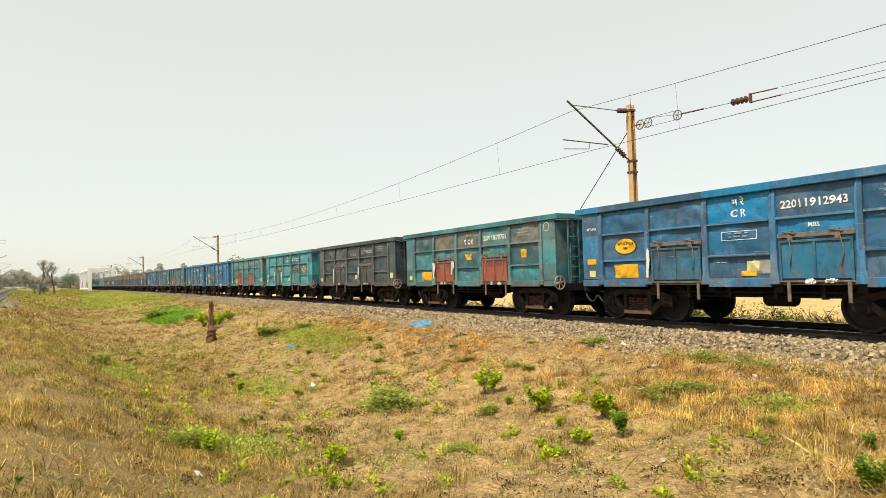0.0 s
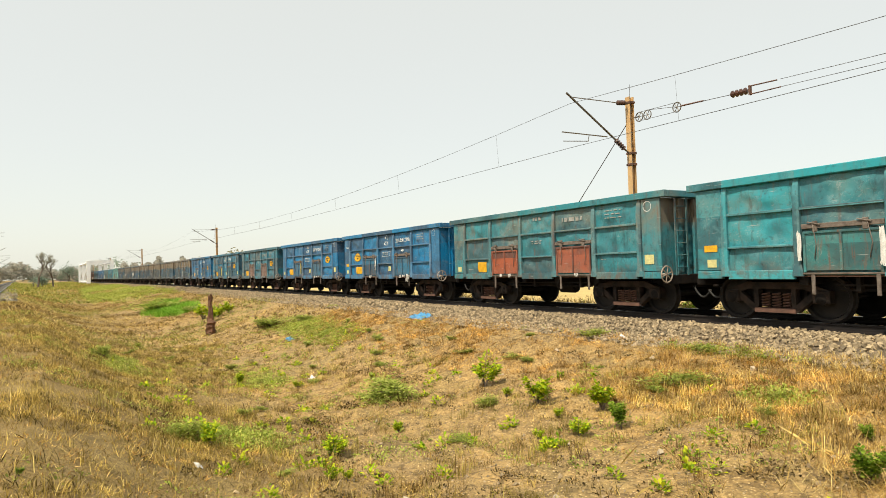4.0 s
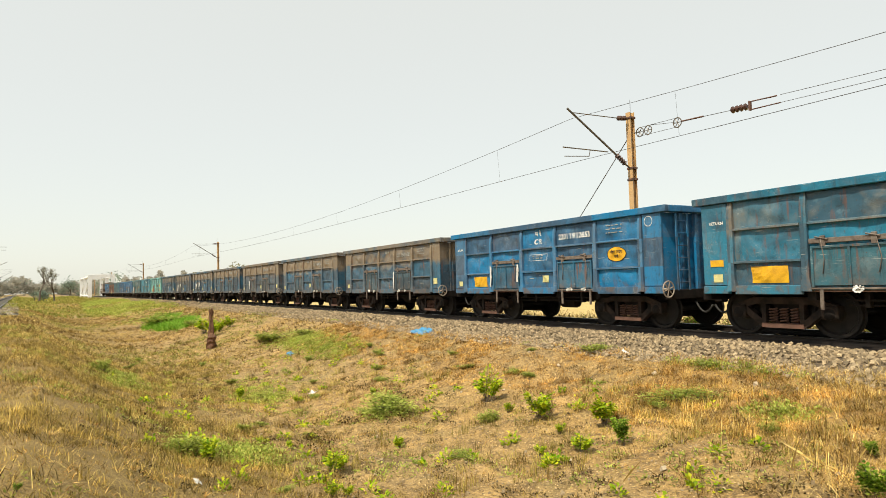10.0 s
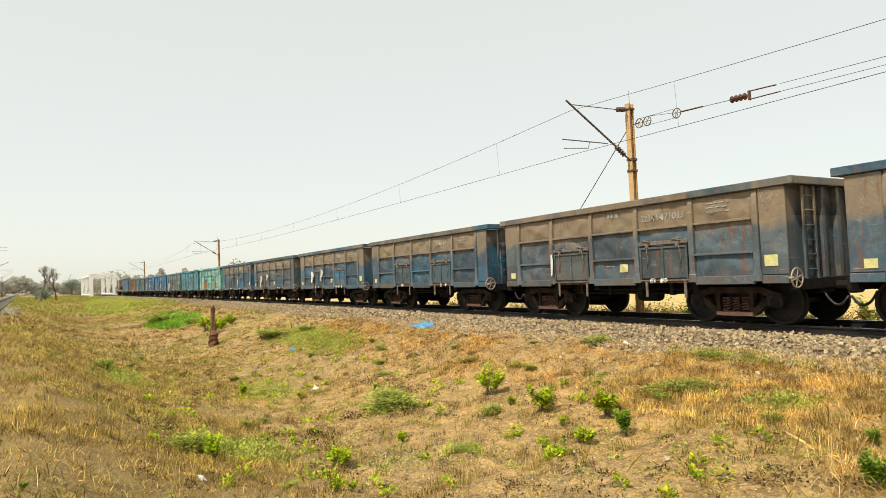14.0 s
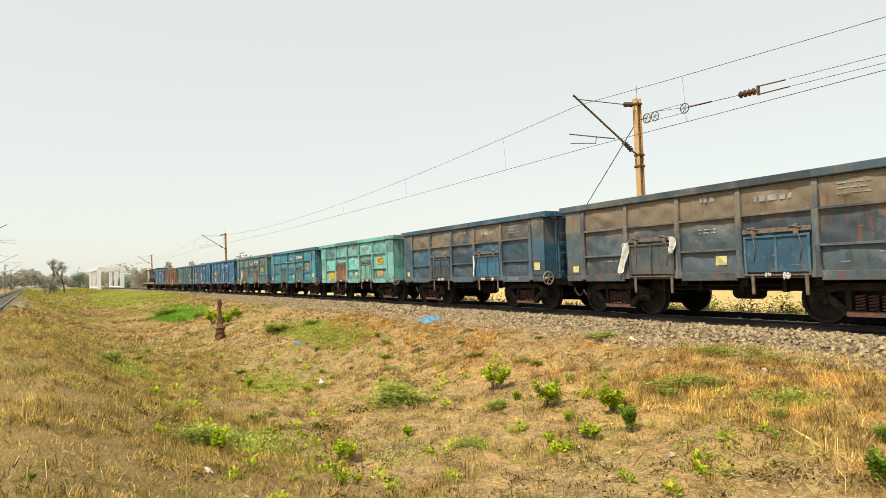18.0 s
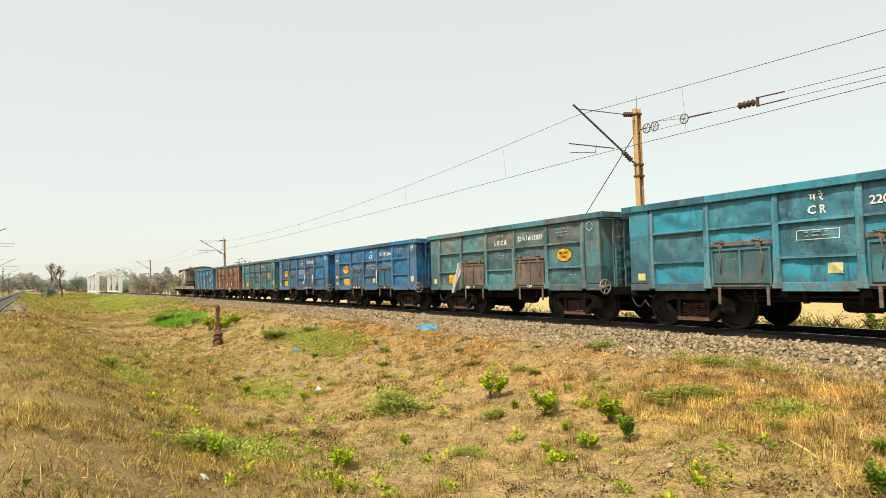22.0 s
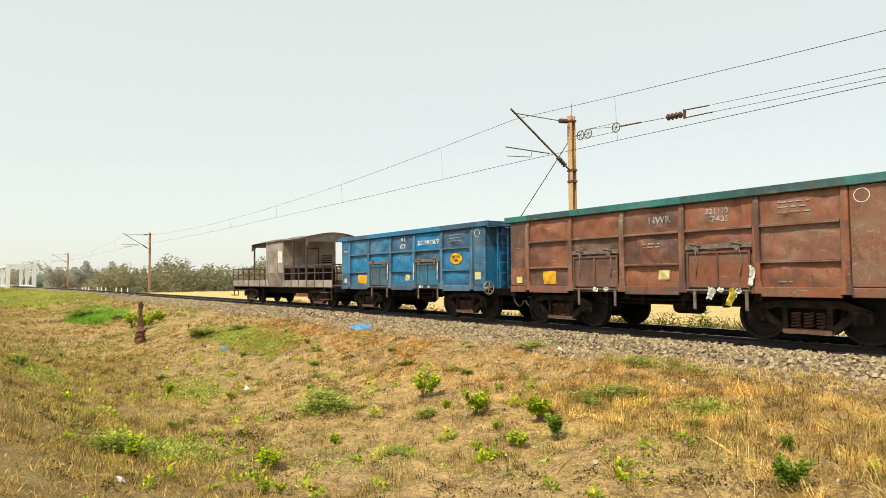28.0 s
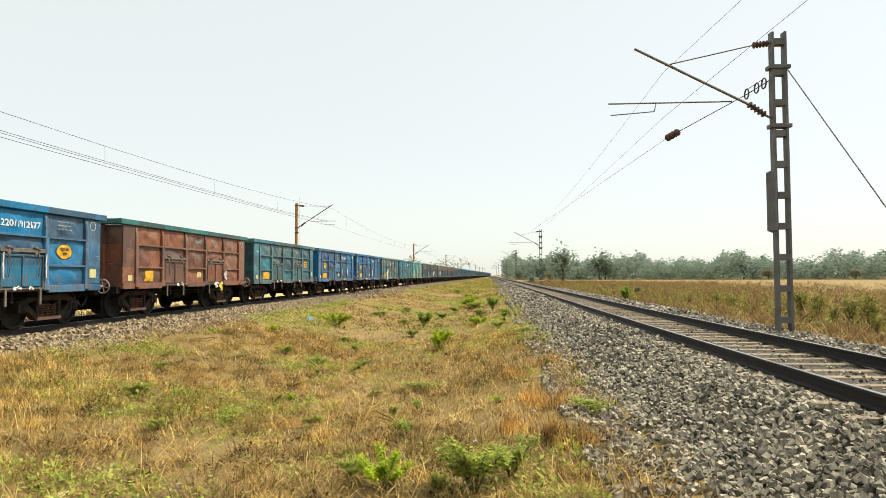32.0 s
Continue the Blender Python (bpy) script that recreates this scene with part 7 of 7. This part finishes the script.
# ---------------------------------------------------------------- litter
M_BLUEFILM = speckled("blue_plastic_film", (0.10, 0.36, 0.62), (0.05, 0.24, 0.50), 9, 0.4)
M_ORANGE = speckled("orange_cloth", (0.62, 0.28, 0.05), (0.5, 0.2, 0.04), 9, 0.8)
M_BAG = speckled("thin_white_plastic", (0.60, 0.63, 0.60), (0.42, 0.46, 0.44), 9, 0.5)
M_GRAVEL = speckled("pale_gravel", (0.52, 0.40, 0.24), (0.30, 0.23, 0.14), 9, 0.9, per_piece=0.4)
M_PEBBLE = speckled("pale_stone", (0.60, 0.50, 0.36), (0.46, 0.38, 0.27), 9, 0.9)


def crumpled(name, x, y, size, tall, mat, label, seed, n=9, dz=0.0):
    """A crumpled scrap of sheet lying on the ground."""
    r = np.random.RandomState(seed)
    u = np.linspace(-1, 1, n)
    gx, gy = np.meshgrid(u, u, indexing="ij")
    edge = 1 + 0.25 * r.normal(size=gx.shape) * (np.maximum(np.abs(gx), np.abs(gy)) > 0.9)
    z = (0.5 + 0.5 * r.uniform(-1, 1, gx.shape)) * tall * (1.15 - np.maximum(np.abs(gx), np.abs(gy)))
    px, py = x + gx * size * edge + r.normal(0, size * 0.06, gx.shape), y + gy * size * 0.6 * edge + r.normal(0, size * 0.06, gx.shape)
    v = np.stack([px, py, ground_z(px, py) + z + 0.012 + dz], -1).reshape(-1, 3)
    i = np.arange(n * n).reshape(n, n)
    f = np.stack([i[:-1, :-1], i[1:, :-1], i[1:, 1:], i[:-1, 1:]], -1).reshape(-1, 4)
    return tagged(new(name, mesh_np(name, v, f, mat, True)), label, "litter")


def strew_pebbles():
    """Small gravel on the half-bare soil."""
    r = np.random.RandomState(17)
    x, y = scatter(9000, -16, 4, 1.0, 11.2, 18, lambda x, y: 0.12 + 0.6 * np.exp(-((x + 7.0) / 4.5) ** 2 - ((y - 6.0) / 2.6) ** 2))
    n = len(x)
    size = r.uniform(0.008, 0.022, n) * np.where(r.uniform(0, 1, n) < 0.06, 1.9, 1.0)
    v = np.einsum("nij,nkj->nki", turns(n, r), np.stack(ROCKS)[r.randint(0, len(ROCKS), n)] * size[:, None, None])
    v[:, :, 0] += x[:, None]
    v[:, :, 1] += y[:, None]
    v[:, :, 2] += (ground_z(x, y) + size * 0.3)[:, None]
    f = (ROCK_TRI[None] + (np.arange(n) * v.shape[1])[:, None, None]).reshape(-1, 3)
    tagged(new("pebbles", mesh_np("pebbles", v.reshape(-1, 3), f, M_GRAVEL)), "small pale gravel strewn over bare soil", "gravel", kind="stuff")


strew_pebbles()


def drop_litter():
    crumpled("plastic_sheet", -20.4, 11.0, 0.55, 0.22, M_BLUEFILM, "crumpled blue plastic sheet beside the ballast", 1, 12)
    crumpled("plastic_scrap", -24.6, 7.4, 0.20, 0.12, M_BLUEFILM, "small scrap of blue plastic in weeds", 2)
    crumpled("plastic_scrap", 29.6, 8.9, 0.22, 0.15, M_BLUEFILM, "small scrap of blue plastic in weeds", 3)
    crumpled("white_bag", -3.1, 10.9, 0.30, 0.19, M_BAG, "crumpled white plastic bag on dry grass", 4, 12)
    crumpled("white_bag", -2.55, 10.85, 0.16, 0.12, M_BAG, "small white plastic bag on dry grass", 5)
    crumpled("orange_scrap", 2.2, 11.2, 0.16, 0.18, M_ORANGE, "orange cloth scrap caught in a weed", 6)
    crumpled("yellow_leaf", 4.85, 9.05, 0.14, 0.12, M_PALEY, "curled dry yellow leaf on the bank", 7)
    crumpled("tan_scrap", 7.3, 5.6, 0.15, 0.08, M_PALEY, "tan scrap lying in dry grass", 8)
    for i, (x, y, s) in enumerate(((-0.3, 10.1, 0.09), (4.25, 8.8, 0.085), (6.85, 6.65, 0.08), (9.5, 8.3, 0.085), (10.6, 0.7, 0.07), (9.05, 1.55, 0.075), (-10.9, 11.3, 0.13), (-17.0, 5.7, 0.15), (-8.15, 1.3, 0.08))):
        crumpled("paper_scrap", x, y, s * 0.8, s * 0.7, M_CLOTH, "white paper scrap on the ground", 10 + i, 7)
    r = random.Random(8)
    spots = [(-6.8, 10.2, 0.06), (-8.75, 9.9, 0.065), (-5.6, 6.4, 0.045), (3.35, 10.9, 0.065), (-11.5, 9.8, 0.06)] + [(r.uniform(-14, 12), r.uniform(3, 10.5), r.uniform(0.02, 0.045)) for _ in range(40)]
    for x, y, s in spots:
        ob = new("loose_stone", mesh_np("loose_stone", r.choice(ROCKS) * s, ROCK_TRI, M_PEBBLE))
        ob.matrix_basis = pose(x, y, float(ground_z(x, y)) + s * 0.35, r.uniform(0, 360), r.uniform(0, 360), 0)
        tagged(ob, "pale loose stone lying on dry earth", "stone", "loose stones on the bank")


drop_litter()


# ---------------------------------------------------------------- overhead line
def wire(bm, pts, r=0.009, n=5):
    pts = [Vector(p) for p in pts]
    rings = []
    for i, p in enumerate(pts):
        d = (pts[min(i + 1, len(pts) - 1)] - pts[max(i - 1, 0)]).normalized()
        q = d.to_track_quat("Z", "Y").to_matrix()
        rings.append([bm.verts.new(p + q @ Vector((math.cos(2 * math.pi * k / n) * r, math.sin(2 * math.pi * k / n) * r, 0))) for k in range(n)])
    for a, b in zip(rings, rings[1:]):
        for k in range(n):
            bm.faces.new((a[k], a[(k + 1) % n], b[(k + 1) % n], b[k]))
    bm.faces.new(rings[0][::-1])
    bm.faces.new(rings[-1])


def insulator(bm, a, b, r=0.07, sheds=6):
    a, b = Vector(a), Vector(b)
    way = b - a
    m = way.to_track_quat("Z", "Y").to_matrix()
    prof = []
    for k in range(sheds):
        for u, w in ((0.05, 0.5), (0.45, 1.0), (0.60, 1.0), (0.95, 0.5)):
            prof.append((r * w, way.length * (k + u) / sheds))
    rings = [[bm.verts.new(a + m @ Vector((math.cos(i * 0.785) * q, math.sin(i * 0.785) * q, h))) for i in range(8)] for q, h in prof]
    for c, d in zip(rings, rings[1:]):
        for i in range(8):
            bm.faces.new((c[i], c[(i + 1) % 8], d[(i + 1) % 8], d[i]))
    bm.faces.new(rings[0][::-1])
    bm.faces.new(rings[-1])


def bracket(mast, side, z_top=7.0, z_low=5.2, tip_z=6.9, reach=2.95, tip=0.0, arm=0.25):
    """The cantilever that holds the wires; side -1 reaches to -y, +1 to +y of the mast."""
    def p(u, z, x=0.0):
        return (x, side * u, z)
    bm = bmesh.new()
    far = reach + tip
    rod(bm, p(0.75, z_low + 0.42), p(far, z_low + 0.42 + (tip_z + 0.12 - z_low - 0.42) * (far - 0.75) / (reach - 0.75)), 0.035, 8)
    rod(bm, p(0.10, z_low), p(0.34, z_low + 0.13), 0.03, 8)
    part("strut_tube", bm, M_ALU, mast)
    bm = bmesh.new()
    insulator(bm, p(0.34, z_low + 0.13), p(0.76, z_low + 0.43), 0.095, 5)
    part("insulator", bm, M_INSUL, mast, "brown ribbed porcelain insulator")
    bm = bmesh.new()
    insulator(bm, p(0.22, z_top - 0.02), p(0.62, z_top - 0.06), 0.09, 5)
    part("insulator", bm, M_INSUL, mast, "brown ribbed porcelain insulator")
    bm = bmesh.new()
    rod(bm, p(0.62, z_top - 0.06), p(reach - 0.15, tip_z), 0.016, 6)
    rod(bm, p(0.08, z_top), p(0.22, z_top - 0.02), 0.02, 6)
    part("stay_tube", bm, M_ALU, mast)
    bm = bmesh.new()
    rod(bm, p(1.15, z_low + 0.50), p(reach + arm, z_low + 0.50), 0.02, 6)
    rod(bm, p(reach + arm - 1.2, z_low + 0.48), p(reach + arm - 1.15, z_low + 0.28), 0.012, 6)
    rod(bm, p(reach + arm - 1.15, z_low + 0.28), p(reach + arm - 0.05, z_low + 0.2), 0.014, 6)
    part("register_arm", bm, M_ALU, mast)


def build_ochre_mast(s, anchor):
    x, y, a = train_line(s, 2.9)
    label = "ochre-painted steel overhead line mast with cantilever bracket"
    mast = thing("overhead_mast", label, "railway mast", "masts beside the train's line")
    mast.matrix_basis = pose(x, y, 0, 0, 0, math.degrees(a))
    bm = bmesh.new()
    box(bm, -0.105, 0.105, -0.105, -0.085, -0.6, 7.2)
    box(bm, -0.105, 0.105, 0.085, 0.105, -0.6, 7.2)
    box(bm, -0.008, 0.008, -0.085, 0.085, -0.6, 7.2)
    part("mast_post", bm, M_MASTY, mast)
    bm = bmesh.new()
    box(bm, -0.35, 0.35, -0.35, 0.35, -1.0, -0.25, 0.03)
    part("footing", bm, M_SLEEPER, mast, "concrete footing block")
    bm = bmesh.new()
    for z in (7.0, 5.2, 4.8):
        box(bm, -0.14, 0.14, -0.13, 0.13, z - 0.04, z + 0.04, 0.01)
    part("clamp", bm, M_RUSTY, mast)
    bracket(mast, -1)
    bm = bmesh.new()
    wire(bm, [(0.17, -0.16, 7.6), (0.17, -0.16, -0.2)], 0.008)
    part("earth_wire", bm, M_WIRE, mast)
    if anchor:
        bm = bmesh.new()
        wire(bm, [(-0.1, 0.0, 6.33), (-7.1, 0.0, -0.5)], 0.016)
        part("guy_wire", bm, M_WIRE, mast)
        for cx in (0.42, 0.78, 2.0):
            bm = bmesh.new()
            torus(bm, (cx, 0.0, 6.42 - 0.02 * cx), 0.16, 0.018, "Y", 18, 6)
            for k in range(3):
                b = math.pi / 3 * k
                rod(bm, (cx - 0.15 * math.cos(b), 0, 6.42 - 0.02 * cx - 0.15 * math.sin(b)), (cx + 0.15 * math.cos(b), 0, 6.42 - 0.02 * cx + 0.15 * math.sin(b)), 0.012, 5)
            part("tension_pulley", bm, M_ALU, mast)
        bm = bmesh.new()
        wire(bm, [(0.15, 0, 6.43), (0.42, 0, 6.43)], 0.02)
        wire(bm, [(0.42, 0, 6.57), (2.0, 0, 6.54)], 0.008)
        wire(bm, [(0.42, 0, 6.27), (2.0, 0, 6.24)], 0.008)
        wire(bm, [(0.78, 0, 6.57), (2.0, 0, 6.40)], 0.008)
        wire(bm, [(2.15, 0, 6.38), (4.0, 0, 6.30)], 0.010)
        part("tension_rope", bm, M_WIRE, mast)
        bm = bmesh.new()
        rod(bm, (2.15, 0, 6.385), (3.0, 0, 6.35), 0.026, 6)
        box(bm, 4.55, 4.60, -0.05, 0.05, 6.14, 6.42)
        rod(bm, (4.6, 0, 6.40), (5.4, 0, 6.36), 0.02, 6)
        rod(bm, (4.6, 0, 6.16), (5.5, 0, 6.14), 0.018, 6)
        part("yoke", bm, M_RUSTY, mast)
        bm = bmesh.new()
        insulator(bm, (3.95, 0, 6.30), (4.5, 0, 6.28), 0.11, 4)
        part("cut_in_insulator", bm, M_INSUL, mast)
    return mast


MASTS = [-15.75 + 67.3 * k for k in range(-5, 9)]
for s in MASTS:
    build_ochre_mast(s, abs(s + 15.75) < 1)


def build_wires():
    top = thing("overhead_wires", "thin dark overhead catenary, contact wires and droppers", "overhead wire")
    for i, (a, b) in enumerate(zip(MASTS, MASTS[1:])):
        cat, con = [], []
        for u in np.linspace(0, 1, 17):
            s = a + (b - a) * u
            stag = 0.2 * (1 - 2 * u) * (1 if i % 2 else -1)
            x, y, _ = train_line(s, stag * 0.5)
            cat.append((x, y, 6.68 - 4 * (0.94 if i == 5 else 1.04) * u * (1 - u)))
            x, y, _ = train_line(s, stag)
            con.append((x, y, 5.06 + 0.18 * abs(2 * u - 1) ** 1.4))
        bm = bmesh.new()
        wire(bm, cat, 0.0075)
        part("catenary_wire", bm, M_WIRE, top)
        bm = bmesh.new()
        wire(bm, con, 0.008)
        part("contact_wire", bm, M_WIRE, top)
        for k in range(1, 16, 2):
            bm = bmesh.new()
            wire(bm, [cat[k], con[k]], 0.004, 4)
            part("dropper", bm, M_WIRE, top)
    # the two wires that run out to the tensioner on the anchor mast
    for up in (0.0, 0.22):
        bm = bmesh.new()
        pts = []
        for s in np.linspace(-10.25, 51.5, 26):
            lat = float(np.interp(s, [-10.25, -5, 0, 10, 20, 51.5], [2.9, 2.0, 1.2, 0.5, 0.3, 0.2]))
            x, y, _ = train_line(s, lat)
            pts.append((x, y, up * float(np.interp(s, [-10, 0, 10], [1, 0.6, 0.3])) + float(np.interp(s, [-10.25, -6.7, 0.3, 6, 20, 40, 51.5], [6.14, 5.88, 5.46, 5.36, 5.26, 5.34, 5.62]))))
        wire(bm, pts, 0.0075)
        part("tensioned_wire", bm, M_WIRE, top)


build_wires()


def build_lattice_mast(x0, tall=7.45, anchor=False):
    x, y, a = near_line(x0, -2.75)
    mast = thing("lattice_mast", "grey lattice steel overhead line mast with bracket", "railway mast", "masts beside the near line")
    mast.matrix_basis = pose(x, y, 0, 0, 0, math.degrees(a))
    for u in (-0.155, 0.155):
        bm = bmesh.new()
        box(bm, -0.10, 0.10, u - 0.03, u + 0.03, -0.6, tall)
        part("mast_channel", bm, M_MASTG, mast)
    z = 0.1
    while z < tall:
        bm = bmesh.new()
        box(bm, -0.095, 0.095, -0.124, 0.124, z, z + 0.16)
        part("batten_plate", bm, M_MASTG, mast)
        z += 0.78
    bm = bmesh.new()
    box(bm, -0.4, 0.4, -0.45, 0.45, -1.0, -0.25, 0.03)
    part("footing", bm, M_SLEEPER, mast)
    bm = bmesh.new()
    for q in (6.55, 5.05):
        box(bm, -0.14, 0.14, -0.26, 0.26, q - 0.05, q + 0.05, 0.01)
    part("clamp", bm, M_MASTG, mast)
    bracket(mast, 1, tall - 0.25, 5.21, 6.68, 2.95, 0.62, 1.3)
    if anchor:
        bm = bmesh.new()
        wire(bm, [(-0.1, -0.2, 6.45), (-6.2, -0.5, -0.4)], 0.014)
        part("guy_wire", bm, M_WIRE, mast)
        bm = bmesh.new()
        lathe(bm, [(0.02, 2.35), (0.12, 2.4), (0.12, 3.85), (0.02, 3.9)], 14, "Z", (-0.15, 0.30, 0))
        wire(bm, [(-0.15, 0.30, 3.7), (-0.15, 0.30, 6.2)], 0.008)
        part("counterweight", bm, M_MASTG, mast, "grey cylindrical tension weights")
        for cx, cz in ((0.22, 6.22), (0.42, 6.16), (0.70, 6.09)):
            bm = bmesh.new()
            torus(bm, (cx, 0.15 + cx * 0.5, cz), 0.13, 0.02, "Y", 16, 6)
            part("tension_pulley", bm, M_MASTG, mast)
        bm = bmesh.new()
        wire(bm, [(0.05, 0.15, 6.27), (0.75, 0.5, 6.08)], 0.014)
        wire(bm, [(0.22, 0.26, 6.34), (0.75, 0.5, 6.20)], 0.009)
        wire(bm, [(0.75, 0.5, 6.08), (3.4, 1.45, 5.72)], 0.012)
        wire(bm, [(4.0, 1.65, 5.64), (40, 3.1, 5.3)], 0.006)
        part("tension_rope", bm, M_WIRE, mast)
        bm = bmesh.new()
        insulator(bm, (3.4, 1.45, 5.72), (4.0, 1.65, 5.64), 0.12, 4)
        part("cut_in_insulator", bm, M_INSUL, mast)
    return mast


NEAR_MASTS = [17.6 + 70.0 * k for k in range(0, 7)]
for q in NEAR_MASTS:
    build_lattice_mast(q, anchor=q < 20)
for q in (-70.0, -136.0, -202.0, -268.0):
    build_lattice_mast(q)


def build_near_wires():
    top = thing("near_overhead_wires", "thin overhead wires along the near line", "overhead wire")
    spots = [-48.6] + NEAR_MASTS
    for a, b in zip(spots, spots[1:]):
        for name, z, sag in (("catenary_wire", 6.5, 0.95), ("contact_wire", 5.35, 0.25)):
            bm = bmesh.new()
            pts = []
            for u in np.linspace(0, 1, 13):
                x, y, _ = near_line(a + (b - a) * u, 0.1)
                pts.append((x, y, z - 4 * sag * u * (1 - u)))
            wire(bm, pts, 0.005, 4)
            part(name, bm, M_WIRE, top)


build_near_wires()

motions()
